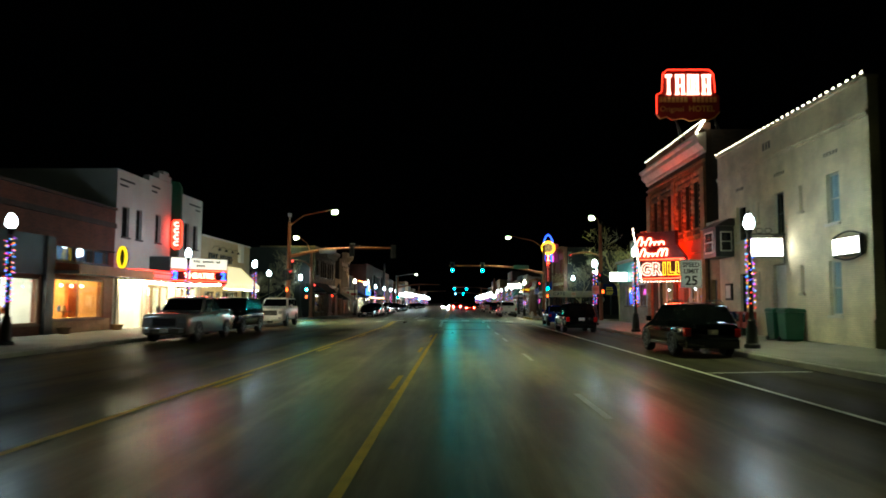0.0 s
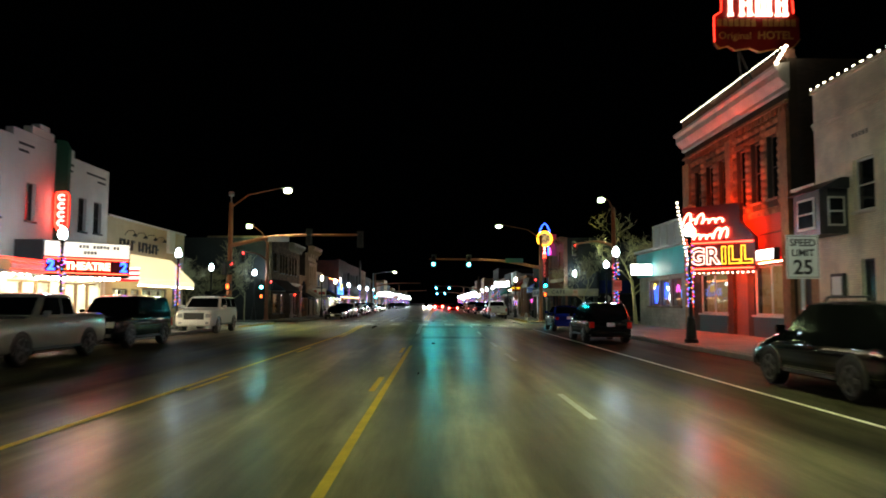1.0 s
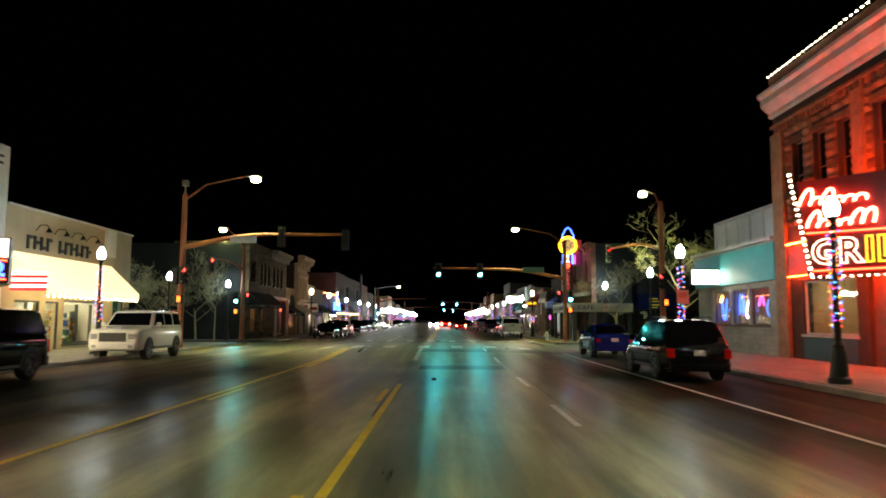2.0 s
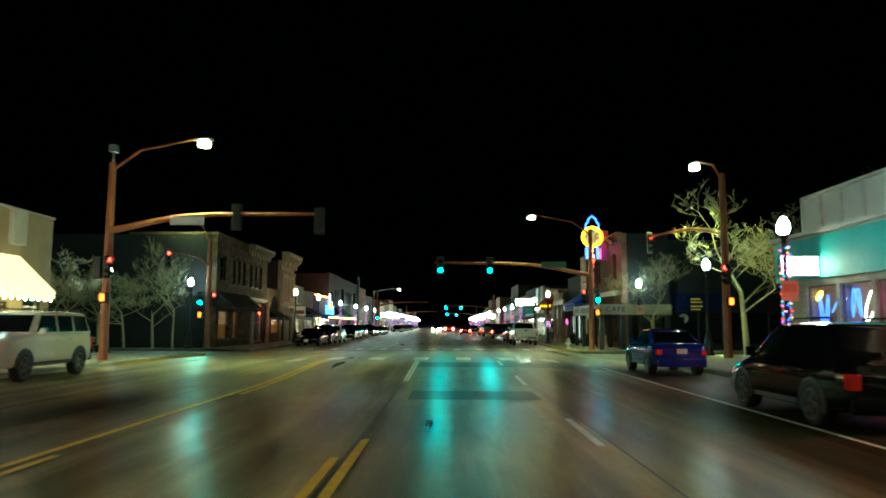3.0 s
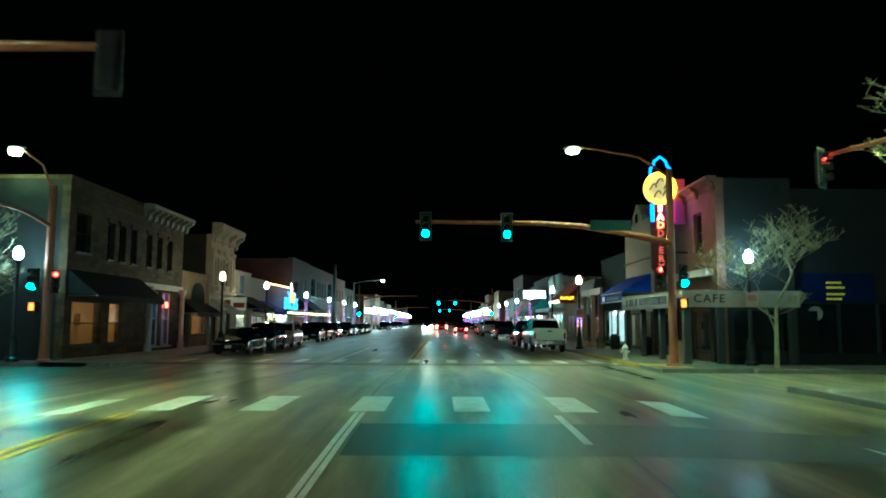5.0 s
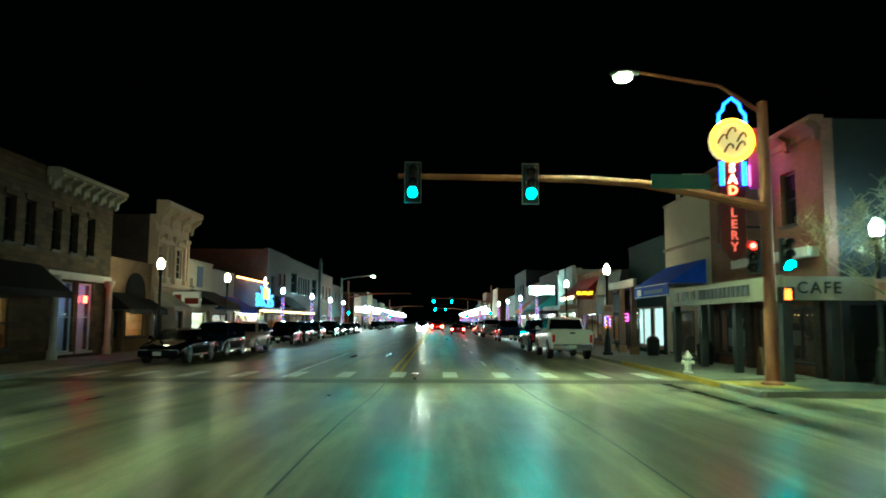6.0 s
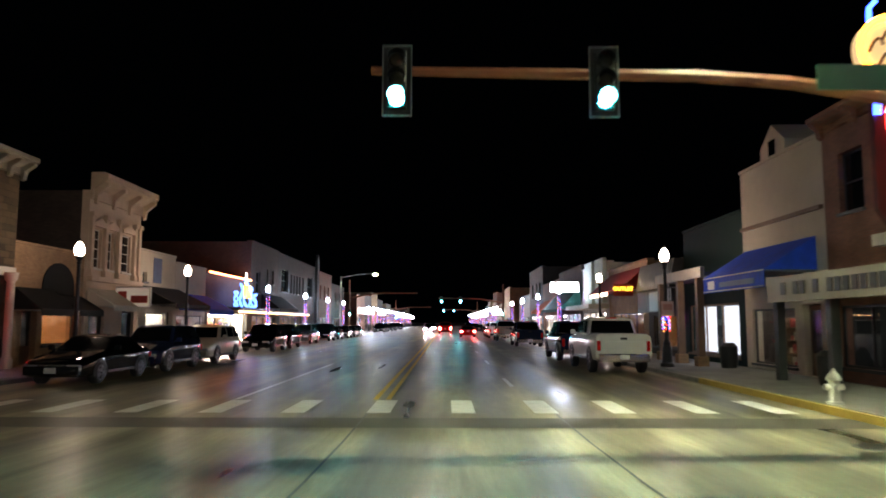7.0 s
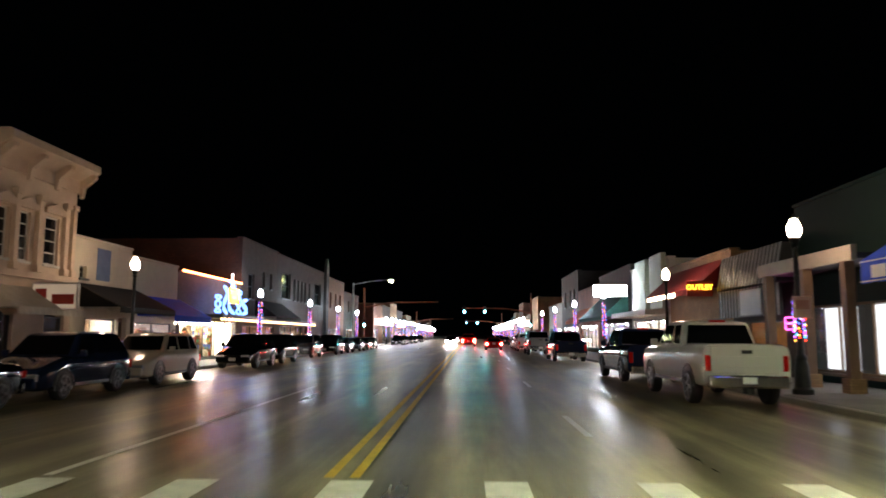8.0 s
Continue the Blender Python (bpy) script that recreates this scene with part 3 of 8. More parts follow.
tagged(part("pavement_corner", bm, CONCRETE, None, "concrete pavement of the side street corner"), "", "pavement", "", "structure")
bm = bmesh.new()
box(bm, -60, -18.2, 57, 64.8, -0.3, 0.16)
tagged(part("pavement_park_west", bm, CONCRETE, None, "paved corner park with bare trees"), "", "pavement", "", "structure")
# curb returns and painted corners
bm = bmesh.new()
pts = [(7.9 + 3.0 - 3.0 * math.cos(a), 72.5 - 3.0 * math.sin(a)) for a in [math.pi / 2 * i / 8 for i in range(9)]]
prism(bm, pts + [(10.9, 72.5)], lambda x, y: (x, y, -0.1), lambda x, y: (x, y, 0.152))
tagged(part("corner_kerb", bm, KERB_YELLOW, None, "yellow painted corner kerb"), "", "kerb", "", "structure")
solid("painted_kerb", KERB_YELLOW, None, (7.93, 8.05, 72.6, 82.5, -0.05, 0.156))
tagged(bpy.data.objects["painted_kerb"], "yellow painted kerb by the hydrant", "kerb", "", "structure")
solid("painted_kerb_west", KERB_YELLOW, None, (-13.3, -13.19, 54.5, 64.8, -0.05, 0.154))
tagged(bpy.data.objects["painted_kerb_west"], "yellow painted kerb at the corner", "kerb", "", "structure")
bm = bmesh.new()
pts = [(9.0 + 2.6 * math.sin(a), 59.4 + 2.6 * math.cos(a) - 0.0) for a in [math.pi / 2 * i / 8 for i in range(9)]]
prism(bm, pts + [(9.0, 59.4)], lambda x, y: (x, y, -0.1), lambda x, y: (x, y, gz(9, y) + 0.14))
tagged(part("corner_kerb_south", bm, KERB, None, "rounded concrete corner kerb"), "", "kerb", "", "structure")

# ---- buildings ----
# X: the plane of the front; s: +1 where the house lies to the east of it, -1 to the west. u runs along y.
def wall_with_openings(parent, X, s, u0, u1, z0, z1, openings, material, name="wall", thick=0.35, label=""):
    us = sorted({u0, u1, *[o[0] for o in openings], *[o[1] for o in openings]})
    zs = sorted({z0, z1, *[o[2] for o in openings], *[o[3] for o in openings]})
    bm = bmesh.new()
    for a, b in zip(us, us[1:]):
        run = None
        for c, d in zip(zs, zs[1:]):
            um, zm = (a + b) / 2, (c + d) / 2
            hole = any(o[0] < um < o[1] and o[2] < zm < o[3] for o in openings)
            if hole:
                if run:
                    box(bm, X, X + s * thick, a, b, run[0], run[1])
                run = None
            else:
                run = (run[0], d) if run else (c, d)
        if run:
            box(bm, X, X + s * thick, a, b, run[0], run[1])
    bmesh.ops.remove_doubles(bm, verts=bm.verts, dist=0.0005)
    return part(name, bm, material, parent, label)


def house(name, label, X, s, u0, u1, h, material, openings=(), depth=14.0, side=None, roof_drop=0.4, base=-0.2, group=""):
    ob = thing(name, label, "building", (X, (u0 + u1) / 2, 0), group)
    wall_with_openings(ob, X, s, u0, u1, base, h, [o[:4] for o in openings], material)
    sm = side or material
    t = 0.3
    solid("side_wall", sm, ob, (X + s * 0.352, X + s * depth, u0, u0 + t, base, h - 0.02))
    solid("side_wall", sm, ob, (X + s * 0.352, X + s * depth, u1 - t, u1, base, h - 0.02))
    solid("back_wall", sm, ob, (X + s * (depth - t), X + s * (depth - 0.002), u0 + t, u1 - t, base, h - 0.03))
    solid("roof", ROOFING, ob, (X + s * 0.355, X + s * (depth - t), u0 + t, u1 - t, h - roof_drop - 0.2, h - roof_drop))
    return ob


def window(parent, X, s, ua, ub, za, zb, pane=None, frame_mat=None, recess=0.12, sill=True, bars=(1, 2), fw=0.06, head=None):
    """A framed window set into its opening; bars: panes across and up."""
    pane, frame_mat = pane or DARK_GLASS, frame_mat or TRIM_WHITE
    bm = bmesh.new()
    a, b = X + s * recess, X + s * (recess + 0.07)
    box(bm, a, b, ua, ua + fw, za, zb)
    box(bm, a, b, ub - fw, ub, za, zb)
    box(bm, a, b, ua + fw, ub - fw, za, za + fw)
    box(bm, a, b, ua + fw, ub - fw, zb - fw, zb)
    for i in range(1, bars[0]):
        u = ua + (ub - ua) * i / bars[0]
        box(bm, a, b, u - 0.022, u + 0.022, za + fw, zb - fw)
    for i in range(1, bars[1]):
        z = za + (zb - za) * i / bars[1]
        box(bm, a + s * 0.01, b - s * 0.005, ua + fw, ub - fw, z - 0.022, z + 0.022)
    w = part("window", bm, frame_mat, parent)
    solid("pane", pane, w, (X + s * (recess + 0.03), X + s * (recess + 0.045), ua + 0.02, ub - 0.02, za + 0.02, zb - 0.02))
    if sill:
        solid("sill", frame_mat, w, (X - s * 0.09, X + s * recess, ua - 0.06, ub + 0.06, za - 0.09, za - 0.003))
    if head:
        solid("lintel", head, w, (X - s * 0.06, X + s * 0.1, ua - 0.1, ub + 0.1, zb + 0.003, zb + 0.22))
    return w


def room(parent, X, s, ua, ub, za, zb, depth, material, light, power_panels=2, floor_mat=None):
    """The lit room behind a shop window: floor, walls, ceiling and its lamps."""
    bm = bmesh.new()
    a, b, t = X + s * 0.36, X + s * (0.36 + depth), 0.05
    box(bm, b, b + s * t, ua - 0.3, ub + 0.3, za - 0.3, zb + 0.3)
    box(bm, a, b, ua - 0.3, ua - 0.3 + t, za - 0.3, zb + 0.3)
    box(bm, a, b, ub + 0.3 - t, ub + 0.3, za - 0.3, zb + 0.3)
    box(bm, a, b, ua - 0.25, ub + 0.25, zb + 0.25, zb + 0.3)
    r = part("shop_interior", bm, material, parent)
    solid("shop_floor", floor_mat or WOOD, r, (a, b, ua - 0.25, ub + 0.25, za - 0.3, za - 0.25))
    for i in range(power_panels):
        u = ua + (ub - ua) * (i + 0.5) / power_panels
        solid("ceiling_lamp", light, r, (a + s * 0.3, a + s * (depth - 0.3), u - 0.12, u + 0.12, zb + 0.2, zb + 0.245))
    return r


def awning(name, label, X, s, u0, u1, z_wall, z_lip, out, material, valance=0.25, group="awnings", lit=None):
    """A sloping canvas awning on its frame, fixed to a front."""
    ob = thing(name, label, "awning", (X, (u0 + u1) / 2, z_lip), group)
    xw, xl = X - s * 0.01, X - s * out
    bm = bmesh.new()
    prism(bm, [(xw, z_wall), (xl, z_lip), (xl, z_lip - 0.025), (xw, z_wall - 0.025)], lambda x, z: (x, u0, z), lambda x, z: (x, u1, z))
    part("canvas", bm, material, ob)
    for u in (u0, u1):
        bm = bmesh.new()
        prism(bm, [(xw, z_wall - 0.03), (xl, z_lip - 0.03), (xw, z_lip - 0.03)], lambda x, z, u=u: (x, u - 0.012, z), lambda x, z, u=u: (x, u + 0.012, z))
        part("end_panel", bm, material, ob)
    n = max(3, int((u1 - u0) / 0.35))
    w = (u1 - u0) / n
    strips = []
    for k in (0, 1):
        bm = bmesh.new()
        box(bm, -0.01, 0.01, 0.003, w - 0.003, z_lip - valance - 0.012 * k - ob.location.z, z_lip - 0.028 - ob.location.z)
        me = bpy.data.meshes.new("valance_strip")
        bm.to_mesh(me)
        bm.free()
        me.materials.append(material)
        strips.append(me)
    for i in range(n):
        o = new("valance_strip", strips[i % 2])
        o.parent = ob
        o.location = (xl - ob.location.x, u0 + w * i - ob.location.y, 0)
    bm = bmesh.new()
    tube(bm, [(xl + s * 0.04, u0, z_lip - 0.06), (xl + s * 0.04, u1, z_lip - 0.06)], 0.025)
    for u in (u0 + 0.1, (u0 + u1) / 2, u1 - 0.1):
        tube(bm, [(xl + s * 0.04, u, z_lip - 0.06), (xw, u, z_lip - 0.06)], 0.02)
    part("frame", bm, GALVANISED, ob)
    if lit:
        bulb_row("", "", (xl + s * 0.05, u0 + 0.2, z_lip - valance - 0.08), (xl + s * 0.05, u1 - 0.2, z_lip - valance - 0.08), 0.45, 0.045, lit, ob)
    return ob


def sign_box(name, label, x0, x1, y0, y1, z0, z1, face="y", lit=None, case=None, group="lit signs"):
    """A box sign with a lit face towards the south ('y') or the street ('x')."""
    ob = thing(name, label, "sign", ((x0 + x1) / 2, (y0 + y1) / 2, z0), group)
    solid("case", case or TRIM_DARK, ob, (x0, x1, y0, y1, z0, z1), bevel=0.02)
    f, e = 0.05, 0.012
    if face == "y":
        solid("face", lit or SIGN_LIT, ob, (x0 + f, x1 - f, y0 - e, y0 - 0.002, z0 + f, z1 - f))
    elif face == "-x":
        solid("face", lit or SIGN_LIT, ob, (x0 - e, x0 - 0.002, y0 + f, y1 - f, z0 + f, z1 - f))
    else:
        solid("face", lit or SIGN_LIT, ob, (x1 + 0.002, x1 + e, y0 + f, y1 - f, z0 + f, z1 - f))
    return ob


def bulb_row(name, label, a, b, step, r, material, parent=None):
    """A row of single bulbs on a cable between two points."""
    a, b = Vector(a), Vector(b)
    n = int((b - a).length / step)
    ob = thing(name, label, "string lights", tuple(a)) if parent is None else parent
    bm = bmesh.new()
    ball(bm, (0, 0, 0), r)
    me = bpy.data.meshes.new("bulb")
    bm.to_mesh(me)
    bm.free()
    me.materials.append(material)
    for i in range(n + 1):
        o = new("bulb", me)
        o.parent = ob
        o.location = a + (b - a) * i / n - origin(ob)
    bm = bmesh.new()
    tube(bm, [a + Vector((0, 0, -r)), b + Vector((0, 0, -r))], 0.012, 4)
    part("cable", bm, IRON, ob)
    return ob


def facing(x, y, z, yaw):
    """A pose for lettering that faces yaw degrees: 0 faces south, 90 east, -90 west."""
    return pose(x, y, z, 90, 0, yaw)


# -- the cream hotel wing --
R = 13.0
wing_windows = [(21.95, 22.8, 4.6, 6.35), (26.1, 26.95, 4.6, 6.3), (29.85, 30.95, 4.65, 6.28), (22.0, 22.8, 1.4, 3.3), (30.0, 30.7, 0.6, 3.15)]
wing_small = [(24.5, 24.8, 5.3, 6.3), (24.58, 24.85, 2.2, 3.27), (28.4, 28.65, 5.3, 6.2), (28.5, 28.75, 2.0, 3.2)]
wing_door = [(26.05, 27.2, 0.42, 3.4)]
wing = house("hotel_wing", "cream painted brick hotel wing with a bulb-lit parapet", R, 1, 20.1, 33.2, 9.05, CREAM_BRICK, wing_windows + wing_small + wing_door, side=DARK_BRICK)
for i, w in enumerate(wing_windows):
    ob = window(wing, R, 1, *w, pane=GLASS if i in (0, 3) else None, frame_mat=TRIM_DARK if i in (1, 4) else TRIM_WHITE)
    if i in (0, 3):
        solid("curtain", PALE_BLUE_CLOTH, ob, (R + 0.2, R + 0.22, w[0] + 0.03, w[1] - 0.03, w[2] + 0.03, w[3] - 0.03), label="pale blue drawn curtain")
for w in wing_small:
    window(wing, R, 1, *w, pane=CREAM, frame_mat=CREAM, bars=(1, 1), recess=0.05)
solid("door", TRIM_WHITE, wing, (R + 0.1, R + 0.15, 26.09, 27.16, 0.42, 3.36), label="pale plank door")
solid("cornice_band", CREAM_BRICK, wing, (R - 0.09, R - 0.002, 20.1, 33.2, 7.9, 8.0))
solid("cornice_band", CREAM_BRICK, wing, (R - 0.05, R - 0.002, 20.1, 33.2, 7.8, 7.897))
solid("coping", CREAM_BRICK, wing, (R - 0.1, R + 0.4, 20.1, 33.2, 9.053, 9.15))
solid("base_course", CREAM_BRICK, wing, (R - 0.05, R - 0.002, 20.1, 26.0, 0.3, 1.3))
for (a, b, z) in ((22.0, 23.0, 7.0), (26.0, 27.0, 7.0), (30.1, 31.0, 7.0)):
    for i in range(5):
        u = a + (b - a) * i / 5
        solid("vent_brick", INK, wing, (R - 0.004, R + 0.02, u, u + 0.1, z, z + 0.14))
for i in range(3):
    solid("vent_brick", INK, wing, (R - 0.004, R + 0.02, 27.2 + 0.28 * i, 27.38 + 0.28 * i, 8.3, 8.62))
bulb_row("parapet_lights", "row of bright white bulbs along the hotel parapet", (R - 0.1, 20.2, 9.22), (R - 0.1, 33.1, 9.22), 0.42, 0.036, BULB_WARM)
s1 = sign_box("hanging_sign", "blank white lit sign with an iron scroll", 11.45, 12.85, 25.9, 26.1, 3.62, 4.42)
bm = bmesh.new()
tube(bm, [(12.98, 26, 4.55), (11.4, 26, 4.55)], 0.025)
tube(bm, [(12.92, 26, 3.4), (12.92, 26, 4.7)], 0.03)
for cx in (11.95, 12.3):
    tube(bm, [(cx + 0.14 * math.cos(a), 26, 4.69 + 0.1 * math.sin(a)) for a in [2 * math.pi * i / 12 for i in range(13)]], 0.015, 5)
part("bracket", bm, IRON, s1)
s2 = sign_box("wall_sign", "white lit sign in an ornate dark frame", 12.78, 12.97, 20.45, 22.1, 3.4, 4.02, face="-x")
bm = bmesh.new()
tube(bm, [(12.85, 20.4 + 1.75 * i / 12, 4.03 + 0.16 * math.sin(math.pi * i / 12)) for i in range(13)], 0.035)
tube(bm, [(12.85, 20.4 + 1.75 * i / 12, 3.39 - 0.14 * math.sin(math.pi * i / 12)) for i in range(13)], 0.03)
part("scroll_frame", bm, IRON, s2)
# -- the low link and its dark oriel --
link = house("hotel_link", "low tan link between the hotel houses", R + 0.1, 1, 33.22, 34.88, 5.85, TAN_BRICK, [(33.9, 34.6, 0.4, 3.0)], depth=10)
solid("coping", TRIM_WHITE, link, (R - 0.05, R + 0.5, 33.22, 34.88, 5.853, 5.97))
solid("door", TRIM_DARK, link, (R + 0.25, R + 0.3, 33.93, 34.57, 0.35, 2.98))
oriel = thing("oriel_window", "dark oriel window with a white sash on the hotel link", "window", (12.2, 32.4, 4.0))
bm = bmesh.new()
prism(bm, [(R, 31.3), (12.35, 31.3), (12.2, 31.5), (12.2, 33.2), (12.35, 33.4), (R, 33.4)], lambda x, y: (x, y, 4.0), lambda x, y: (x, y, 5.45))
part("bay", bm, TRIM_DARK, oriel)
bm = bmesh.new()
prism(bm, [(R, 31.15), (12.1, 31.15), (12.1, 33.45), (R, 33.45)], lambda x, y: (x, y, 5.453), lambda x, y: (x * 0.3 + R * 0.7, y, 5.8))
part("hood", bm, TRIM_DARK, oriel)
solid("sash", TRIM_WHITE, oriel, (11.9 + 0.44, 11.9 + 0.99, 31.27, 31.297, 4.25, 5.2))
solid("pane", DARK_GLASS, oriel, (11.9 + 0.5, 11.9 + 0.93, 31.262, 31.268, 4.31, 4.7), (11.9 + 0.5, 11.9 + 0.93, 31.262, 31.268, 4.75, 5.14))
solid("sash", TRIM_WHITE, oriel, (12.17, 12.197, 31.8, 32.9, 4.2, 5.25))
solid("pane", DARK_GLASS, oriel, (12.162, 12.168, 31.88, 32.82, 4.28, 4.7), (12.162, 12.168, 31.88, 32.82, 4.76, 5.17))

# -- the sandstone grill house --
gw = [(38.8, 39.65, 5.9, 8.4), (37.35, 38.2, 5.9, 8.4), (35.9, 36.75, 5.9, 8.4), (43.95, 44.75, 5.9, 8.4), (42.4, 43.2, 5.9, 8.4), (40.9, 41.65, 5.9, 8.4)]
gs = [(35.5, 38.3, 1.3, 3.3), (41.0, 44.4, 1.3, 3.2), (38.9, 40.4, 0.4, 3.3)]
grill = house("grill_house", "two-storey sandstone grill house with a heavy cornice", R, 1, 34.9, 46.2, 11.0, STONE_BACK, gw + gs, side=DARK_BRICK, depth=16)
for w in gw:
    window(grill, R, 1, *w, frame_mat=TRIM_BROWN, recess=0.18, head=STONE)
for w in gs[:2]:
    window(grill, R, 1, *w, pane=GLASS, frame_mat=TRIM_WHITE, bars=(2, 1), recess=0.08)
    room(grill, R, 1, w[0], w[1], w[2], w[3], 2.2, WARM_WALL, glow("dim_bar_light", (0.8, 0.9, 0.8), 2.2), 2)
    solid("bulkhead", TEAL_DARK, grill, (R - 0.04, R - 0.002, w[0], w[1], 0.3, w[2] - 0.1))
solid("door", TRIM_BROWN, grill, (R + 0.12, R + 0.17, 38.95, 40.35, 0.4, 3.25))
bm = bmesh.new()
prof = [(0.0, 9.75), (-0.12, 9.8), (-0.12, 9.95), (-0.3, 10.1), (-0.42, 10.25), (-0.42, 10.5), (-0.55, 10.6), (-0.55, 10.72), (0.0, 10.8)]
prism(bm, prof, lambda x, z: (R + x - 0.002, 34.75, z), lambda x, z: (R + x - 0.002, 46.3, z))
part("cornice", bm, TRIM_WHITE, grill)
solid("parapet", RED_BRICK, grill, (R - 0.1, R + 0.3, 34.9, 46.2, 11.003, 11.35))
bm = bmesh.new()
for i in range(36):
    u = 35.1 + i * 0.305
    box(bm, R - 0.1, R - 0.003, u, u + 0.14, 9.05, 9.3)
box(bm, R - 0.14, R - 0.003, 34.9, 46.2, 9.3, 9.42)
part("corbel_band", bm, STONE, grill)
solid("pilaster", STONE, grill, (R - 0.14, R - 0.004, 40.05, 40.6, 5.3, 9.04))
solid("pilaster", STONE, grill, (R - 0.14, R - 0.004, 34.9, 35.5, 0.3, 9.04))
solid("pilaster", STONE, grill, (R - 0.14, R - 0.004, 45.3, 46.2, 0.3, 9.04))
solid("fascia_board", RED_PAINT, grill, (R - 0.12, R - 0.004, 35.55, 40.0, 4.55, 5.25))
solid("fascia_board", RED_PAINT, grill, (R - 0.1, R - 0.004, 35.55, 45.2, 3.45, 4.5))
# added tubes that wash the front in red
bm = bmesh.new()
tube(bm, [(R - 0.2, 40.9, 4.6), (R - 0.2, 45.1, 4.6)], 0.03)
tube(bm, [(R - 0.16, 35.7, 3.4), (R - 0.16, 45.1, 3.4)], 0.02)
part("fascia_neon", bm, glow("fascia_neon", (1.0, 0.05, 0.012), 55), grill, "red glow tubes added along the fascia board")
bulb_row("parapet_lights", "row of bright white bulbs along the grill parapet", (R - 0.16, 35.0, 11.42), (R - 0.16, 46.1, 11.42), 0.3, 0.034, BULB_WARM)
bulb_row("corner_lights", "bright bulbs on the cornice corner", (R - 0.5, 34.7, 10.75), (R - 0.1, 34.75, 11.4), 0.16, 0.07, BULB_WARM)

# single stones of the upper front
def stone_front():
    """Rough-faced stones in courses, laid between the windows and piers."""
    rng = random.Random(4)
    meshes = []
    for k in range(8):
        H = 0.262
        bm = bmesh.new()
        g = [[bm.verts.new((0, -0.47 + 0.94 * i / 3, -H / 2 + H * j / 2)) for j in range(3)] for i in range(4)]
        for i in range(3):
            for j in range(2):
                bm.faces.new((g[i][j], g[i + 1][j], g[i + 1][j + 1], g[i][j + 1]))
        for i in (1, 2):
            g[i][1].co.x = -rng.uniform(0.06, 0.13)
            for j in (0, 2):
                g[i][j].co.x = -rng.uniform(0.02, 0.05)
        for i in (0, 3):
            g[i][1].co.x = -0.04
        edge = [g[i][0] for i in range(4)] + [g[3][1]] + [g[i][2] for i in (3, 2, 1, 0)] + [g[0][1]]
        back = [bm.verts.new((0.03, v.co.y, v.co.z)) for v in edge]
        for i in range(len(edge)):
            bm.faces.new((edge[i], back[i], back[(i + 1) % len(edge)], edge[(i + 1) % len(edge)]))
        bmesh.ops.recalc_face_normals(bm, faces=bm.faces[:])
        me = bpy.data.meshes.new("stone")
        bm.to_mesh(me)
        bm.free()
        me.materials.append(STONE)
        meshes.append(me)
    holes = [(a - 0.02, b + 0.02, c - 0.1, d + 0.2) for a, b, c, d in gw] + [(40.05, 40.6, 5, 9.1)]
    z = 5.42
    while z < 9.0:
        cuts = sorted((a, b) for a, b, c, d in holes if c < z + 0.13 and d > z - 0.13)
        u, runs = 35.5, []
        for a, b in cuts + [(45.3, 45.3)]:
            if a - u > 0.12:
                runs.append((u, a))
            u = max(u, b)
        for a, b in runs:
            n = max(1, round((b - a) / rng.uniform(0.5, 0.72)))
            marks = [a] + sorted(a + (b - a) * (i + rng.uniform(-0.2, 0.2)) / n for i in range(1, n)) + [b]
            for p, q in zip(marks, marks[1:]):
                ob = new("stone", rng.choice(meshes))
                ob.parent = grill
                ob.location = Vector((R - 0.003, (p + q) / 2 - 1.5, z)) - grill.location
                ob.scale = (1, q - p, 1)
        z += 0.29


NEON_HOT = glow("white_neon", (1.0, 0.55, 0.42), 2.4)
SIGN_RED = surface("dark_red_enamel", (0.05, 0.0015, 0.001), (0.08, 0.002, 0.0015), 0.45, 1.5, 30)
# roof sign: red cloud board with lit shapes, and the rest of its wording
roof_sign = thing("roof_sign", "red cloud-shaped hotel roof sign on a steel frame", "sign", (12.8, 37.0, 10.8))
bm = bmesh.new()
cloud = [(-1.75, 12.35), (-1.55, 12.1), (-1.2, 12.2), (-0.9, 12.02), (-0.3, 12.12), (0.1, 11.95), (0.7, 12.1), (1.1, 12.0), (1.5, 12.2), (1.75, 12.5), (1.75, 13.35), (1.5, 13.55), (1.42, 14.6), (1.2, 14.85), (-1.15, 14.85), (-1.4, 14.6), (-1.45, 13.6), (-1.75, 13.4)]
prism(bm, cloud, lambda x, z: (12.8 + x, 36.9, z), lambda x, z: (12.8 + x, 37.1, z))
part("board", bm, surface("red_sign_enamel", (0.2, 0.006, 0.004), (0.28, 0.01, 0.007), 0.45, 1.5, 30), roof_sign)
SHAPES = [(0.0, 0.36, (0.5,)), (0.55, 0.5, (0.2, 0.85)), (1.22, 0.62, (0.12, 0.5, 0.88)), (2.02, 0.5, (0.2, 0.8))]
for x0_, w_, legs in SHAPES:
    x = 11.55 + x0_
    bm = bmesh.new()
    box(bm, x, x + w_, 36.8, 36.896, 14.42, 14.56)
    for k in legs:
        box(bm, x + w_ * k - 0.07, x + w_ * k + 0.07, 36.802, 36.896, 13.5, 14.418)
        box(bm, x + w_ * k - 0.11, x + w_ * k + 0.11, 36.798, 36.896, 13.42, 13.53)
    if len(legs) == 2:
        box(bm, x + w_ * legs[0] + 0.07, x + w_ * legs[1] - 0.07, 36.804, 36.896, 13.86, 13.98)
    part("lit_shape", bm, NEON_HOT, roof_sign, "lit white block shape")
bm = bmesh.new()
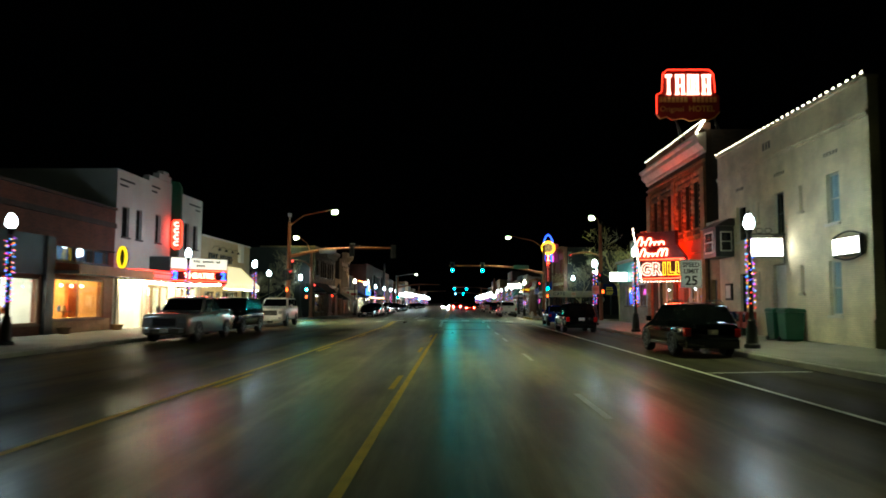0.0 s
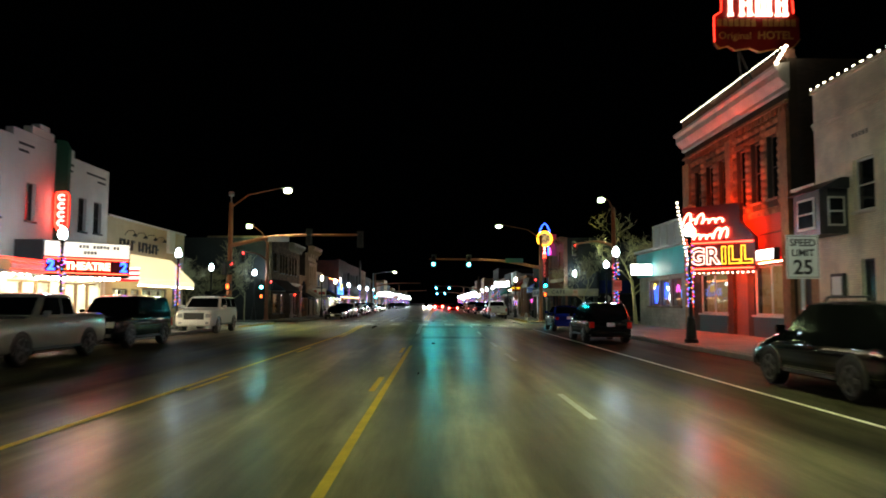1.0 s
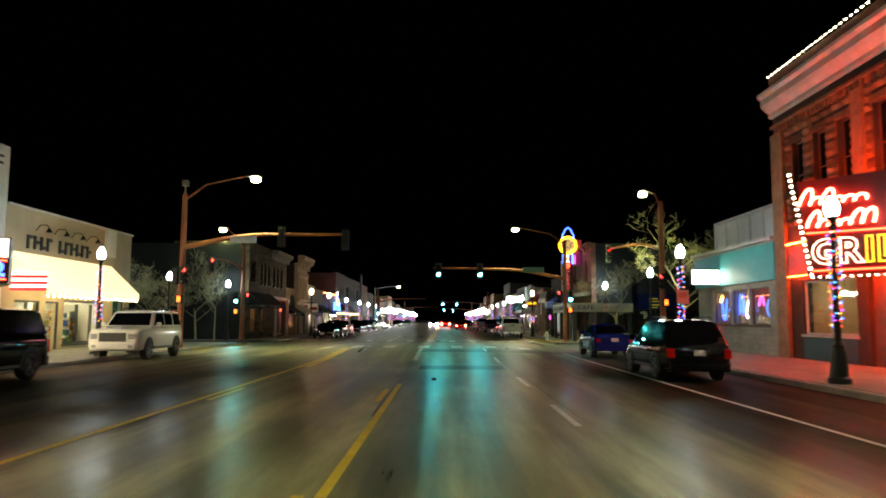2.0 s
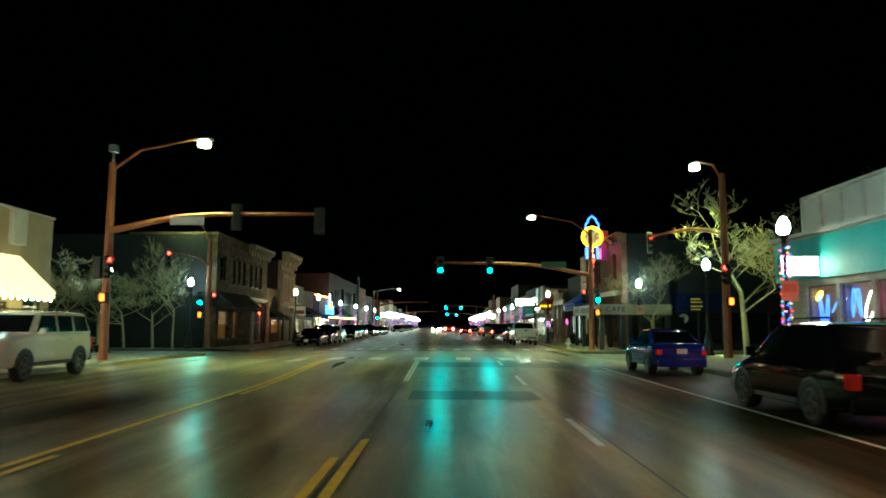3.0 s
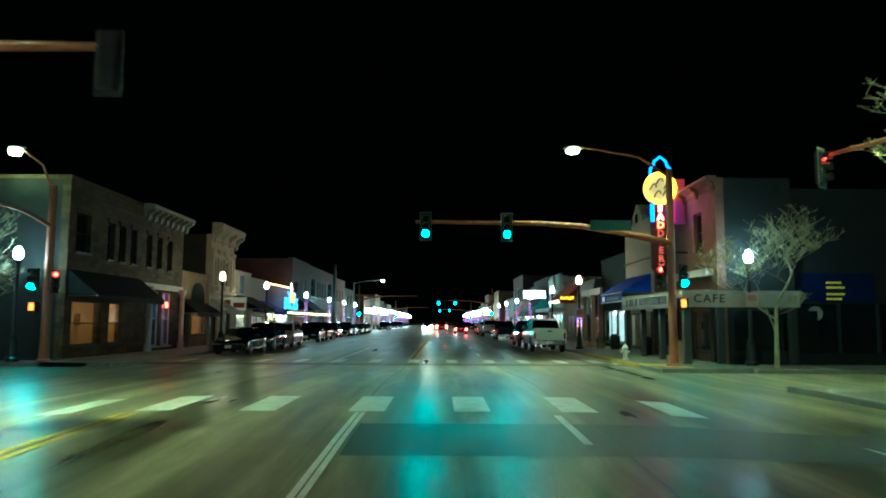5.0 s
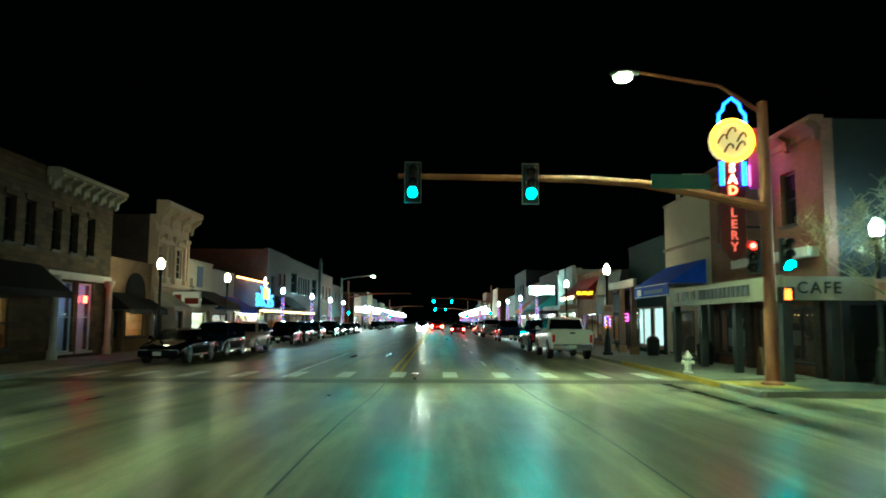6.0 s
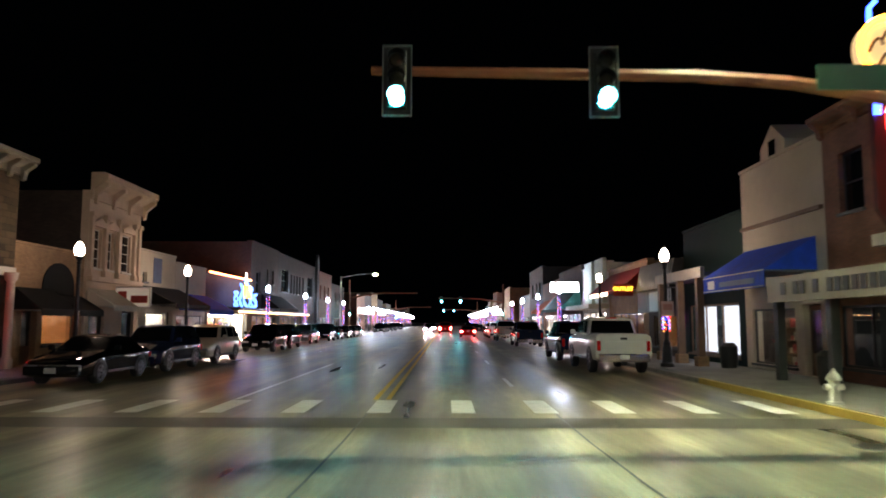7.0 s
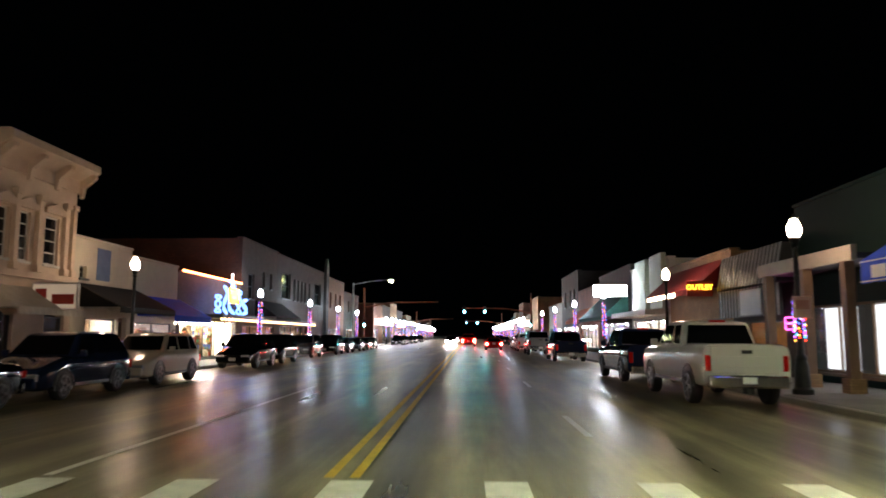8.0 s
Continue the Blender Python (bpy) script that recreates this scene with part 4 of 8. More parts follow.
tube(bm, [(12.8 + x, 36.86, z) for x, z in cloud[11:] + cloud[:1]], 0.03, 5)
part("neon_outline", bm, NEON_SOFT, roof_sign)
DULL_GOLD = surface("dull_gold_paint", (0.55, 0.3, 0.09), (0.68, 0.38, 0.12), 0.5, 2, 30)
bm = bmesh.new()
for i, w in enumerate((0.26,) * 7 + (0.0,) + (0.26,) * 6):
    if w:
        box(bm, 11.2 + i * 0.232, 11.2 + i * 0.232 + 0.17, 36.86, 36.896, 13.0, 13.3)
part("gold_bars", bm, DULL_GOLD, roof_sign)
bm = bmesh.new()
tube(bm, [(12.8 + x, 36.88, z - 0.03) for x, z in cloud[:10]], 0.035, 5)
part("gold_edge", bm, DULL_GOLD, roof_sign, "gold edging along the scalloped foot")
lettering("word", "Original", 0.42, DULL_GOLD, roof_sign, facing(11.9, 36.88, 12.6, 0), 0.01)
lettering("word", "HOTEL", 0.46, DULL_GOLD, roof_sign, facing(13.55, 36.88, 12.62, 0), 0.01, bold=0.01)
bm = bmesh.new()
for x in (11.7, 13.9):
    tube(bm, [(x + 1.2, 37.3, 10.5), (x + 0.2, 37.12, 12.6)], 0.05)
    tube(bm, [(x + 1.2, 38.5, 10.5), (x + 0.2, 37.12, 14.0)], 0.04)
part("frame", bm, IRON, roof_sign)

# the angled neon sign over the door
neon = thing("neon_sign", "angled red neon grill sign over the entrance", "sign", (11.7, 38.0, 3.1))
ax, ay, bx, by = 12.45, 36.85, 10.35, 39.35
nd = Vector((bx - ax, by - ay, 0)).normalized()
nn = Vector((nd.y, -nd.x, 0))
if nn.y > 0:
    nn = -nn
sign_yaw = math.degrees(math.atan2(nn.x, -nn.y))
bm = bmesh.new()
pts = [(0, 3.1), (2.8, 3.1), (3.05, 4.9), (3.2, 5.85), (0.6, 5.85), (0.6, 5.1), (0, 4.4)]
P2 = lambda d, z, o: tuple(Vector((ax, ay, z)) + nd * d + nn * o)
prism(bm, pts, lambda d, z: P2(d, z, 0), lambda d, z: P2(d, z, -0.3))
part("board", bm, SIGN_RED, neon)
fx, fy = bx, by
bm = bmesh.new()
prism(bm, [(0, 3.1), (3.6, 3.1), (3.6, 5.0), (0, 6.0)], lambda d, z: (fx + 0.35 + d * 0.6, fy + 0.15 + d * 0.8, z), lambda d, z: (fx + 0.6 + d * 0.6, fy - 0.05 + d * 0.8, z))
part("rear_board", bm, TRIM_BROWN, neon)
NEON_GOLD = glow("golden_neon", (1.0, 0.5, 0.03), 1.7)
for d_, word, tubes in ((2.46, "G", NEON_HOT), (1.78, "R", NEON_HOT), (1.28, "I", NEON_GOLD), (0.86, "L", NEON_GOLD), (0.34, "L", NEON_GOLD)):
    sp = Vector((ax, ay, 0)) + nd * d_ + nn * 0.02
    lettering("letter", word, 0.95, SIGN_RED, neon, facing(sp.x, sp.y, 3.7, sign_yaw), 0.012, "", 1.0, 0.03)
    sp = Vector((ax, ay, 0)) + nd * d_ + nn * 0.075
    lettering("letter_tube", word, 0.95, tubes, neon, facing(sp.x, sp.y, 3.7, sign_yaw), 0.03, "white neon outline" if word in "GR" else "yellow neon outline", 1.0, 0.03, 0.02)
rng = random.Random(7)
def scribble(z, d0, d1, h, material, r):
    """A line of looped neon tube of a handwritten word's size."""
    bm = bmesh.new()
    loops = max(3, int((d1 - d0) / 0.27))
    tall = [rng.choice((0.4, 0.5, 0.6, 1.0)) for _ in range(loops + 1)]
    tall[0] = 1.15
    pts = []
    for i in range(loops * 14 + 1):
        a = 2 * math.pi * i / 14
        k = tall[min(loops, i // 14)]
        up_ = h * k * (0.5 - 0.5 * math.cos(a))
        d = d1 - (d1 - d0) * i / (loops * 14) + 0.07 * math.sin(a) - 0.35 * up_
        pts.append(P2(d, z - h * 0.5 + up_, 0.08))
    tube(bm, pts, r, 6)
    return bm
part("neon_script", scribble(5.32, 1.3, 3.1, 0.42, NEON_WHITE, 0.035), NEON_WHITE, neon)
part("neon_script", scribble(4.66, 1.15, 2.9, 0.4, NEON_WHITE, 0.04), NEON_WHITE, neon)
bm = bmesh.new()
tube(bm, [P2(d, z, 0.05) for d, z in ((0.05, 3.2), (2.8, 3.2))], 0.025)
tube(bm, [P2(d, z, 0.05) for d, z in ((0.05, 4.25), (2.95, 4.3))], 0.025)
part("neon_edge", bm, NEON_RED, neon)
# strong tubes added out of sight to redden the wall behind the sign
bm = bmesh.new()
for z in (3.5, 4.5, 5.6):
    tube(bm, [P2(0.7, z, -0.36), P2(2.7, z, -0.36)], 0.03)
part("rear_neon", bm, glow("rear_neon", (1.0, 0.05, 0.012), 130), neon, "hidden red glow tubes added behind the sign")
bulb_row("", "", P2(3.4, 6.1, 0), P2(2.87, 3.1, 0), 0.17, 0.042, BULB_WARM, neon)
bulb_row("", "", P2(0.1, 3.02, 0), P2(2.85, 3.02, 0), 0.2, 0.03, BULB_WARM, neon)
bulb_row("soffit_lights", "warm bulbs above the grill window", (R - 0.12, 35.6, 3.38), (R - 0.12, 38.4, 3.38), 0.3, 0.04, BULB_WARM)
sign_box("hanging_sign", "blank white lit sign beside the grill neon", 12.55, 12.8, 35.5, 37.0, 3.42, 3.9, face="-x")

# -- the teal corner shop --
tw = [(47.1, 48.9, 1.6, 3.15), (49.1, 50.9, 1.6, 3.15), (51.1, 53.1, 1.6, 3.15)]
teal = house("teal_shop", "low corner shop with teal fascia over pale stone", R, 1, 46.22, 55.1, 4.95, PALE_BLOCK, tw, side=PALE_BLOCK, depth=12)
solid("fascia", TEAL, teal, (R - 0.16, R - 0.003, 46.22, 55.15, 3.38, 4.85))
solid("coping", TRIM_WHITE, teal, (R - 0.3, R + 0.3, 46.22, 55.3, 4.953, 5.08))
solid("roof_parapet", STUCCO, teal, (R + 0.9, R + 1.1, 46.5, 54.9, 4.9, 6.6))
for k in range(7):
    u = 46.6 + 1.38 * k
    solid("parapet_post", TRIM_WHITE, teal, (R + 0.84, R + 0.897, u - 0.07, u + 0.07, 4.95, 6.62))
solid("parapet_rail", TRIM_WHITE, teal, (R + 0.82, R + 1.12, 46.5, 54.9, 6.622, 6.72))
for w in tw:
    ob = window(teal, R, 1, *w, pane=GLASS, frame_mat=TRIM_BROWN, bars=(1, 1), recess=0.08)
    room(teal, R, 1, *w, 1.8, WARM_WALL, glow("violet_bar_light", (0.5, 0.5, 1.0), 2.6), 1)
for k, (u, z, w_, h_, mt) in enumerate(((47.6, 2.3, 0.3, 0.35, NEON_CYAN), (48.4, 2.6, 0.25, 0.2, NEON_PINK), (49.6, 2.4, 0.32, 0.5, SIGN_LIT), (50.4, 2.5, 0.26, 0.45, NEON_BLUE), (51.6, 2.5, 0.3, 0.3, NEON_CYAN), (52.4, 2.3, 0.3, 0.5, NEON_BLUE), (52.7, 2.8, 0.2, 0.15, NEON_YELLOW))):
    bm = bmesh.new()
    tube(bm, [(R + 0.25, u + w_ * math.cos(a + 0.4 * k), z + h_ * math.sin((1 + k % 2) * a)) for a in [2 * math.pi * i / 16 for i in range(17)]], 0.022, 5)
    part("neon_shape", bm, mt, teal)
sign_box("hanging_sign", "blank white lit sign on the teal shop", 11.5, 12.84, 51.8, 52.0, 3.42, 4.16)

# -- west side, first block --
L = -18.2
bw = [(25.0, 28.2, 0.75, 2.75), (29.2, 33.9, 0.9, 2.8), (29.4, 31.0, 3.6, 4.3), (31.1, 32.7, 3.6, 4.3), (32.8, 34.3, 3.6, 4.3)]
shop0 = house("brick_shop", "low red-brown brick shop with warm lit windows", L, -1, 8.0, 34.88, 6.55, DEEP_BRICK, bw, side=DEEP_BRICK)
for i, w in enumerate(bw):
    window(shop0, L, -1, *w, pane=GLASS, frame_mat=TRIM_BROWN if i < 2 else TRIM_DARK, bars=(2 if i == 1 else 1, 1), recess=0.06)
room(shop0, L, -1, *bw[0], 3.0, PALE_WALL, WHITE_LIGHT, 1)
room(shop0, L, -1, *bw[1], 3.2, WARM_WALL, WARM_LIGHT, 2)
room(shop0, L, -1, 29.4, 34.3, 3.75, 4.15, 1.0, surface("dim_blue_wall", (0.08, 0.12, 0.2), (0.14, 0.2, 0.3), 0.8), glow("dim_transom_light", (0.6, 0.8, 1.0), 14), 3)
solid("bulkhead", TAN_BRICK, shop0, (L + 0.002, L + 0.06, 29.0, 34.5, 0.1, 0.88))
solid("fascia", TRIM_DARK, shop0, (L + 0.003, L + 0.12, 24.0, 28.6, 2.9, 4.6))
solid("column", TRIM_DARK, shop0, (L + 0.003, L + 0.2, 28.35, 29.0, 0.1, 4.6))
solid("canopy", TRIM_DARK, shop0, (L + 0.003, L + 1.3, 29.0, 36.8, 2.98, 3.12))
solid("canopy_fascia", DULL_GOLD, shop0, (L + 1.302, L + 1.36, 29.0, 36.8, 2.98, 3.4))
solid("brick_band", DARK_BRICK, shop0, (L + 0.003, L + 0.08, 8.0, 34.88, 5.6, 5.85))
solid("coping", DARK_BRICK, shop0, (L - 0.36, L + 0.1, 8.0, 34.88, 6.553, 6.68))
# goods in the warm window
for (u, v, w_, d_, h_, mt, nm, lb) in ((33.2, 1.2, 0.9, 0.2, 1.7, ORANGE_CLOTH, "hanging_cloth", "orange cloth hung in the shop window"), (30.2, 1.4, 0.8, 0.5, 0.8, WOOD, "display_table", "wooden display table in the shop window"), (26.6, 2.0, 1.2, 0.06, 0.8, BLUE_CLOTH, "framed_print", "blue print on the shop wall")):
    tagged(solid(nm, mt, None, (L - v - d_, L - v, u - w_ / 2, u + w_ / 2, 0.61 if nm == "display_table" else 0.95, 0.61 + h_ if nm == "display_table" else 0.95 + h_), bevel=0.02), lb, nm.replace("_", " "))
SHELF_GOODS = [surface("goods_" + n, tuple(v * 0.7 for v in c), c, 0.6, 4, 40) for n, c in (("red", (0.5, 0.06, 0.03)), ("gold", (0.6, 0.36, 0.06)), ("blue", (0.05, 0.12, 0.4)), ("cream", (0.7, 0.62, 0.45)), ("green", (0.06, 0.25, 0.1)))]
grng = random.Random(21)
def shop_shelf(X, s, u0_, u1_, depth_, z0, rows=4):
    """A shelf unit with small goods, standing depth_ behind the front X."""
    sh = thing("shelf_unit", "wooden shelf unit with small goods in the shop", "shelf", (X + s * depth_, (u0_ + u1_) / 2, z0), "shop shelves")
    x0, x1 = X + s * depth_, X + s * (depth_ + 0.35)
    for u in (u0_, u1_):
        solid("side_panel", WOOD, sh, (x0, x1, u - 0.02, u + 0.02, z0, z0 + 0.45 * rows))
    for k in range(rows):
        z = z0 + 0.1 + 0.45 * k
        solid("shelf", WOOD, sh, (x0 + s * 0.01, x1 - s * 0.01, u0_ + 0.022, u1_ - 0.022, z, z + 0.025))
        u = u0_ + 0.06
        while u < u1_ - 0.2:
            w_ = grng.uniform(0.08, 0.22)
            h_ = grng.uniform(0.12, 0.34)
            solid("item", grng.choice(SHELF_GOODS), sh, (x0 + s * 0.05, x1 - s * 0.08, u, u + w_, z + 0.026, z + 0.026 + h_), bevel=0.015)
            u += w_ + grng.uniform(0.02, 0.12)
    return sh


for u0_, u1_, depth_ in ((31.2, 32.6, 2.7), (29.4, 30.9, 3.0), (25.2, 26.4, 2.6)):
    shop_shelf(L, -1, u0_, u1_, depth_, 0.6)
for u, v in ((32.0, 1.0), (26.9, 0.9)):
    tb = thing("display_stand", "round wooden display stand with goods", "table", (L - v, u, 0.6), "display stands")
    bm = bmesh.new()
    turned(bm, [(0.22, 0.61), (0.05, 0.66), (0.05, 1.2), (0.36, 1.22), (0.36, 1.26)], L - v, u, 14)
    part("stand", bm, WOOD, tb)
    for k in range(4):
        a = 1.57 * k + 0.4
        bm = bmesh.new()
        turned(bm, [(0.07, 1.261), (0.1, 1.36), (0.05, 1.5), (0.06, 1.54)], L - v + 0.2 * math.cos(a), u + 0.2 * math.sin(a), 9)
        part("vase", bm, SHELF_GOODS[k], tb, "", True)
for i in range(5):
    pl_ = thing("pendant_lamp", "small glowing pendant lamp in the shop window", "lamp", (L - 0.9, 29.6 + i * 0.95, 2.5), "pendant lamps")
    bm = bmesh.new()
    ball(bm, (L - 0.9, 29.6 + i * 0.95, 2.5), 0.07, 2)
    part("bulb", bm, BULB_WARM, pl_)
    bm = bmesh.new()
    tube(bm, [(L - 0.9, 29.6 + i * 0.95, 2.56), (L - 0.9, 29.6 + i * 0.95, 3.04)], 0.008, 4)
    part("cord", bm, IRON, pl_)
lamp_t = thing("table_lamp", "table lamp with a glowing cream shade", "lamp", (L - 1.6, 30.2, 1.41))
bm = bmesh.new()
turned(bm, [(0.16, 1.41), (0.05, 1.46), (0.1, 1.6), (0.03, 1.75), (0.03, 1.85)], L - 1.6, 30.2, 10)
part("base", bm, WOOD, lamp_t)
bm = bmesh.new()
turned(bm, [(0.42, 1.8), (0.34, 2.5)], L - 1.6, 30.2, 14)
part("shade", bm, glow("lamp_shade", (1.0, 0.7, 0.32), 6), lamp_t)
oval = thing("oval_sign", "round yellow projecting shop sign", "sign", (-17.0, 33.1, 3.3))
bm = bmesh.new()
prism(bm, [(0.27 * math.cos(a), 0.6 * math.sin(a)) for a in [2 * math.pi * i / 20 for i in range(20)]], lambda x, z: (-16.9 + x, 33.05, 3.95 + z), lambda x, z: (-16.9 + x, 33.2, 3.95 + z))
part("disc", bm, TRIM_DARK, oval)
bm = bmesh.new()
tube(bm, [(-16.9 + 0.2 * math.cos(a), 33.02, 3.95 + 0.51 * math.sin(a)) for a in [2 * math.pi * i / 24 for i in range(25)]], 0.075, 8)
part("rim", bm, glow("yellow_rim", (1.0, 0.7, 0.02), 0.8), oval)
bm = bmesh.new()
tube(bm, [(L, 33.1, 4.3), (-17.3, 33.1, 4.2)], 0.03)
part("arm", bm, IRON, oval)

# -- the white theatre --
cw = [(35.6, 36.45, 5.25, 6.9), (37.3, 38.05, 5.25, 6.95), (39.9, 40.65, 5.3, 7.0), (44.5, 45.3, 5.3, 7.0), (46.1, 46.95, 5.35, 7.0)]
lobby = [(35.4, 38.2, 0.2, 2.75), (38.8, 47.0, 0.2, 2.75)]
cine = house("theatre", "white stucco theatre with a stepped parapet", L, -1, 34.9, 47.7, 8.85, STUCCO, cw + lobby, side=STUCCO, depth=22)
for w in cw:
    window(cine, L, -1, *w, frame_mat=TRIM_DARK, recess=0.15)
solid("stepped_parapet", STUCCO, cine, (L - 0.35, L, 38.8, 43.9, 8.853, 9.2))
solid("stepped_parapet", STUCCO, cine, (L - 0.35, L + 0.05, 40.1, 41.9, 9.203, 9.55))
solid("stepped_parapet", STUCCO, cine, (L - 0.3, L + 0.1, 40.6, 41.4, 9.553, 9.75))
for a, b, z in ((35.2, 37.0, 8.28), (35.2, 36.2, 7.98), (39.2, 40.4, 8.55), (39.2, 40.0, 8.25), (43.0, 43.9, 8.4), (43.1, 43.8, 8.1), (45.2, 47.3, 8.3), (46.4, 47.3, 8.02)):
    solid("slot", INK, cine, (L - 0.02, L + 0.005, a, b, z, z + 0.11))
room(cine, L, -1, *lobby[0], 1.6, PALE_WALL, glow("foyer_light", (1.0, 0.86, 0.6), 60), 2)
room(cine, L, -1, *lobby[1], 2.5, PALE_WALL, glow("lobby_light", (1.0, 0.85, 0.55), 70), 3)
for u in (39.0, 40.2, 41.4, 43.8, 45.0, 46.2):
    solid("lobby_door", GLASS, cine, (L - 0.2, L - 0.19, u, u + 1.1, 0.25, 2.6))
    bm = bmesh.new()
    for a, b, c, d in ((u, u + 0.07, 0.2, 2.7), (u + 1.03, u + 1.1, 0.2, 2.7), (u + 0.07, u + 1.03, 2.6, 2.7), (u + 0.07, u + 1.03, 0.2, 0.4)):
        box(bm, L - 0.23, L - 0.17, a, b, c, d)
    part("door_frame", bm, WOOD, cine)
for u in (35.2, 38.4, 47.05):
    solid("pillar", CREAM, cine, (L + 0.003, L + 0.12, u - 0.12, u + 0.2, 0.1, 3.0))
for i, u in enumerate((39.6, 41.0, 44.2, 45.6)):
    po = thing("lobby_poster", "framed colourful poster on the lobby wall", "poster", (L - 2.8, u, 1.5), "lobby posters")
    solid("frame", TRIM_DARK, po, (L - 2.855, L - 2.81, u - 0.42, u + 0.42, 0.85, 2.15))
    solid("sheet", surface("poster_sheet", [(0.1, 0.3, 0.05), (0.5, 0.3, 0.02), (0.05, 0.15, 0.4), (0.4, 0.05, 0.05)][i], [(0.5, 0.55, 0.1), (0.7, 0.6, 0.2), (0.3, 0.5, 0.6), (0.6, 0.4, 0.3)][i], 0.5, 5, 30), po, (L - 2.808, L - 2.8, u - 0.36, u + 0.36, 0.92, 2.08))
for u in (36.4, 37.6, 41.7, 43.0, 44.0):
    gl_ = thing("pendant_lamp", "small glowing pendant lamp inside the grill", "lamp", (R + 1.3, u, 2.75), "pendant lamps")
    bm = bmesh.new()
    turned(bm, [(0.2, 2.68), (0.16, 2.78), (0.06, 2.86)], R + 1.3, u, 12)
    part("shade", bm, glow("pendant_shade", (0.9, 1.0, 0.95), 3), gl_)
    bm = bmesh.new()
    tube(bm, [(R + 1.3, u, 2.86), (R + 1.3, u, 3.5)], 0.01, 4)
    part("cord", bm, IRON, gl_)
fin = thing("vertical_sign", "red vertical theatre sign on a green fin", "sign", (-17.8, 42.3, 5.0))
bm = bmesh.new()
prism(bm, [(-18.2, 4.4), (-17.75, 4.6), (-17.6, 5.2), (-17.6, 9.0), (-17.8, 9.35), (-18.2, 9.4)], lambda x, z: (x, 42.2, z), lambda x, z: (x, 42.45, z))
part("fin", bm, GREEN_PAINT, fin)
FX = -17.72
bm = bmesh.new()
prism(bm, [(-0.3, 5.3), (-0.3, 6.7), (-0.2, 6.86), (0.2, 6.86), (0.3, 6.7), (0.3, 5.3), (0.16, 5.08), (-0.16, 5.08)], lambda x, z: (FX + x, 42.02, z), lambda x, z: (FX + x, 42.19, z))
part("board", bm, glow("red_sign_face", (1.0, 0.012, 0.008), 0.8), fin, "red lit enamel board")
FIN_TUBE = glow("hot_letter_tube", (1.0, 0.4, 0.34), 2.6)
for i in range(4):
    zc = 6.6 - i * 0.4
    bm = bmesh.new()
    tube(bm, [(FX + 0.15 * math.cos(a), 41.98, zc + 0.13 * math.sin(a)) for a in [math.radians(d) for d in range(40, 330, 24)]], 0.05, 6)
    part("lit_shape", bm, FIN_TUBE, fin, "lit round shape")
bm = bmesh.new()
tube(bm, [(FX + x, 42.0, z) for x, z in ((-0.3, 5.3), (-0.3, 6.7), (-0.2, 6.86), (0.2, 6.86), (0.3, 6.7), (0.3, 5.3), (0.16, 5.08), (-0.16, 5.08), (-0.3, 5.3))], 0.03, 6)
part("neon_outline", bm, glow("bright_red_outline", (1.0, 0.02, 0.01), 7), fin, "bright red neon outline")
marq = thing("marquee", "angled theatre marquee with white letter board and neon", "marquee", (-16.0, 41.0, 2.7))
qa, qb = Vector((-17.0, 39.2, 0)), Vector((-14.45, 42.0, 0))
qd = (qb - qa).normalized()
qn = Vector((qd.y, -qd.x, 0))
if qn.y > 0:
    qn = -qn
marq_yaw = math.degrees(math.atan2(qn.x, -qn.y))
qlen = (qb - qa).length
Q = lambda d, z, o: tuple(qa + qd * d + qn * o + Vector((0, 0, z)))
def slab_on(d0, d1, z0, z1, o0, o1):
    bm = bmesh.new()
    prism(bm, [(d0, z0), (d1, z0), (d1, z1), (d0, z1)], lambda d, z: Q(d, z, o0), lambda d, z: Q(d, z, o1))
    return bm
bm = bmesh.new()
prism(bm, [(qa.x, qa.y), (qb.x, qb.y), (-14.9, 42.9), (-18.19, 46.6), (-18.19, 39.2)], lambda x, y: (x, y, 2.85), lambda x, y: (x, y, 4.4))
part("body", bm, TRIM_DARK, marq)
part("letter_board", slab_on(0.1, qlen - 0.05, 3.72, 4.36, 0.003, 0.03), glow("letter_board", (1.0, 0.93, 0.78), 0.55), marq, "white lit letter board")
bm = bmesh.new()
for row, d0, d1 in ((4.18, 1.5, 3.2), (3.92, 1.7, 2.3)):
    d = d0
    while d < d1:
        prism(bm, [(d, row - 0.07), (d + 0.1, row - 0.07), (d + 0.1, row + 0.07), (d, row + 0.07)], lambda a, z: Q(a, z, 0.032), lambda a, z: Q(a, z, 0.045))
        d += rng.choice((0.15, 0.15, 0.15, 0.3))
part("black_bars", bm, INK, marq)
part("neon_board", slab_on(0.1, qlen - 0.05, 2.95, 3.65, 0.003, 0.03), SIGN_RED, marq)
c = qa + qd * (qlen * 0.5) + qn * 0.06
lettering("word", "THEATRE", 0.46, NEON_WHITE, marq, facing(c.x, c.y, 3.3, marq_yaw), 0.02, "white neon word", 1.0, 0.012)
c = qa + qd * (qlen - 0.3) + qn * 0.06
lettering("numeral", "2", 0.62, NEON_BLUE, marq, facing(c.x, c.y, 3.3, marq_yaw), 0.02, "blue neon numeral", 1.0, 0.02)
c = qa + qd * 0.35 + qn * 0.06
lettering("numeral", "2", 0.62, NEON_BLUE, marq, facing(c.x, c.y, 3.3, marq_yaw), 0.02, "blue neon numeral", 1.0, 0.02)
bm = bmesh.new()
for z in (3.0, 3.62):
    tube(bm, [Q(0.1, z, 0.05), Q(qlen - 0.1, z, 0.05)], 0.022)
part("neon_edge", bm, NEON_RED, marq)
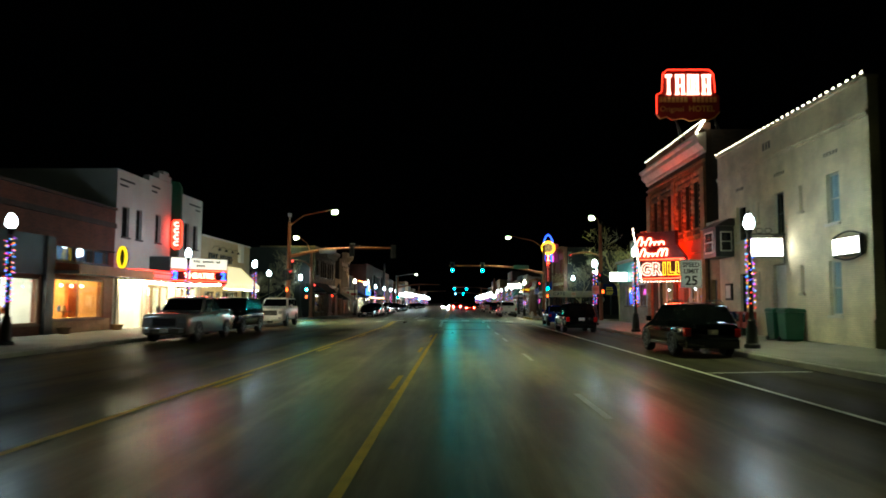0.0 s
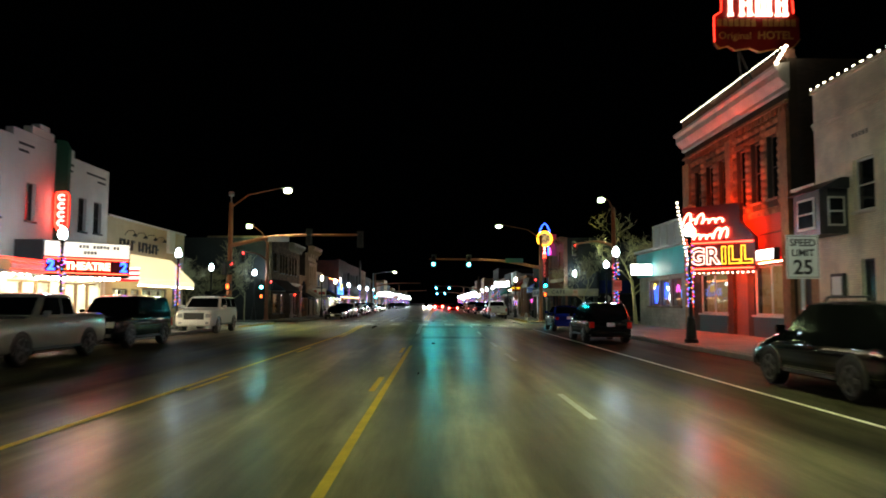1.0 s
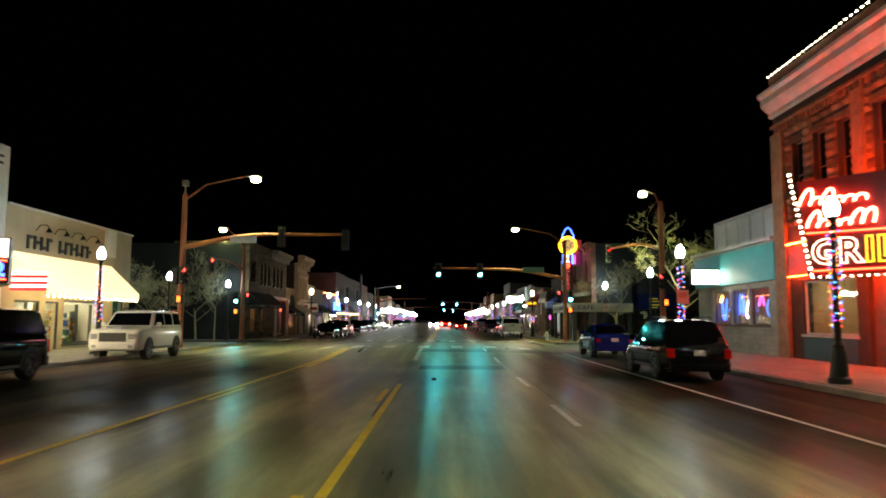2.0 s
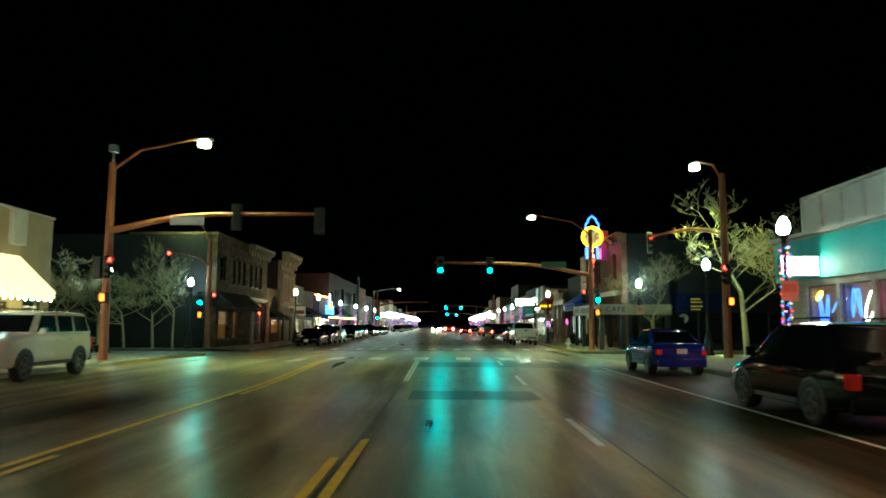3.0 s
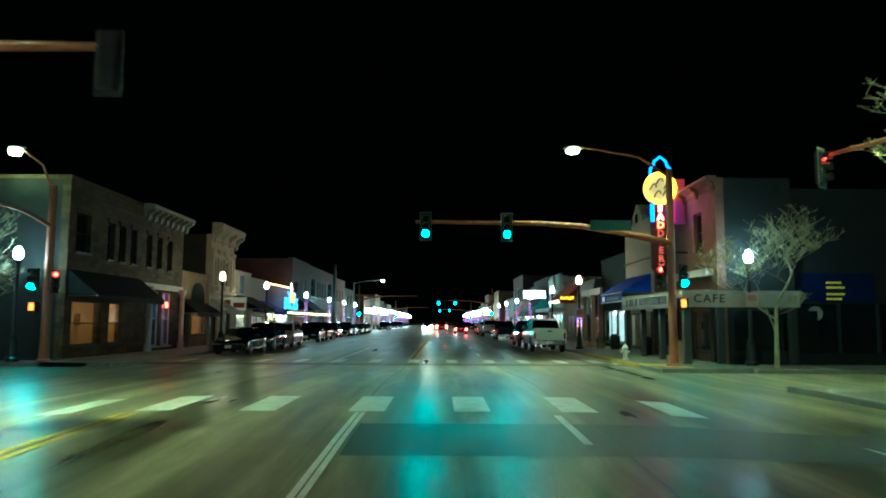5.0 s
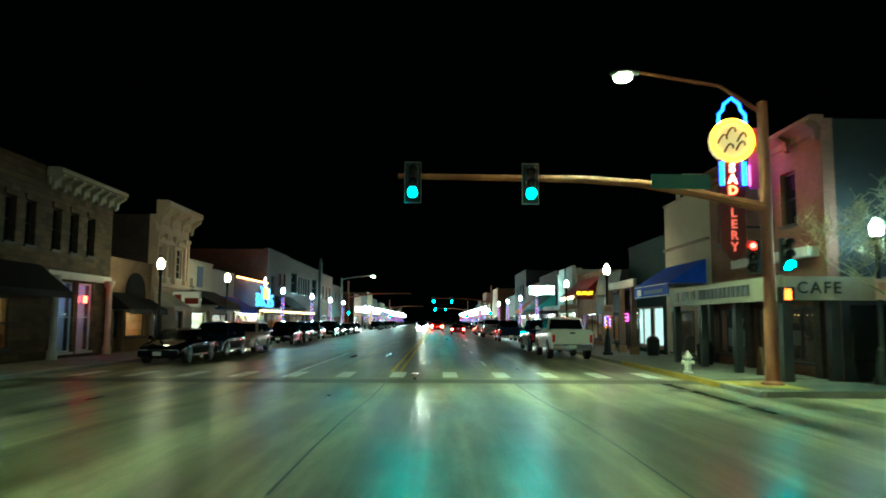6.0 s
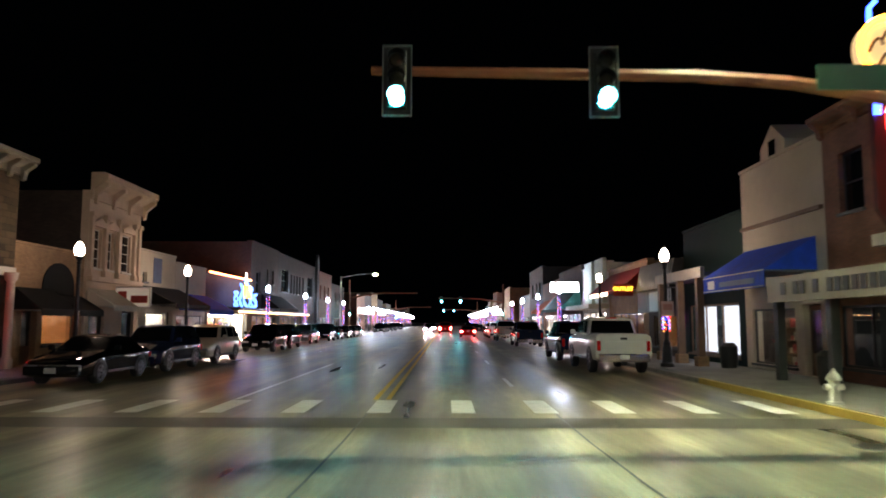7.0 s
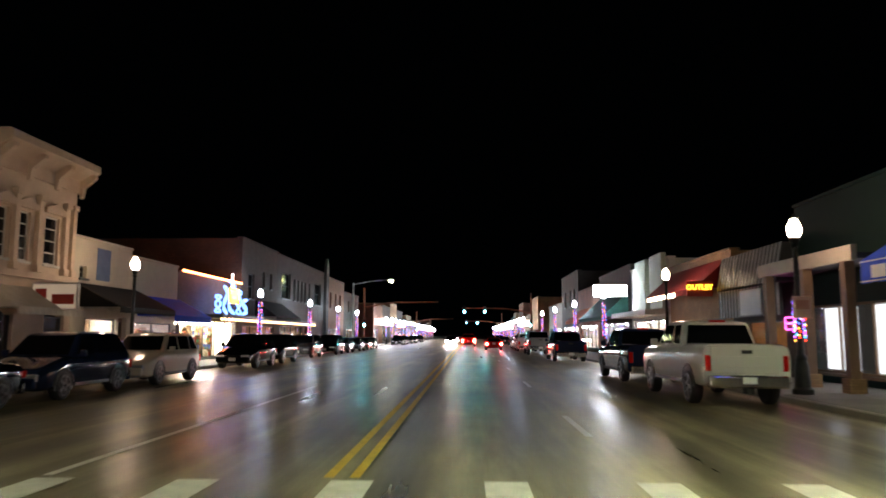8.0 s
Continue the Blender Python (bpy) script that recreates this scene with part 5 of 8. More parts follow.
SOFFIT = glow("soffit_bulb", (1.0, 0.88, 0.62), 72)
for i in range(5):
    for j in range(6):
        p_ = qa + qd * (0.3 + 0.62 * j) - qn * (0.25 + 0.5 * i)
        if p_.x > -18:
            bm = bmesh.new()
            ball(bm, (p_.x, p_.y, 2.8), 0.07)
            part("soffit_bulb", bm, SOFFIT, marq)
wingc = thing("entrance_canopy", "flat entrance canopy with red neon stripes", "canopy", (-17.4, 37.5, 2.9))
bm = bmesh.new()
prism(bm, [(-18.19, 35.3), (-17.2, 35.3), (-16.85, 39.2), (-18.19, 39.2)], lambda x, y: (x, y, 2.9), lambda x, y: (x, y, 3.5))
part("body", bm, TRIM_WHITE, wingc)
bm = bmesh.new()
for z in (3.02, 3.3, 3.46):
    tube(bm, [(-18.15, 35.22, z), (-17.2, 35.22, z), (-17.05, 36.9, z + 0.03), (-16.8, 39.15, z)], 0.035)
part("neon_stripe", bm, NEON_SOFT, wingc)
for i in range(3):
    for j in range(7):
        bm = bmesh.new()
        ball(bm, (-18.0 + 0.35 * i, 35.5 + 0.55 * j, 2.85), 0.055)
        part("soffit_bulb", bm, SOFFIT, wingc)

# -- the low corner shop with the bright awning --
pw = [(48.6, 50.6, 0.5, 2.5), (51.0, 52.2, 0.2, 2.5), (52.6, 56.6, 0.5, 2.6), (57.6, 59.0, 1.4, 3.0)]
pearl = house("corner_shop", "low tan shop with a bright pale awning", L, -1, 47.72, 59.6, 6.45, TAN_PLASTER, pw, side=TAN_PLASTER)
for w in pw:
    window(pearl, L, -1, *w, pane=GLASS, frame_mat=TRIM_DARK, bars=(1, 1), recess=0.06, fw=0.09)
room(pearl, L, -1, 48.6, 56.6, 0.5, 2.5, 2.2, PALE_WALL, glow("pale_shop_light", (1.0, 0.88, 0.6), 26), 2)
for u in (48.9, 52.9, 54.9):
    shop_shelf(L, -1, u, u + 1.5, 1.3, 0.3, 4)
room(pearl, L, -1, 57.6, 59.0, 1.4, 3.0, 1.6, GREEN_PAINT, glow("green_shop_light", (0.5, 0.9, 0.7), 3), 1)
for u in (49.6, 53.9, 55.3):
    solid("mullion", TRIM_DARK, pearl, (L - 0.12, L - 0.01, u - 0.05, u + 0.05, 0.6, 2.42))
solid("corner_pier", STUCCO, pearl, (L + 0.003, L + 0.2, 56.3, 57.3, 5.0, 6.5))
solid("coping", TRIM_WHITE, pearl, (L - 0.36, L + 0.1, 47.72, 59.6, 6.453, 6.55))
bm = bmesh.new()
for i in range(11):
    if i != 4:
        u = 49.2 + i * 0.52
        bm = bmesh.new()
        box(bm, L + 0.02, L + 0.1, u, u + 0.12, 4.75, 5.35)
        box(bm, L + 0.02, L + 0.1, u + 0.12, u + 0.36, 5.2 - 0.2 * (i % 3), 5.35 - 0.2 * (i % 3))
        part("raised_bar", bm, TRIM_DARK, pearl)
aw = awning("awning", "pale striped awning with bulb glow put into its canvas", L, -1, 48.2, 57.2, 4.55, 3.05, 1.6, BACKLIT, 0.3, "awnings", glow("awning_bulb", (1.0, 0.88, 0.6), 45))
# the light falling on the stripes is put in as emission
flag_red = glow("glowing_red_stripe", (0.9, 0.02, 0.03), 0.9)
flag_white = glow("glowing_white_stripe", (1.0, 0.95, 0.85), 1.2)
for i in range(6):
    solid("stripe", flag_red if i % 2 == 0 else flag_white, aw, (L + 0.2, L + 1.75, 47.9, 47.93, 2.86 + 0.13 * i, 2.985 + 0.13 * i), label="red stripe with its own added glow" if i % 2 == 0 else "white stripe with its own added glow")
for u in (49.9, 51.4, 52.9, 54.4):
    g_ = thing("gooseneck_lamp", "small gooseneck lamp over the shop sign", "lamp", (L, u, 5.7), "gooseneck lamps")
    bm = bmesh.new()
    tube(bm, [(L, u, 5.6), (L + 0.2, u, 5.85), (L + 0.5, u, 5.85), (L + 0.6, u, 5.7)], 0.02, 5)
    part("arm", bm, IRON, g_)
    bm = bmesh.new()
    turned(bm, [(0.04, 5.7), (0.15, 5.52)], L + 0.6, u, 8)
    part("shade", bm, IRON, g_)

# the first block as a whole stands a little further south than its plan
for ob in list(scene.objects):
    if ob.parent is None and ob.get("kind") != "structure" and ob.type != "CAMERA":
        ob.location.y -= 1.5


def south(ob, by=1.5):
    ob.location.y -= by
    return ob

# ---- second block, west ----
W2 = -15.4
def shop_row(name, label, X, s, u0, u1, h, material, front=None, upper=(), z_shop=(0.55, 2.5), light=None, inside=None, door=None, depth=12.0, side=None, frame=None, dim=1):
    """A shop house: one wide shop window and door below, single windows above."""
    ops = list(upper)
    if front:
        ops.append((front[0], front[1], *z_shop))
    if door:
        ops.append((door[0], door[1], 0.2, 2.4))
    ob = house(name, label, X, s, u0, u1, h, material, ops, depth=depth, side=side or material)
    for w in upper:
        window(ob, X, s, *w, frame_mat=frame or TRIM_DARK, recess=0.16)
    if front:
        window(ob, X, s, front[0], front[1], *z_shop, pane=GLASS if light else DARK_GLASS, frame_mat=frame or TRIM_DARK, bars=(max(1, int((front[1] - front[0]) / 1.8)), 1), recess=0.08)
        if light:
            room(ob, X, s, front[0], front[1], *z_shop, 2.0, inside or PALE_WALL, light, dim)
    if door:
        solid("door", frame or TRIM_BROWN, ob, (X + s * 0.2, X + s * 0.25, door[0] + 0.03, door[1] - 0.03, 0.2, 2.37))
        solid("door_pane", DARK_GLASS, ob, (X + s * 0.19, X + s * 0.197, door[0] + 0.15, door[1] - 0.15, 0.9, 2.2))
    solid("coping", material, ob, (X - s * 0.06, X + s * 0.4, u0, u1, h + 0.003, h + 0.1))
    return ob


def bracket_cornice(parent, X, s, u0, u1, z, out, h, material, brackets):
    bm = bmesh.new()
    prof = [(0, z), (0.08, z + 0.03), (0.1, z + h * 0.4), (out * 0.7, z + h * 0.62), (out, z + h * 0.72), (out, z + h * 0.95), (out * 0.8, z + h), (0, z + h)]
    prism(bm, prof, lambda d, zz: (X - s * (d + 0.002), u0, zz), lambda d, zz: (X - s * (d + 0.002), u1, zz))
    part("cornice", bm, material, parent)
    for i in range(brackets):
        u = u0 + 0.25 + (u1 - u0 - 0.5) * i / (brackets - 1)
        bm = bmesh.new()
        prism(bm, [(0.0, z - 0.2), (0.1, z - 0.15), (0.16, z + h * 0.2), (out * 0.8, z + h * 0.5), (out * 0.8, z + h * 0.62), (0, z + h * 0.62)], lambda d, zz: (X - s * (d + 0.11), u - 0.11, zz), lambda d, zz: (X - s * (d + 0.11), u + 0.11, zz))
        part("bracket", bm, material, parent)


DIM_WARM = glow("dim_warm_light", (1.0, 0.6, 0.3), 7)
DIM_BLUE = glow("dim_blue_light", (0.25, 0.35, 1.0), 5)
up = [(73.6, 74.9, 4.7, 6.35)] + [(u, u + 0.7, 4.6, 6.3) for u in (76.5, 77.7, 79.0, 80.9, 82.3, 83.8)]
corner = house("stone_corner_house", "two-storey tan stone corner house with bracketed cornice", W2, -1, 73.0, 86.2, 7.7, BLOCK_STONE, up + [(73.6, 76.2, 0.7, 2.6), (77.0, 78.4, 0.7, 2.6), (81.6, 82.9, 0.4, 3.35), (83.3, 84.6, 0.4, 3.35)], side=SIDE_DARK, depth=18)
for w in up:
    window(corner, W2, -1, *w, frame_mat=TRIM_DARK, recess=0.2, head=BLOCK_STONE)
for a, b, z0, z1, lt in ((73.6, 76.2, 0.7, 2.6, DIM_WARM), (77.0, 78.4, 0.7, 2.6, DIM_WARM), (81.6, 82.9, 0.4, 3.35, DIM_BLUE), (83.3, 84.6, 0.4, 3.35, DIM_BLUE)):
    window(corner, W2, -1, a, b, z0, z1, pane=GLASS, frame_mat=TRIM_DARK if z0 > 0.5 else TRIM_WHITE, bars=(1, 2), recess=0.08)
    room(corner, W2, -1, a, b, z0, z1, 1.6, PALE_WALL if lt is DIM_BLUE else WARM_WALL, lt, 1)
for u, z, w_, h_, c1, c2 in ((74.3, 1.3, 0.7, 0.6, (0.7, 0.3, 0.03), (0.1, 0.25, 0.5)), (75.5, 1.55, 0.5, 0.5, (0.5, 0.06, 0.03), (0.7, 0.35, 0.1)), (77.7, 1.3, 0.6, 0.75, (0.6, 0.12, 0.04), (0.8, 0.5, 0.2))):
    pr = thing("framed_print", "bright framed print on an easel in the shop window", "picture", (W2 - 0.7, u, 0.4), "framed prints")
    solid("frame", WOOD, pr, (W2 - 0.74, W2 - 0.7, u - w_ / 2, u + w_ / 2, z, z + h_))
    solid("sheet", surface("print_sheet", c1, c2, 0.5, 6, 30), pr, (W2 - 0.698, W2 - 0.69, u - w_ / 2 + 0.06, u + w_ / 2 - 0.06, z + 0.06, z + h_ - 0.06))
    bm = bmesh.new()
    for du, dx in ((-0.2, -0.72), (0.2, -0.72), (0.0, -1.0)):
        tube(bm, [(W2 + dx, u + du, 0.4), (W2 - 0.76, u, z + h_)], 0.018, 5)
    part("easel", bm, WOOD, pr)
bracket_cornice(corner, W2, -1, 80.3, 86.4, 7.15, 0.6, 0.7, FASCIA, 8)
bm = bmesh.new()
box(bm, W2 - 6.0, W2, 73.02, 80.2, 7.703, 7.86)
part("parapet", bm, BLOCK_STONE, corner)
for u in (80.9, 85.6):
    bm = bmesh.new()
    turned(bm, [(0.2, 0.15), (0.2, 0.5), (0.14, 0.6), (0.13, 3.2), (0.2, 3.3), (0.24, 3.55)], W2 + 0.28, u, 12)
    part("column", bm, TRIM_WHITE, corner, "white shop-front column", True)
solid("fascia", TRIM_WHITE, corner, (W2 + 0.003, W2 + 0.14, 80.6, 86.1, 3.45, 3.75))
solid("neon_tag", NEON_RED, corner, (W2 + 0.02, W2 + 0.05, 83.7, 84.0, 2.5, 2.8))
awning("awning", "dark awning over the corner shop windows", W2, -1, 73.1, 80.2, 3.9, 2.85, 1.3, BLACK_CLOTH)
low = shop_row("low_brick_shop", "low tan brick shop with an arched blind", W2 - 0.1, -1, 86.22, 91.4, 4.7, TAN_BRICK, (88.4, 90.8), (), (0.9, 2.2), DIM_WARM, WARM_WALL, (87.0, 88.0))
bm = bmesh.new()
prism(bm, [(88.2, 2.9)] + [(89.4 + 1.2 * math.cos(a), 3.2 + 1.0 * math.sin(a)) for a in [math.pi * (1 - i / 10) for i in range(11)]] + [(90.6, 2.9)], lambda u, z: (W2 - 0.095, u, z), lambda u, z: (W2 - 0.06, u, z))
part("arch_panel", bm, BLACK_CLOTH, low)
awning("awning", "dark canvas awning over a narrow door", W2 - 0.1, -1, 86.5, 89.0, 3.1, 2.3, 1.0, BLACK_CLOTH)
awning("awning", "dark canvas awning with faint lettering", W2 - 0.1, -1, 89.3, 91.3, 2.9, 2.3, 1.0, BLACK_CLOTH)
ww = [(91.9, 92.6, 4.2, 5.95), (93.1, 93.8, 4.2, 5.95), (94.7, 95.6, 4.2, 6.0)]
white = house("white_cornice_house", "tall pinkish white front with a heavy bracketed cornice", W2, -1, 91.42, 96.7, 7.6, WARM_STUCCO, ww + [(91.8, 93.2, 0.3, 2.3), (95.0, 96.3, 0.2, 2.4)], side=DARK_BRICK, depth=16)
for w in ww:
    window(white, W2, -1, *w, frame_mat=TRIM_WHITE, recess=0.1, bars=(1, 4))
    bm = bmesh.new()
    um = (w[0] + w[1]) / 2
    prism(bm, [(w[0] - 0.2, w[3] + 0.1), (w[1] + 0.2, w[3] + 0.1), (w[1] + 0.2, w[3] + 0.28), (um, w[3] + 0.5), (w[0] - 0.2, w[3] + 0.28)], lambda u, z: (W2 + 0.003, u, z), lambda u, z: (W2 + 0.16, u, z))
    part("pediment", bm, WARM_STUCCO, white)
for u in (91.55, 92.85, 94.2, 95.9, 96.4):
    bm = bmesh.new()
    box(bm, W2 + 0.003, W2 + 0.16, u - 0.12, u + 0.12, 4.0, 6.6)
    box(bm, W2 + 0.003, W2 + 0.22, u - 0.16, u + 0.16, 3.85, 4.1)
    box(bm, W2 + 0.003, W2 + 0.22, u - 0.16, u + 0.16, 6.45, 6.65)
    part("pilaster", bm, WARM_STUCCO, white)
solid("string_course", WARM_STUCCO, white, (W2 + 0.003, W2 + 0.26, 91.42, 96.7, 3.6, 3.82))
bracket_cornice(white, W2, -1, 91.42, 97.0, 7.2, 0.75, 1.2, WARM_STUCCO, 4)
for a, b in ((91.8, 93.2), (95.0, 96.3)):
    window(white, W2, -1, a, b, 0.3, 2.3, pane=DARK_GLASS, frame_mat=TRIM_DARK, bars=(1, 1))
awning("awning", "pale canvas awning below the sign", W2, -1, 91.6, 95.6, 3.3, 2.55, 1.2, TAN_CLOTH)
ps = sign_box("projecting_sign", "white projecting sign with red lettering bars", -15.3, -13.65, 94.0, 94.2, 2.5, 3.45, face="y", lit=glow("dim_sign_face", (1.0, 0.82, 0.62), 0.05), case=TRIM_WHITE)
for b in ((-14.55, -13.75, 93.975, 93.985, 2.7, 3.05), (-15.15, -14.75, 93.975, 93.985, 2.85, 3.25)):
    solid("red_bar", RED_PAINT, ps, b)
cream = shop_row("cream_shop", "low cream shop with a small window", W2, -1, 96.72, 101.6, 5.5, CREAM, (97.8, 100.4), [(97.2, 97.75, 3.9, 4.4)], (0.4, 2.3), WHITE_LIGHT, PALE_WALL, (100.6, 101.4))
solid("painted_sign", surface("faded_blue_sign", (0.07, 0.11, 0.22), (0.12, 0.17, 0.3), 0.7), cream, (W2 + 0.003, W2 + 0.03, 98.5, 99.6, 3.9, 5.25), label="faded blue wall sign")
awning("awning", "black canvas awning over the cream shop", W2, -1, 96.9, 102.2, 3.7, 2.75, 1.9, BLACK_CLOTH)
cream2 = shop_row("cream_shop", "low cream shop beside the lit gift store", W2, -1, 101.62, 106.9, 5.2, CREAM, (102.0, 106.4), (), (0.4, 2.2), glow("mixed_shop_light", (0.8, 0.75, 1.0), 18), PALE_WALL)
awning("awning", "deep blue canvas awning with warm bulbs", W2, -1, 102.4, 107.2, 3.5, 2.55, 1.8, surface("deep_blue_canvas", (0.004, 0.05, 0.6), (0.008, 0.08, 0.8), 0.8, 2.0, 60, spec=0.2), 0.28, "awnings", BULB_WARM)
gift = shop_row("gift_store", "bright lit gift store with neon roofline", W2, -1, 106.92, 117.6, 5.0, DARK_BRICK, (107.4, 116.8), (), (0.3, 2.5), glow("bright_store_light", (1.0, 0.92, 0.7), 130), PALE_WALL, dim=4)
bm = bmesh.new()
tube(bm, [(W2 + 0.1, 107.4, 5.12), (W2 + 0.1, 117.4, 5.12)], 0.06)
part("neon_line", bm, glow("orange_neon", (1.0, 0.22, 0.06), 8), gift)
soff = thing("lit_canopy", "long canopy with rows of warm bulbs", "canopy", (W2 + 0.8, 122, 2.6))
solid("canopy", TRIM_DARK, soff, (W2 + 0.005, W2 + 1.3, 110.5, 136.0, 2.62, 2.85))
bulb_row("", "", (W2 + 1.2, 110.6, 2.55), (W2 + 1.2, 135.8, 2.55), 0.62, 0.07, glow("amber_bulb", (1.0, 0.55, 0.2), 5), soff)
nf = thing("neon_figure", "blue and yellow neon shapes on the gift store", "sign", (W2 + 0.6, 113.2, 2.9))
bm = bmesh.new()
for k, (u0, w_, h_) in enumerate(((110.2, 1.0, 1.0), (111.6, 0.7, 1.6), (112.5, 1.2, 2.0), (114.0, 1.0, 1.5), (115.2, 1.0, 1.0))):
    tube(bm, [(W2 + 0.9, u0 + w_ * (0.5 + 0.5 * math.sin(3 * a + k)), 2.95 + h_ * (0.5 - 0.5 * math.cos(a))) for a in [2 * math.pi * i / 18 for i in range(19)]], 0.055, 6)
part("blue_tubes", bm, NEON_CYAN, nf)
bm = bmesh.new()
box(bm, W2 + 1.0, W2 + 1.1, 112.2, 113.9, 3.55, 4.5)
part("yellow_panel", bm, glow("yellow_panel", (1.0, 0.62, 0.03), 0.6), nf)
bm = bmesh.new()
tube(bm, [(W2 + 0.9, 113.1, 4.6), (W2 + 0.9, 113.1, 5.4)], 0.06)
part("white_tube", bm, SIGN_LIT, nf)
tall = shop_row("dark_tall_house", "tall dark stucco house front", W2, -1, 117.62, 126.9, 8.3, DARK_BRICK, (118.2, 126.2), [(119.2, 120.6, 4.2, 6.0), (122.6, 123.3, 5.2, 6.4), (124.6, 125.3, 5.2, 6.4)], (0.4, 2.3), DIM_WARM, WARM_WALL)
awning("awning", "dark canvas awning over the shop", W2, -1, 121.0, 128.5, 4.2, 3.0, 1.6, BLACK_CLOTH)
uw = [(128.2, 131.2, 4.7, 6.9), (132.2, 133.0, 4.7, 6.6), (133.6, 134.4, 4.7, 6.6), (135.0, 135.8, 4.7, 6.6), (136.4, 137.2, 4.7, 6.6), (138.2, 139.0, 4.7, 6.6), (141.0, 144.0, 4.7, 6.9)]
# pale brick darkened so its colour carries the weak light on this front
DIM_BRICK = brickwork("dimmed_brick", (0.05, 0.047, 0.044), (0.072, 0.067, 0.063), (0.045, 0.042, 0.04))
pale = shop_row("pale_brick_house", "long pale brick house, dimmed in colour, with grouped upper windows", W2, -1, 126.92, 146.0, 8.2, DIM_BRICK, (128.0, 136.0), uw, (0.4, 2.4), DIM_WARM, WARM_WALL, (137, 138.2))
bm = bmesh.new()
prism(bm, [(145.6, 0.2), (146.9, 0.2), (146.9, 9.0), (146.25, 9.9), (145.6, 9.0)], lambda u, z: (W2 + 0.003, u, z), lambda u, z: (W2 + 0.3, u, z))
part("gable_pier", bm, DIM_BRICK, pale)
shop_row("brick_house", "plain brick house down the street", W2, -1, 147.0, 158.0, 8.0, RED_BRICK, (148, 156), [(149, 150, 4.7, 6.4), (152, 153, 4.7, 6.4), (155, 156, 4.7, 6.4)], (0.4, 2.4), WHITE_LIGHT)
shop_row("brick_house", "plain dark brick house at the far corner", W2, -1, 158.02, 170.0, 7.0, DARK_BRICK, (160, 168), [(161, 162, 4.6, 6.0), (165, 166, 4.6, 6.0)], (0.4, 2.4), DIM_WARM)

# ---- second block, east ----
E2 = 11.4
sal_up = [(79.3, 80.5, 4.9, 6.6), (74.2, 75.2, 4.9, 6.6)]
sal_front = [(73.2, 75.6, 0.6, 2.3), (76.2, 77.4, 0.2, 2.3), (78.0, 80.8, 0.6, 2.3)]
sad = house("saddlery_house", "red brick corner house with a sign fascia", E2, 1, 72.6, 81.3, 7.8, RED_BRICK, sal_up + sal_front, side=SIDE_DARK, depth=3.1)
for w in sal_up:
    window(sad, E2, 1, *w, frame_mat=TRIM_DARK, recess=0.16)
for w in sal_front:
    window(sad, E2, 1, *w, pane=GLASS, frame_mat=TRIM_DARK, bars=(2, 1), recess=0.08)
    room(sad, E2, 1, *w, 1.8, DARK_BRICK, glow("dim_store_light", (0.9, 0.9, 0.75), 3), 1)
for u in (73.0, 75.9, 77.7, 81.0):
    solid("pier", DARK_BRICK, sad, (E2 - 0.16, E2 - 0.003, u - 0.2, u + 0.2, 0.2, 2.5))
bracket_cornice(sad, E2, 1, 72.4, 81.3, 7.35, 0.45, 0.5, RED_BRICK, 6)
fas = thing("sign_fascia", "long white sign fascia around the corner shop", "sign", (9.8, 77, 2.4))
solid("west_board", FASCIA, fas, (9.72, 9.84, 72.0, 81.6, 2.42, 3.12))
solid("south_board", FASCIA, fas, (9.845, 14.4, 71.94, 72.06, 2.42, 3.08))
solid("canopy", TRIM_DARK, fas, (9.845, E2 - 0.003, 72.065, 81.6, 2.5, 2.62))
u = 74.0
while u < 80.5:
    solid("dark_bar", TRIM_DARK, fas, (9.69, 9.718, u, u + 0.26, 2.6, 2.95))
    u += rng.choice((0.36, 0.36, 0.36, 0.7))
lettering("word", "CAFE", 0.46, TRIM_DARK, fas, facing(10.78, 71.93, 2.75, 0), 0.01, "dark painted word", 1.25, 0.008)
solid("soffit_white", TRIM_WHITE, sad, (E2 - 0.35, E2 - 0.003, 73.0, 78.5, 3.75, 4.05))
for x in (9.95, 11.3, 14.2):
    solid("post", TRIM_DARK, fas, (x - 0.14, x + 0.14, 72.1, 72.38, 0.15, 2.42))
for u in (75.5, 78.5, 81.4):
    solid("post", TRIM_DARK, fas, (9.85, 10.08, u - 0.12, u + 0.12, 0.15, 2.49))
solid("south_window", DARK_GLASS, sad, (12.0, 15.4, 72.57, 72.595, 0.7, 2.3))
bluehouse = thing("dark_blue_shop", "dark blue shop front along the side street", "building", (20, 73.5, 0))
solid("wall", SIDE_DARK, bluehouse, (14.55, 40, 72.9, 80, -0.2, 7.4))
solid("fascia", surface("night_blue_boards", (0.002, 0.008, 0.05), (0.004, 0.014, 0.08), 0.7, 1.5, 30, spec=0.2), bluehouse, (14.7, 17.9, 72.85, 72.897, 2.7, 3.85), label="dark blue painted fascia")
solid("shop_window", DARK_GLASS, bluehouse, (14.8, 29, 72.85, 72.897, 0.6, 2.6))
for x in (16.4, 18.0, 21.0, 25.0):
    solid("window_post", TRIM_DARK, bluehouse, (x - 0.06, x + 0.06, 72.8, 72.848, 0.6, 2.6))
LIT_GOLD = glow("lit_yellow_letters", (1.0, 0.75, 0.08), 0.05)
for za, n in ((3.42, 5), (3.22, 6), (2.95, 6), (2.75, 5)):
    for k in range(n):
        solid("yellow_bar", LIT_GOLD, bluehouse, (15.95 + 0.13 * k, 16.04 + 0.13 * k, 72.83, 72.845, za, za + 0.09))
bm = bmesh.new()
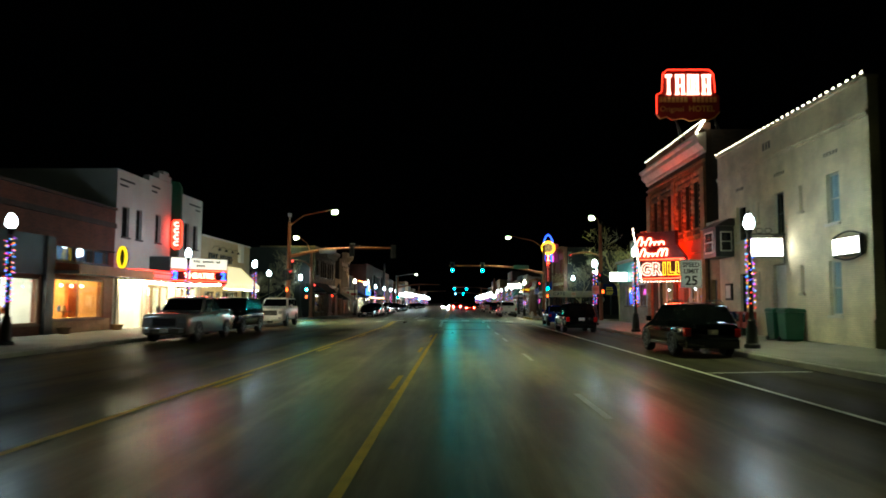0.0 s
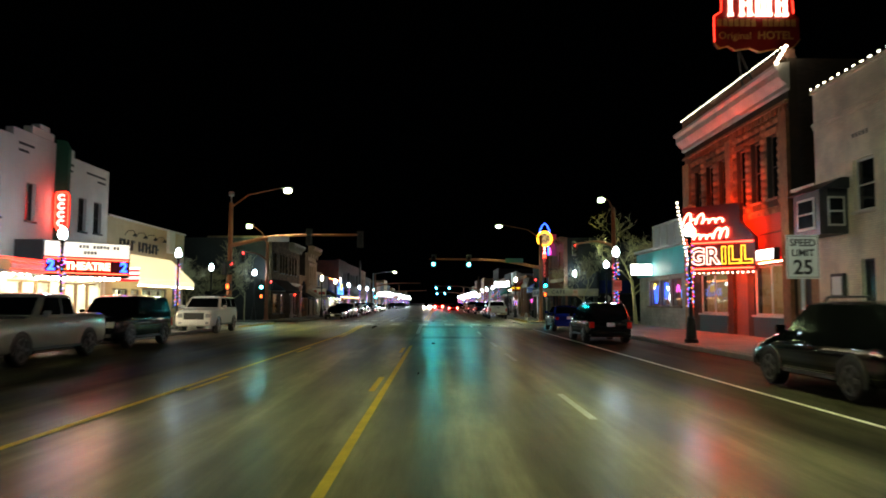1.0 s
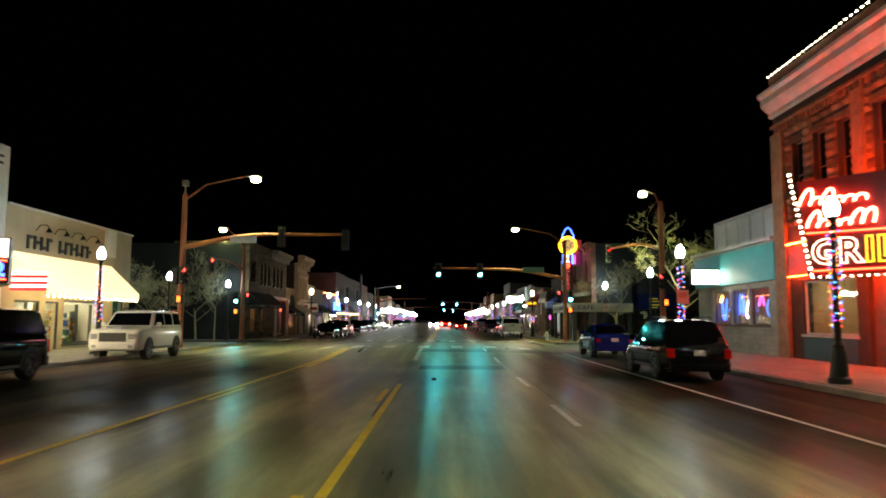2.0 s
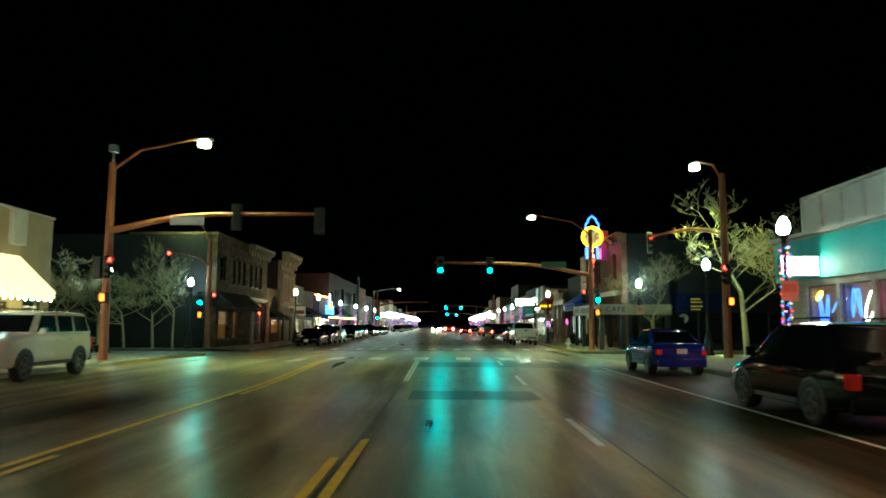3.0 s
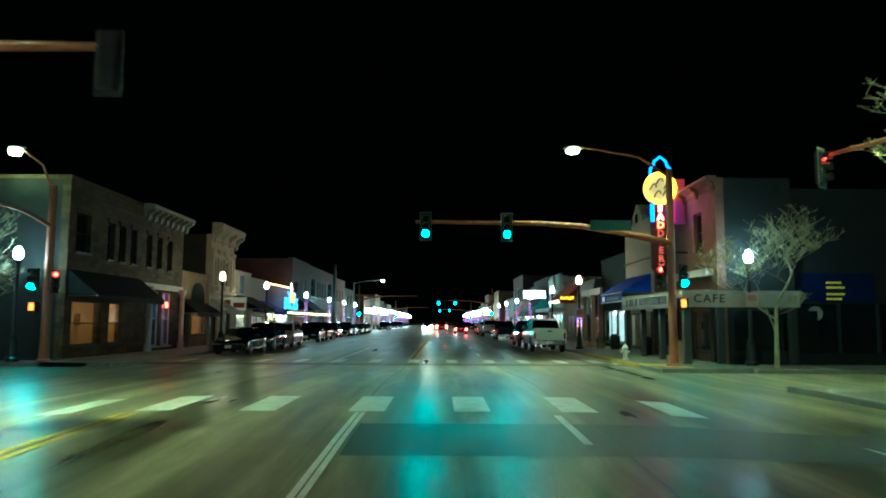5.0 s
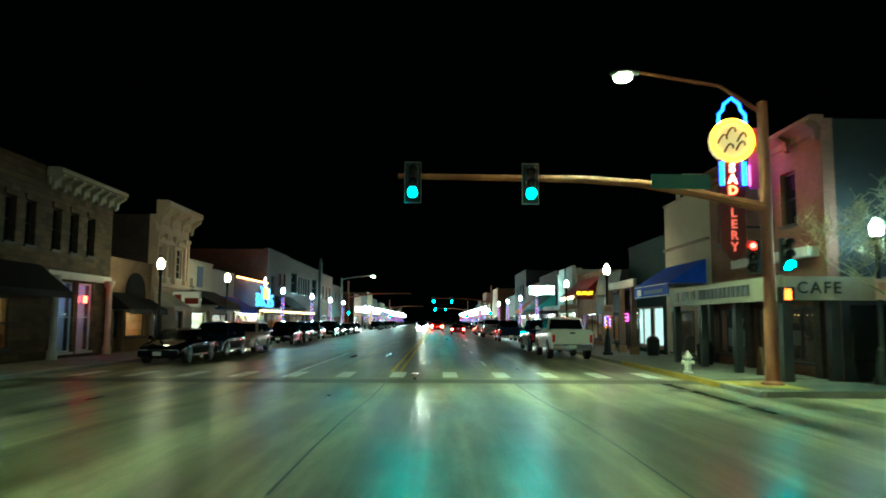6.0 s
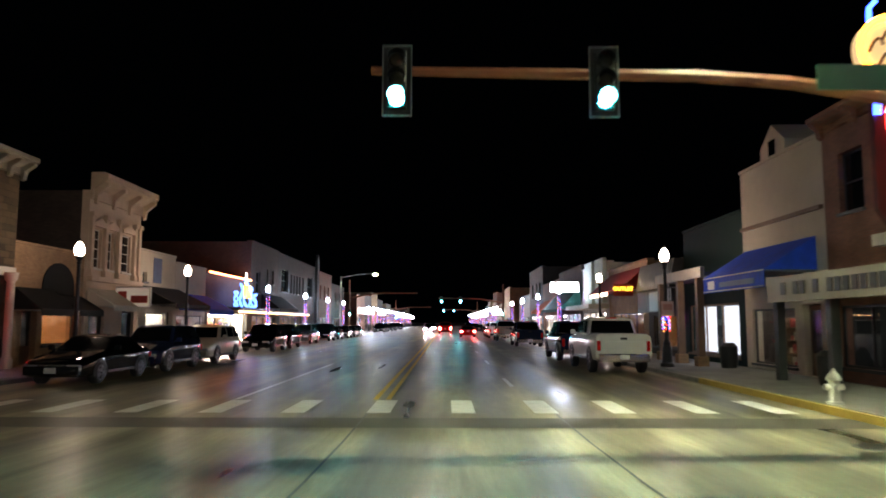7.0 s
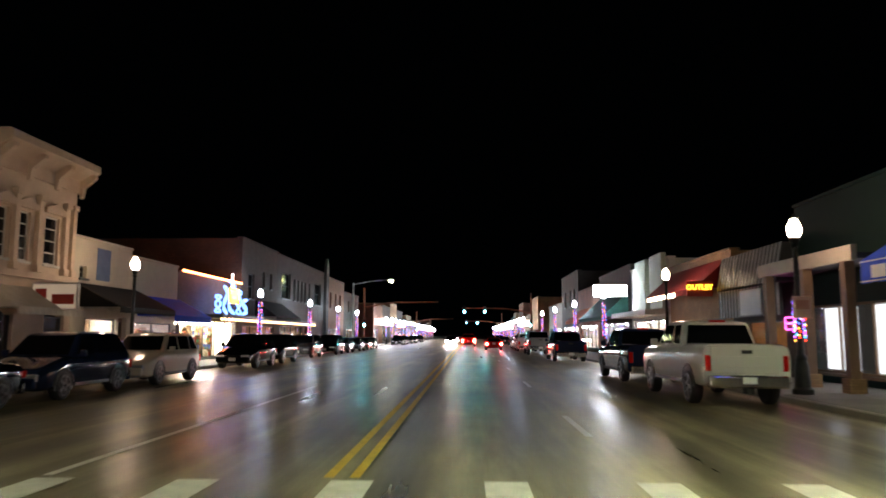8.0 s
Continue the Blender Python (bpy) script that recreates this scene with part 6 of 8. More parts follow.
turned(bm, [(0.2, 0.0), (0.3, 0.0), (0.3, 0.02), (0.2, 0.02)], 0, 0, 20)
bmesh.ops.transform(bm, matrix=pose(15.45, 72.84, 2.2, 90), verts=bm.verts)
part("round_emblem", bm, FASCIA, bluehouse)
# the tall projecting neon sign
tallsign = thing("saddlery_sign", "tall projecting neon sign with a glowing disc", "sign", (10.15, 76.0, 3.8))
bm = bmesh.new()
prism(bm, [(-0.42, 4.3), (-0.2, 3.95), (0.0, 3.85), (0.2, 3.95), (0.42, 4.3), (0.42, 7.3), (-0.42, 7.3)], lambda x, z: (10.13 + x, 75.92, z), lambda x, z: (10.13 + x, 76.08, z))
part("panel", bm, SIGN_RED, tallsign)
bm = bmesh.new()
prism(bm, [(0.72 * math.cos(a), 0.72 * math.sin(a)) for a in [2 * math.pi * i / 28 for i in range(28)]], lambda x, z: (10.15 + x, 75.86, 7.94 + z), lambda x, z: (10.15 + x, 76.14, 7.94 + z))
part("disc", bm, glow("glowing_disc", (1.0, 0.7, 0.32), 0.2), tallsign)
bm = bmesh.new()
for r_ in (0.72, 0.64):
    tube(bm, [(10.15 + r_ * math.cos(a), 75.82, 7.94 + r_ * math.sin(a)) for a in [2 * math.pi * i / 28 for i in range(29)]], 0.045, 6)
part("disc_neon", bm, glow("amber_neon", (1.0, 0.42, 0.02), 3), tallsign)
bm = bmesh.new()
for k in range(5):
    a = 0.4 + k * 1.3
    tube(bm, [(10.15 + 0.35 * math.cos(a) + 0.16 * math.cos(b), 75.82, 7.94 + 0.3 * math.sin(a) + 0.16 * math.sin(b * 1.5)) for b in [0.6 * i for i in range(9)]], 0.035, 5)
part("disc_figure", bm, TRIM_BROWN, tallsign, "brown painted figure shapes")
bm = bmesh.new()
tube(bm, [(9.7, 75.86, 8.55), (9.72, 75.86, 8.85), (9.86, 75.86, 9.0), (9.9, 75.86, 9.2), (10.17, 75.86, 9.42), (10.44, 75.86, 9.2), (10.48, 75.86, 9.0), (10.62, 75.86, 8.85), (10.64, 75.86, 8.55)], 0.055, 6)
part("crown_neon", bm, NEON_BLUE, tallsign, "blue neon outline over the disc")
for x in (9.72, 9.8, 10.48, 10.56):
    bm = bmesh.new()
    tube(bm, [(x, 75.84, 7.2), (x, 75.84, 6.4)], 0.045, 6)
    part("side_tube", bm, NEON_BLUE, tallsign, "upright blue neon tube")
NEON_DULL = glow("dull_red_neon", (1.0, 0.12, 0.1), 0.22)
for i, ch in enumerate("SADDLERY"):
    lettering("letter", ch, 0.42, NEON_WHITE if i < 2 else NEON_RED if i == 2 else NEON_DULL, tallsign, facing(10.14, 75.9, 7.0 - 0.385 * i, 0), 0.015, "", 1, 0.012)
bm = bmesh.new()
tube(bm, [(10.5, 76, 7.5), (11.5, 76, 7.5)], 0.04)
tube(bm, [(10.5, 76, 5.0), (11.5, 76, 5.0)], 0.04)
part("bracket", bm, IRON, tallsign)
solid("pink_panel", surface("pink_panel", (0.5, 0.06, 0.3), (0.6, 0.1, 0.4), 0.4), tallsign, (10.75, 11.3, 75.94, 76.04, 6.3, 8.4), label="magenta side panel")
bm = bmesh.new()
tube(bm, [(10.72, 75.9, 6.4), (10.72, 75.9, 7.1)], 0.03)
part("magenta_tube", bm, NEON_PINK, tallsign)

gab = shop_row("gabled_shop", "cream stucco shop with a small gable dormer", E2, 1, 81.32, 87.2, 7.4, CREAM, (83.4, 86.6), (), (0.4, 2.3), glow("soft_store_light", (1.0, 0.9, 0.72), 9), DARK_BRICK, (81.8, 82.9))
bm = bmesh.new()
prism(bm, [(83.6, 7.4), (85.4, 7.4), (85.4, 7.9), (84.5, 8.6), (83.6, 7.9)], lambda u, z: (E2, u, z + 0.003), lambda u, z: (E2 + 1.2, u, z + 0.003))
part("dormer", bm, CREAM, gab)
solid("dormer_window", DARK_GLASS, gab, (E2 - 0.02, E2 - 0.003, 84.25, 84.75, 7.45, 8.05))
solid("ledge", TRIM_BROWN, gab, (E2 - 0.12, E2 - 0.003, 81.4, 87.15, 5.2, 5.32))
awb = awning("awning", "bright blue canvas awning with a white emblem", E2, 1, 81.9, 87.0, 4.45, 3.45, 1.6, BLUE_CLOTH, 0.55)
solid("emblem", SIGN_WHITE, awb, (E2 - 1.63, E2 - 1.612, 85.9, 86.5, 3.0, 3.3))
solid("pale_bar", surface("faded_blue", (0.1, 0.2, 0.5), (0.15, 0.28, 0.6), 0.7), awb, (E2 - 1.63, E2 - 1.612, 82.6, 85.4, 3.05, 3.22))
solid("white_edge", SIGN_WHITE, awb, (E2 - 1.63, E2 - 1.612, 81.92, 86.98, 3.4, 3.43), (E2 - 1.63, E2 - 1.612, 81.92, 86.98, 2.92, 2.95))
green = shop_row("green_shop", "dark green shop with wooden posts and lit windows", E2, 1, 87.22, 93.9, 6.0, NIGHT_GREEN, (87.8, 93.4), (), (0.5, 2.6), glow("white_blind_light", (0.95, 0.97, 1.0), 10), PALE_WALL, frame=WOOD, side=SIDE_DARK)
# blinds emit by themselves, in place of room light coming through
for a_, b_ in ((88.2, 89.9), (90.7, 92.6)):
    solid("blind", glow("glowing_blind", (0.9, 0.95, 1.0), 0.45), green, (E2 + 0.2, E2 + 0.23, a_, b_, 0.6, 2.5), label="white blind with the room's light put in as glow")
solid("sign_beam", FASCIA, green, (9.9, 10.05, 87.6, 93.5, 3.55, 3.95))
solid("porch_roof", TRIM_DARK, green, (10.055, E2 - 0.003, 87.6, 93.5, 3.6, 3.75))
for u in (88.0, 90.3, 92.9):
    solid("post", TRIM_BROWN, green, (9.86, 10.12, u - 0.13, u + 0.13, 0.17, 3.55))
    solid("post_base", TAN_BRICK, green, (9.78, 10.2, u - 0.21, u + 0.21, 0.16, 0.55))
metal = shop_row("corrugated_shop", "shop front clad in corrugated steel", E2, 1, 93.92, 100.0, 4.8, DARK_BRICK, (95.0, 99.0), (), (0.6, 2.2), DIM_WARM, WARM_WALL)
# pale ribs over dark backing: the corrugation's light and shade as two colours
for i in range(18):
    u = 94.05 + i * 0.33
    bm = bmesh.new()
    prism(bm, [(E2 - 0.435, 4.87), (E2 - 0.722, 3.5), (E2 - 0.69, 3.5), (E2 - 0.4, 4.87)], lambda x, z: (x, u, z), lambda x, z: (x, u + 0.16, z))
    part("roof_rib", bm, RIB_STEEL, metal)
    solid("wall_rib", RIB_STEEL, metal, (E2 - 0.618, E2 - 0.601, u, u + 0.16, 2.35, 3.45))
bm = bmesh.new()
prism(bm, [(E2 - 0.003, 4.86), (E2 - 0.42, 4.86), (E2 - 0.7, 3.5), (E2 - 0.003, 3.5)], lambda x, z: (x, 94.0, z), lambda x, z: (x, 100.0, z))
part("steel_roof", bm, TRIM_DARK, metal)
solid("steel_wall", TRIM_DARK, metal, (E2 - 0.6, E2 - 0.5, 94.0, 100.0, 2.35, 3.45))
solid("poster", SIGN_WHITE, metal, (E2 - 0.69, E2 - 0.665, 95.4, 97.4, 2.4, 3.35), label="white notice on the steel wall")
bm = bmesh.new()
tube(bm, [(E2 - 0.05, 94.2 + d, 1.85 + z) for d, z in ((0, 0), (0.75, 0), (0.75, 0.42), (0, 0.42), (0, 0))], 0.016)
tube(bm, [(E2 - 0.05, 94.34, 2.06), (E2 - 0.05, 94.82, 2.06)], 0.03)
part("neon_sign", bm, NEON_PINK, metal, "small magenta neon window sign")
redshop = shop_row("outlet_shop", "low shop with a red awning and lit sign strip", E2, 1, 100.02, 109.5, 5.3, TAN_BRICK, (101, 108.5), (), (0.6, 2.4), DIM_WARM, WARM_WALL)
awr = awning("awning", "red canvas awning with a lit sign strip", E2, 1, 100.2, 108.8, 5.0, 3.7, 1.5, RED_CLOTH)
PALE_SIGN = glow("pale_sign_light", (1.0, 0.8, 0.55), 3)
for i in range(13):
    u = 103.2 + 0.4 * i
    solid("lit_bar", PALE_SIGN, awr, (E2 - 1.56, E2 - 1.53, u, u + 0.28, 3.42, 3.62))
solid("yellow_board", RED_PAINT, awr, (E2 - 1.9, E2 - 0.8, 100.1, 100.16, 3.3, 3.95))
lettering("word", "OUTLET", 0.3, glow("yellow_letters", (1.0, 0.7, 0.04), 0.9), awr, facing(E2 - 1.36, 100.08, 3.68, 0), 0.01, "yellow lit word", 1.0, 0.01)
bright = shop_row("bright_store", "white store front lit by its own sign", E2, 1, 109.52, 119.0, 6.0, STUCCO, (110.5, 118.5), (), (0.5, 2.6), WHITE_LIGHT, PALE_WALL, dim=2)
PALE_GREEN = surface("pale_green_stucco", (0.5, 0.62, 0.54), (0.62, 0.74, 0.66), 0.8, 0.8, 35)
for u in (111.4, 115.2):
    solid("pier", PALE_GREEN, bright, (E2 - 0.3, E2 - 0.003, u - 1.35, u + 1.35, 3.2, 6.35), bevel=0.03)
sign_box("store_sign", "big bright white store sign", E2 - 2.75, E2 - 0.4, 118.4, 118.7, 4.25, 5.1, lit=glow("store_sign_light", (0.9, 1.0, 0.95), 9))
solid("store_canopy", TRIM_WHITE, bright, (E2 - 1.4, E2 - 0.003, 109.6, 119.0, 2.8, 3.1))
gs2 = shop_row("green_awning_shop", "shop with a green metal awning", E2, 1, 119.02, 131.0, 6.5, DARK_BRICK, (120, 130), (), (0.5, 2.6), glow("violet_shop_light", (0.8, 0.65, 1.0), 20), PALE_WALL, dim=2)
awning("awning", "green metal awning over the shop front", E2, 1, 120.0, 131.0, 4.7, 3.0, 1.8, GREEN_CLOTH)
sign_box("store_sign", "pale painted store sign board", E2 - 0.3, E2, 124.0, 129.5, 4.9, 5.5, face="-x", lit=SIGN_WHITE)
shop_row("brick_house", "brick house with a tall parapet", E2, 1, 131.02, 143.0, 6.0, RED_BRICK, (132, 142), (), (0.5, 2.6), WHITE_LIGHT, dim=2)
awning("awning", "orange canvas awning over a shop", E2, 1, 133, 141, 4.2, 3.0, 1.6, ORANGE_CLOTH)
shop_row("brick_house", "tall dark brick house down the street", E2, 1, 143.02, 156.0, 8.3, DARK_BRICK, (144, 155), [(145, 146.4, 4.8, 6.6), (148, 149.4, 4.8, 6.6), (152, 153.4, 4.8, 6.6)], (0.5, 2.6), WHITE_LIGHT, dim=2)
shop_row("brick_house", "plain shop at the far corner", E2, 1, 156.02, 170.0, 5.5, PALE_BRICK, (157, 169), (), (0.5, 2.6), WHITE_LIGHT, dim=2)
for u in (107.8, 109.9, 112.0, 114.1):
    shop_shelf(W2, -1, u, u + 1.7, 1.2, 0.15, 5)
shop_shelf(W2, -1, 98.0, 100.2, 1.1, 0.2, 5)
shop_shelf(W2, -1, 102.4, 105.8, 1.1, 0.2, 4)
shop_shelf(E2, 1, 111.0, 114.0, 1.2, 0.3, 5)
shop_shelf(E2, 1, 83.7, 86.2, 1.0, 0.2, 4)
# ---- the street beyond the far junction ----
hrng = random.Random(11)
FAR_LIGHTS = [glow("far_store_light", c, p) for c, p in (((1.0, 0.94, 0.86), 380), ((0.8, 0.9, 1.0), 240), ((1.0, 0.75, 0.45), 120), ((1.0, 0.9, 0.7), 100))]
for X, s in ((W2, -1), (E2, 1)):
    y = 186.0
    while y < 380:
        ln = hrng.uniform(9, 16)
        h = hrng.uniform(4.5, 8.5)
        b = shop_row("far_shop", "far shop front with a bright lit window", X, s, y, y + ln - 0.02, h, hrng.choice((DARK_BRICK, RED_BRICK, TAN_BRICK)), (y + 1, y + ln * hrng.uniform(0.35, 0.8)), (), (0.5, 2.7), hrng.choice(FAR_LIGHTS), PALE_WALL, dim=1)
        if hrng.random() < 0.4:
            sign_box("store_sign", "lit white store sign far down the street", X - s * 1.5, X, y + 3, y + 3.2, 3.4, 4.4, lit=SIGN_LIT)
        y += ln
# backs of the town that close the view at the side streets
for nm, x0, x1, y0, y1, h, lb in (("far_house", 40, 60, 60, 84, 5.0, "dark house far along the side street"), ("far_house", -75, -60, 56, 80, 6.0, "dark house far along the side street")):
    ob = thing(nm, lb, "building", ((x0 + x1) / 2, (y0 + y1) / 2, 0))
    solid("wall", DARK_BRICK, ob, (x0, x1, y0, y1, -0.2, h))
    solid("roof", ROOFING, ob, (x0 - 0.2, x1 + 0.2, y0 - 0.2, y1 + 0.2, h + 0.003, h + 0.2))
    solid("window", DARK_GLASS, ob, ((x0 if x0 > 0 else x1) - 0.02, (x0 if x0 > 0 else x1) + 0.02, y0 + 6, y0 + 8, 1.0, 2.6))

# ---- street lamps with wound fairy lights ----
FAIRY = [glow("fairy_" + n, c, 1.8, False) for n, c in (("red", (1, 0.04, 0.02)), ("blue", (0.05, 0.12, 1)), ("cyan", (0.03, 0.4, 0.9)), ("amber", (1, 0.42, 0.03)), ("violet", (0.45, 0.06, 1)))]


def lamp_post(wound=True, globe=None, top=3.65):
    ob = thing("lamp_post", "black cast-iron lamp post with a glowing globe" + (" and wound coloured lights" if wound else ""), "lamp post", (0, 0, 0), "lamp posts")
    bm = bmesh.new()
    turned(bm, [(0.26, 0), (0.26, 0.12), (0.2, 0.18), (0.17, 0.7), (0.13, 0.85), (0.15, 0.9), (0.1, 1.0)], n=12)
    part("base", bm, IRON, ob, "", True)
    bm = bmesh.new()
    turned(bm, [(0.085, 0.98), (0.07, 2.2), (0.06, 3.72), (0.1, 3.76), (0.06, 3.82), (0.13, 3.95), (0.15, 4.0)], n=10)
    part("post", bm, IRON, ob, "", True)
    bm = bmesh.new()
    turned(bm, [(0.09, 4.0), (0.14, 4.06), (0.168, 4.17), (0.162, 4.28), (0.12, 4.39), (0.06, 4.49), (0.03, 4.52)], n=14)
    part("globe", bm, globe or GLOBE, ob, "glowing white globe", True)
    bm = bmesh.new()
    turned(bm, [(0.07, 4.5), (0.04, 4.56), (0.015, 4.64)], n=8)
    part("finial", bm, IRON, ob)
    if wound:
        r2 = random.Random(3)
        for k, m in enumerate(FAIRY):
            bm = bmesh.new()
            for i in range(k, 90, len(FAIRY)):
                a = i * 0.83 + r2.uniform(-0.6, 0.6)
                z = 1.35 + (top - 1.35) * i / 90 + r2.uniform(-0.05, 0.05)
                r = 0.115 + r2.uniform(0, 0.03)
                ball(bm, (r * math.cos(a), r * math.sin(a), z), 0.026, 1)
            tagged(part("light_string", bm, m, ob), "", "", "", "stuff")
    return ob


wound_lamp = lamp_post(True)
plain_lamp = lamp_post(False)
warm_lamp = lamp_post(False, GLOBE_WARM)
warm_wound_lamp = lamp_post(True, GLOBE_WARM, 2.4)


def ground_at(x, y):
    if x > 8.9 and y < 60:
        return gz(x, y) + th_east(x)
    if x < -12.5:
        return 0.16 + gz(x, y)
    return gz(x, y) + 0.16


spots_wound = [(9.8, 20.2), (9.4, 34.1), (9.5, 45.7), (-15.4, 20.1), (-15.2, 35.9), (-14.6, 47.1), (-13.7, 116.5), (-13.7, 131.5), (9.3, 118.0), (9.5, 132.8), (9.4, 146.5), (-13.7, 145.0), (-13.7, 158.0), (9.4, 160.0)]
spots_plain = [(12.2, 71.5), (12.2, 59.4), (-17.6, 62.5), (-16.6, 71.6), (-34.0, 62.0)]
spots_warm = [(-12.85, 85.8), (-12.9, 96.7), (9.15, 102.0)]
spots_warm_wound = [(8.65, 87.9)]
spots_wound += [(x, y) for y in range(190, 345, 8) for x in (9.3, -13.7)]
for proto, spots in ((wound_lamp, spots_wound), (plain_lamp, spots_plain), (warm_lamp, spots_warm), (warm_wound_lamp, spots_warm_wound)):
    for i, (x, y) in enumerate(spots):
        m = pose(x, y, ground_at(x, y), 0, 0, 37 * i)
        if i == 0:
            proto.matrix_basis = m
        else:
            copy_thing(proto, m)
# parking notices on three of the posts
for x, y, z in ((9.5, 45.5, 2.7), (8.65, 87.7, 2.35), (12.2, 71.3, 2.7)):
    n = thing("notice", "pale parking notice on a lamp post", "sign", (x, y, z), "notices")
    solid("plate", surface("faded_notice", (0.62, 0.4, 0.33), (0.72, 0.48, 0.4), 0.5), n, (x - 0.24, x + 0.24, y - 0.03, y, z - 0.28, z + 0.28), bevel=0.01)
    solid("print", surface("faded_red_print", (0.5, 0.2, 0.15), (0.6, 0.3, 0.22), 0.5), n, (x - 0.17, x + 0.17, y - 0.036, y - 0.032, z - 0.05, z + 0.18))

# speed limit sign
sg = thing("speed_sign", "white speed limit sign on a steel post", "road sign", (10.0, 28.4, gz(10, 28)))
solid("post", GALVANISED, sg, (9.96, 10.04, 28.42, 28.47, 0.1, 3.7))
solid("plate", SIGN_WHITE, sg, (9.54, 10.46, 28.38, 28.41, 2.45, 3.67), bevel=0.008)
bm = bmesh.new()
for a in ((9.57, 10.43, 3.62, 3.635), (9.57, 10.43, 2.485, 2.5), (9.57, 9.585, 2.5, 3.62), (10.415, 10.43, 2.5, 3.62)):
    box(bm, a[0], a[1], 28.372, 28.378, a[2], a[3])
part("border", bm, INK, sg)
lettering("word", "SPEED", 0.27, INK, sg, facing(10.0, 28.372, 3.44, 0), 0.003, "", 1.0, 0.006)
lettering("word", "LIMIT", 0.27, INK, sg, facing(10.0, 28.372, 3.16, 0), 0.003, "", 1.0, 0.006)
lettering("numeral", "25", 0.56, INK, sg, facing(10.0, 28.372, 2.75, 0), 0.003, "", 1.0, 0.012)
south(sg)

# ---- traffic signals ----
def signal_head(parent, x, y, z, lit, yaw=0.0, back=True, low=False, size=0.87):
    """Three lenses in a black housing with visors, its middle at z; yaw 0 faces south. lit: 0 red, 2 green, None."""
    m = pose(x, y, z, 0, 0, yaw) if parent is None else Matrix.Translation(-origin(parent)) @ pose(x, y, z, 0, 0, yaw)
    bm = bmesh.new()
    box(bm, -0.17, 0.17, -0.02, 0.2, -0.52, 0.52, bevel=0.03)
    if back:
        box(bm, -0.26, 0.26, 0.06, 0.075, -0.64, 0.64)
    for i in range(3):
        zc = 0.34 - 0.34 * i
        n = 10
        outer = [(0.15 * math.cos(a), zc + 0.15 * math.sin(a)) for a in [math.pi * (-0.15 + 1.3 * k / n) for k in range(n + 1)]]
        for p, q in zip(outer, outer[1:]):
            v = [bm.verts.new(c) for c in ((p[0], -0.02, p[1]), (q[0], -0.02, q[1]), (q[0], -0.24, q[1]), (p[0], -0.24, p[1]))]
            bm.faces.new(v)
    h = bpy.data.meshes.new("signal_head")
    bm.to_mesh(h)
    bm.free()
    h.materials.append(SIGNAL_BLACK)
    ob = new("signal_head", h)
    ob.parent, ob.matrix_basis = parent, m @ Matrix.Scale(size, 4)
    if back:
        bm = bmesh.new()
        for a, b, c, d in ((-0.26, 0.26, 0.61, 0.64), (-0.26, 0.26, -0.64, -0.61), (-0.26, -0.235, -0.608, 0.608), (0.235, 0.26, -0.608, 0.608)):
            box(bm, a, b, 0.05, 0.057, c, d)
        me = bpy.data.meshes.new("border")
        bm.to_mesh(me)
        bm.free()
        me.materials.append(SIGN_EDGE)
        o = new("border", me)
        o.parent = ob
    for i, c in enumerate((RED_LENS, AMBER_LENS, GREEN_LENS)):
        bm = bmesh.new()
        turned(bm, [(0.13, 0.0), (0.11, 0.03), (0.05, 0.05)], n=16)
        bmesh.ops.transform(bm, matrix=pose(0, -0.022, 0.34 - 0.34 * i, 90), verts=bm.verts)
        me = bpy.data.meshes.new("lens")
        bm.to_mesh(me)
        bm.free()
        me.materials.append((GREEN_POLE if low else c) if lit == i else LENS_OFF)
        o = new("lens", me)
        o.parent = ob
        if lit == i and i != 1 and not low:
            bm = bmesh.new()
            turned(bm, [(0.085, 0.045), (0.06, 0.058), (0.02, 0.06)], n=14)
            bmesh.ops.transform(bm, matrix=pose(0, -0.022, 0.34 - 0.34 * i, 90), verts=bm.verts)
            me = bpy.data.meshes.new("lens_core")
            bm.to_mesh(me)
            bm.free()
            me.materials.append(GREEN_CORE if i == 2 else RED_CORE)
            o = new("lens_core", me)
            o.parent = ob
    return ob


def mast(name, label, x, y, top, arm_to, arm_z, lum_to=None, lum_z=8.9, lens=None, steel=None, base_z=0.15, drop=0.26, rise=1.0, thin=1.0):
    steel = steel or RUST_STEEL
    ob = thing(name, label, "traffic signal", (x, y, base_z), "signal masts")
    bm = bmesh.new()
    turned(bm, [(0.3, base_z), (0.3, base_z + 0.05), (0.2, base_z + 0.1), (0.17, base_z + 0.6), (0.16, 4.5), (0.13, top), (0.02, top + 0.05)], x, y, 12)
    part("pole", bm, steel, ob, "", True)
    bm = bmesh.new()
    ex, ey = arm_to
    tube(bm, [(x + (ex - x) * k, y + (ey - y) * k, arm_z - dz * rise) for k, dz in ((0, 0.75), (0.08, 0.6), (0.2, 0.35), (0.35, 0.12), (0.5, 0.03), (1, 0))], [r * thin for r in (0.15, 0.14, 0.125, 0.11, 0.1, 0.07)], 8)
    part("arm", bm, steel, ob, "", True)
    if lum_to:
        lx, ly = lum_to
        bm = bmesh.new()
        tube(bm, [(x, y, top - 0.3), (x + (lx - x) * 0.3, y + (ly - y) * 0.3, top + (lum_z - top) * 0.55), (x + (lx - x) * 0.9, y + (ly - y) * 0.9, lum_z + 0.06)], [0.06, 0.05, 0.04], 6)
        part("lamp_arm", bm, RUST_STEEL, ob)
        street_light(lx, ly, lum_z, math.degrees(math.atan2(ly - y, lx - x)), ob, lens or COBRA, drop)
    return ob


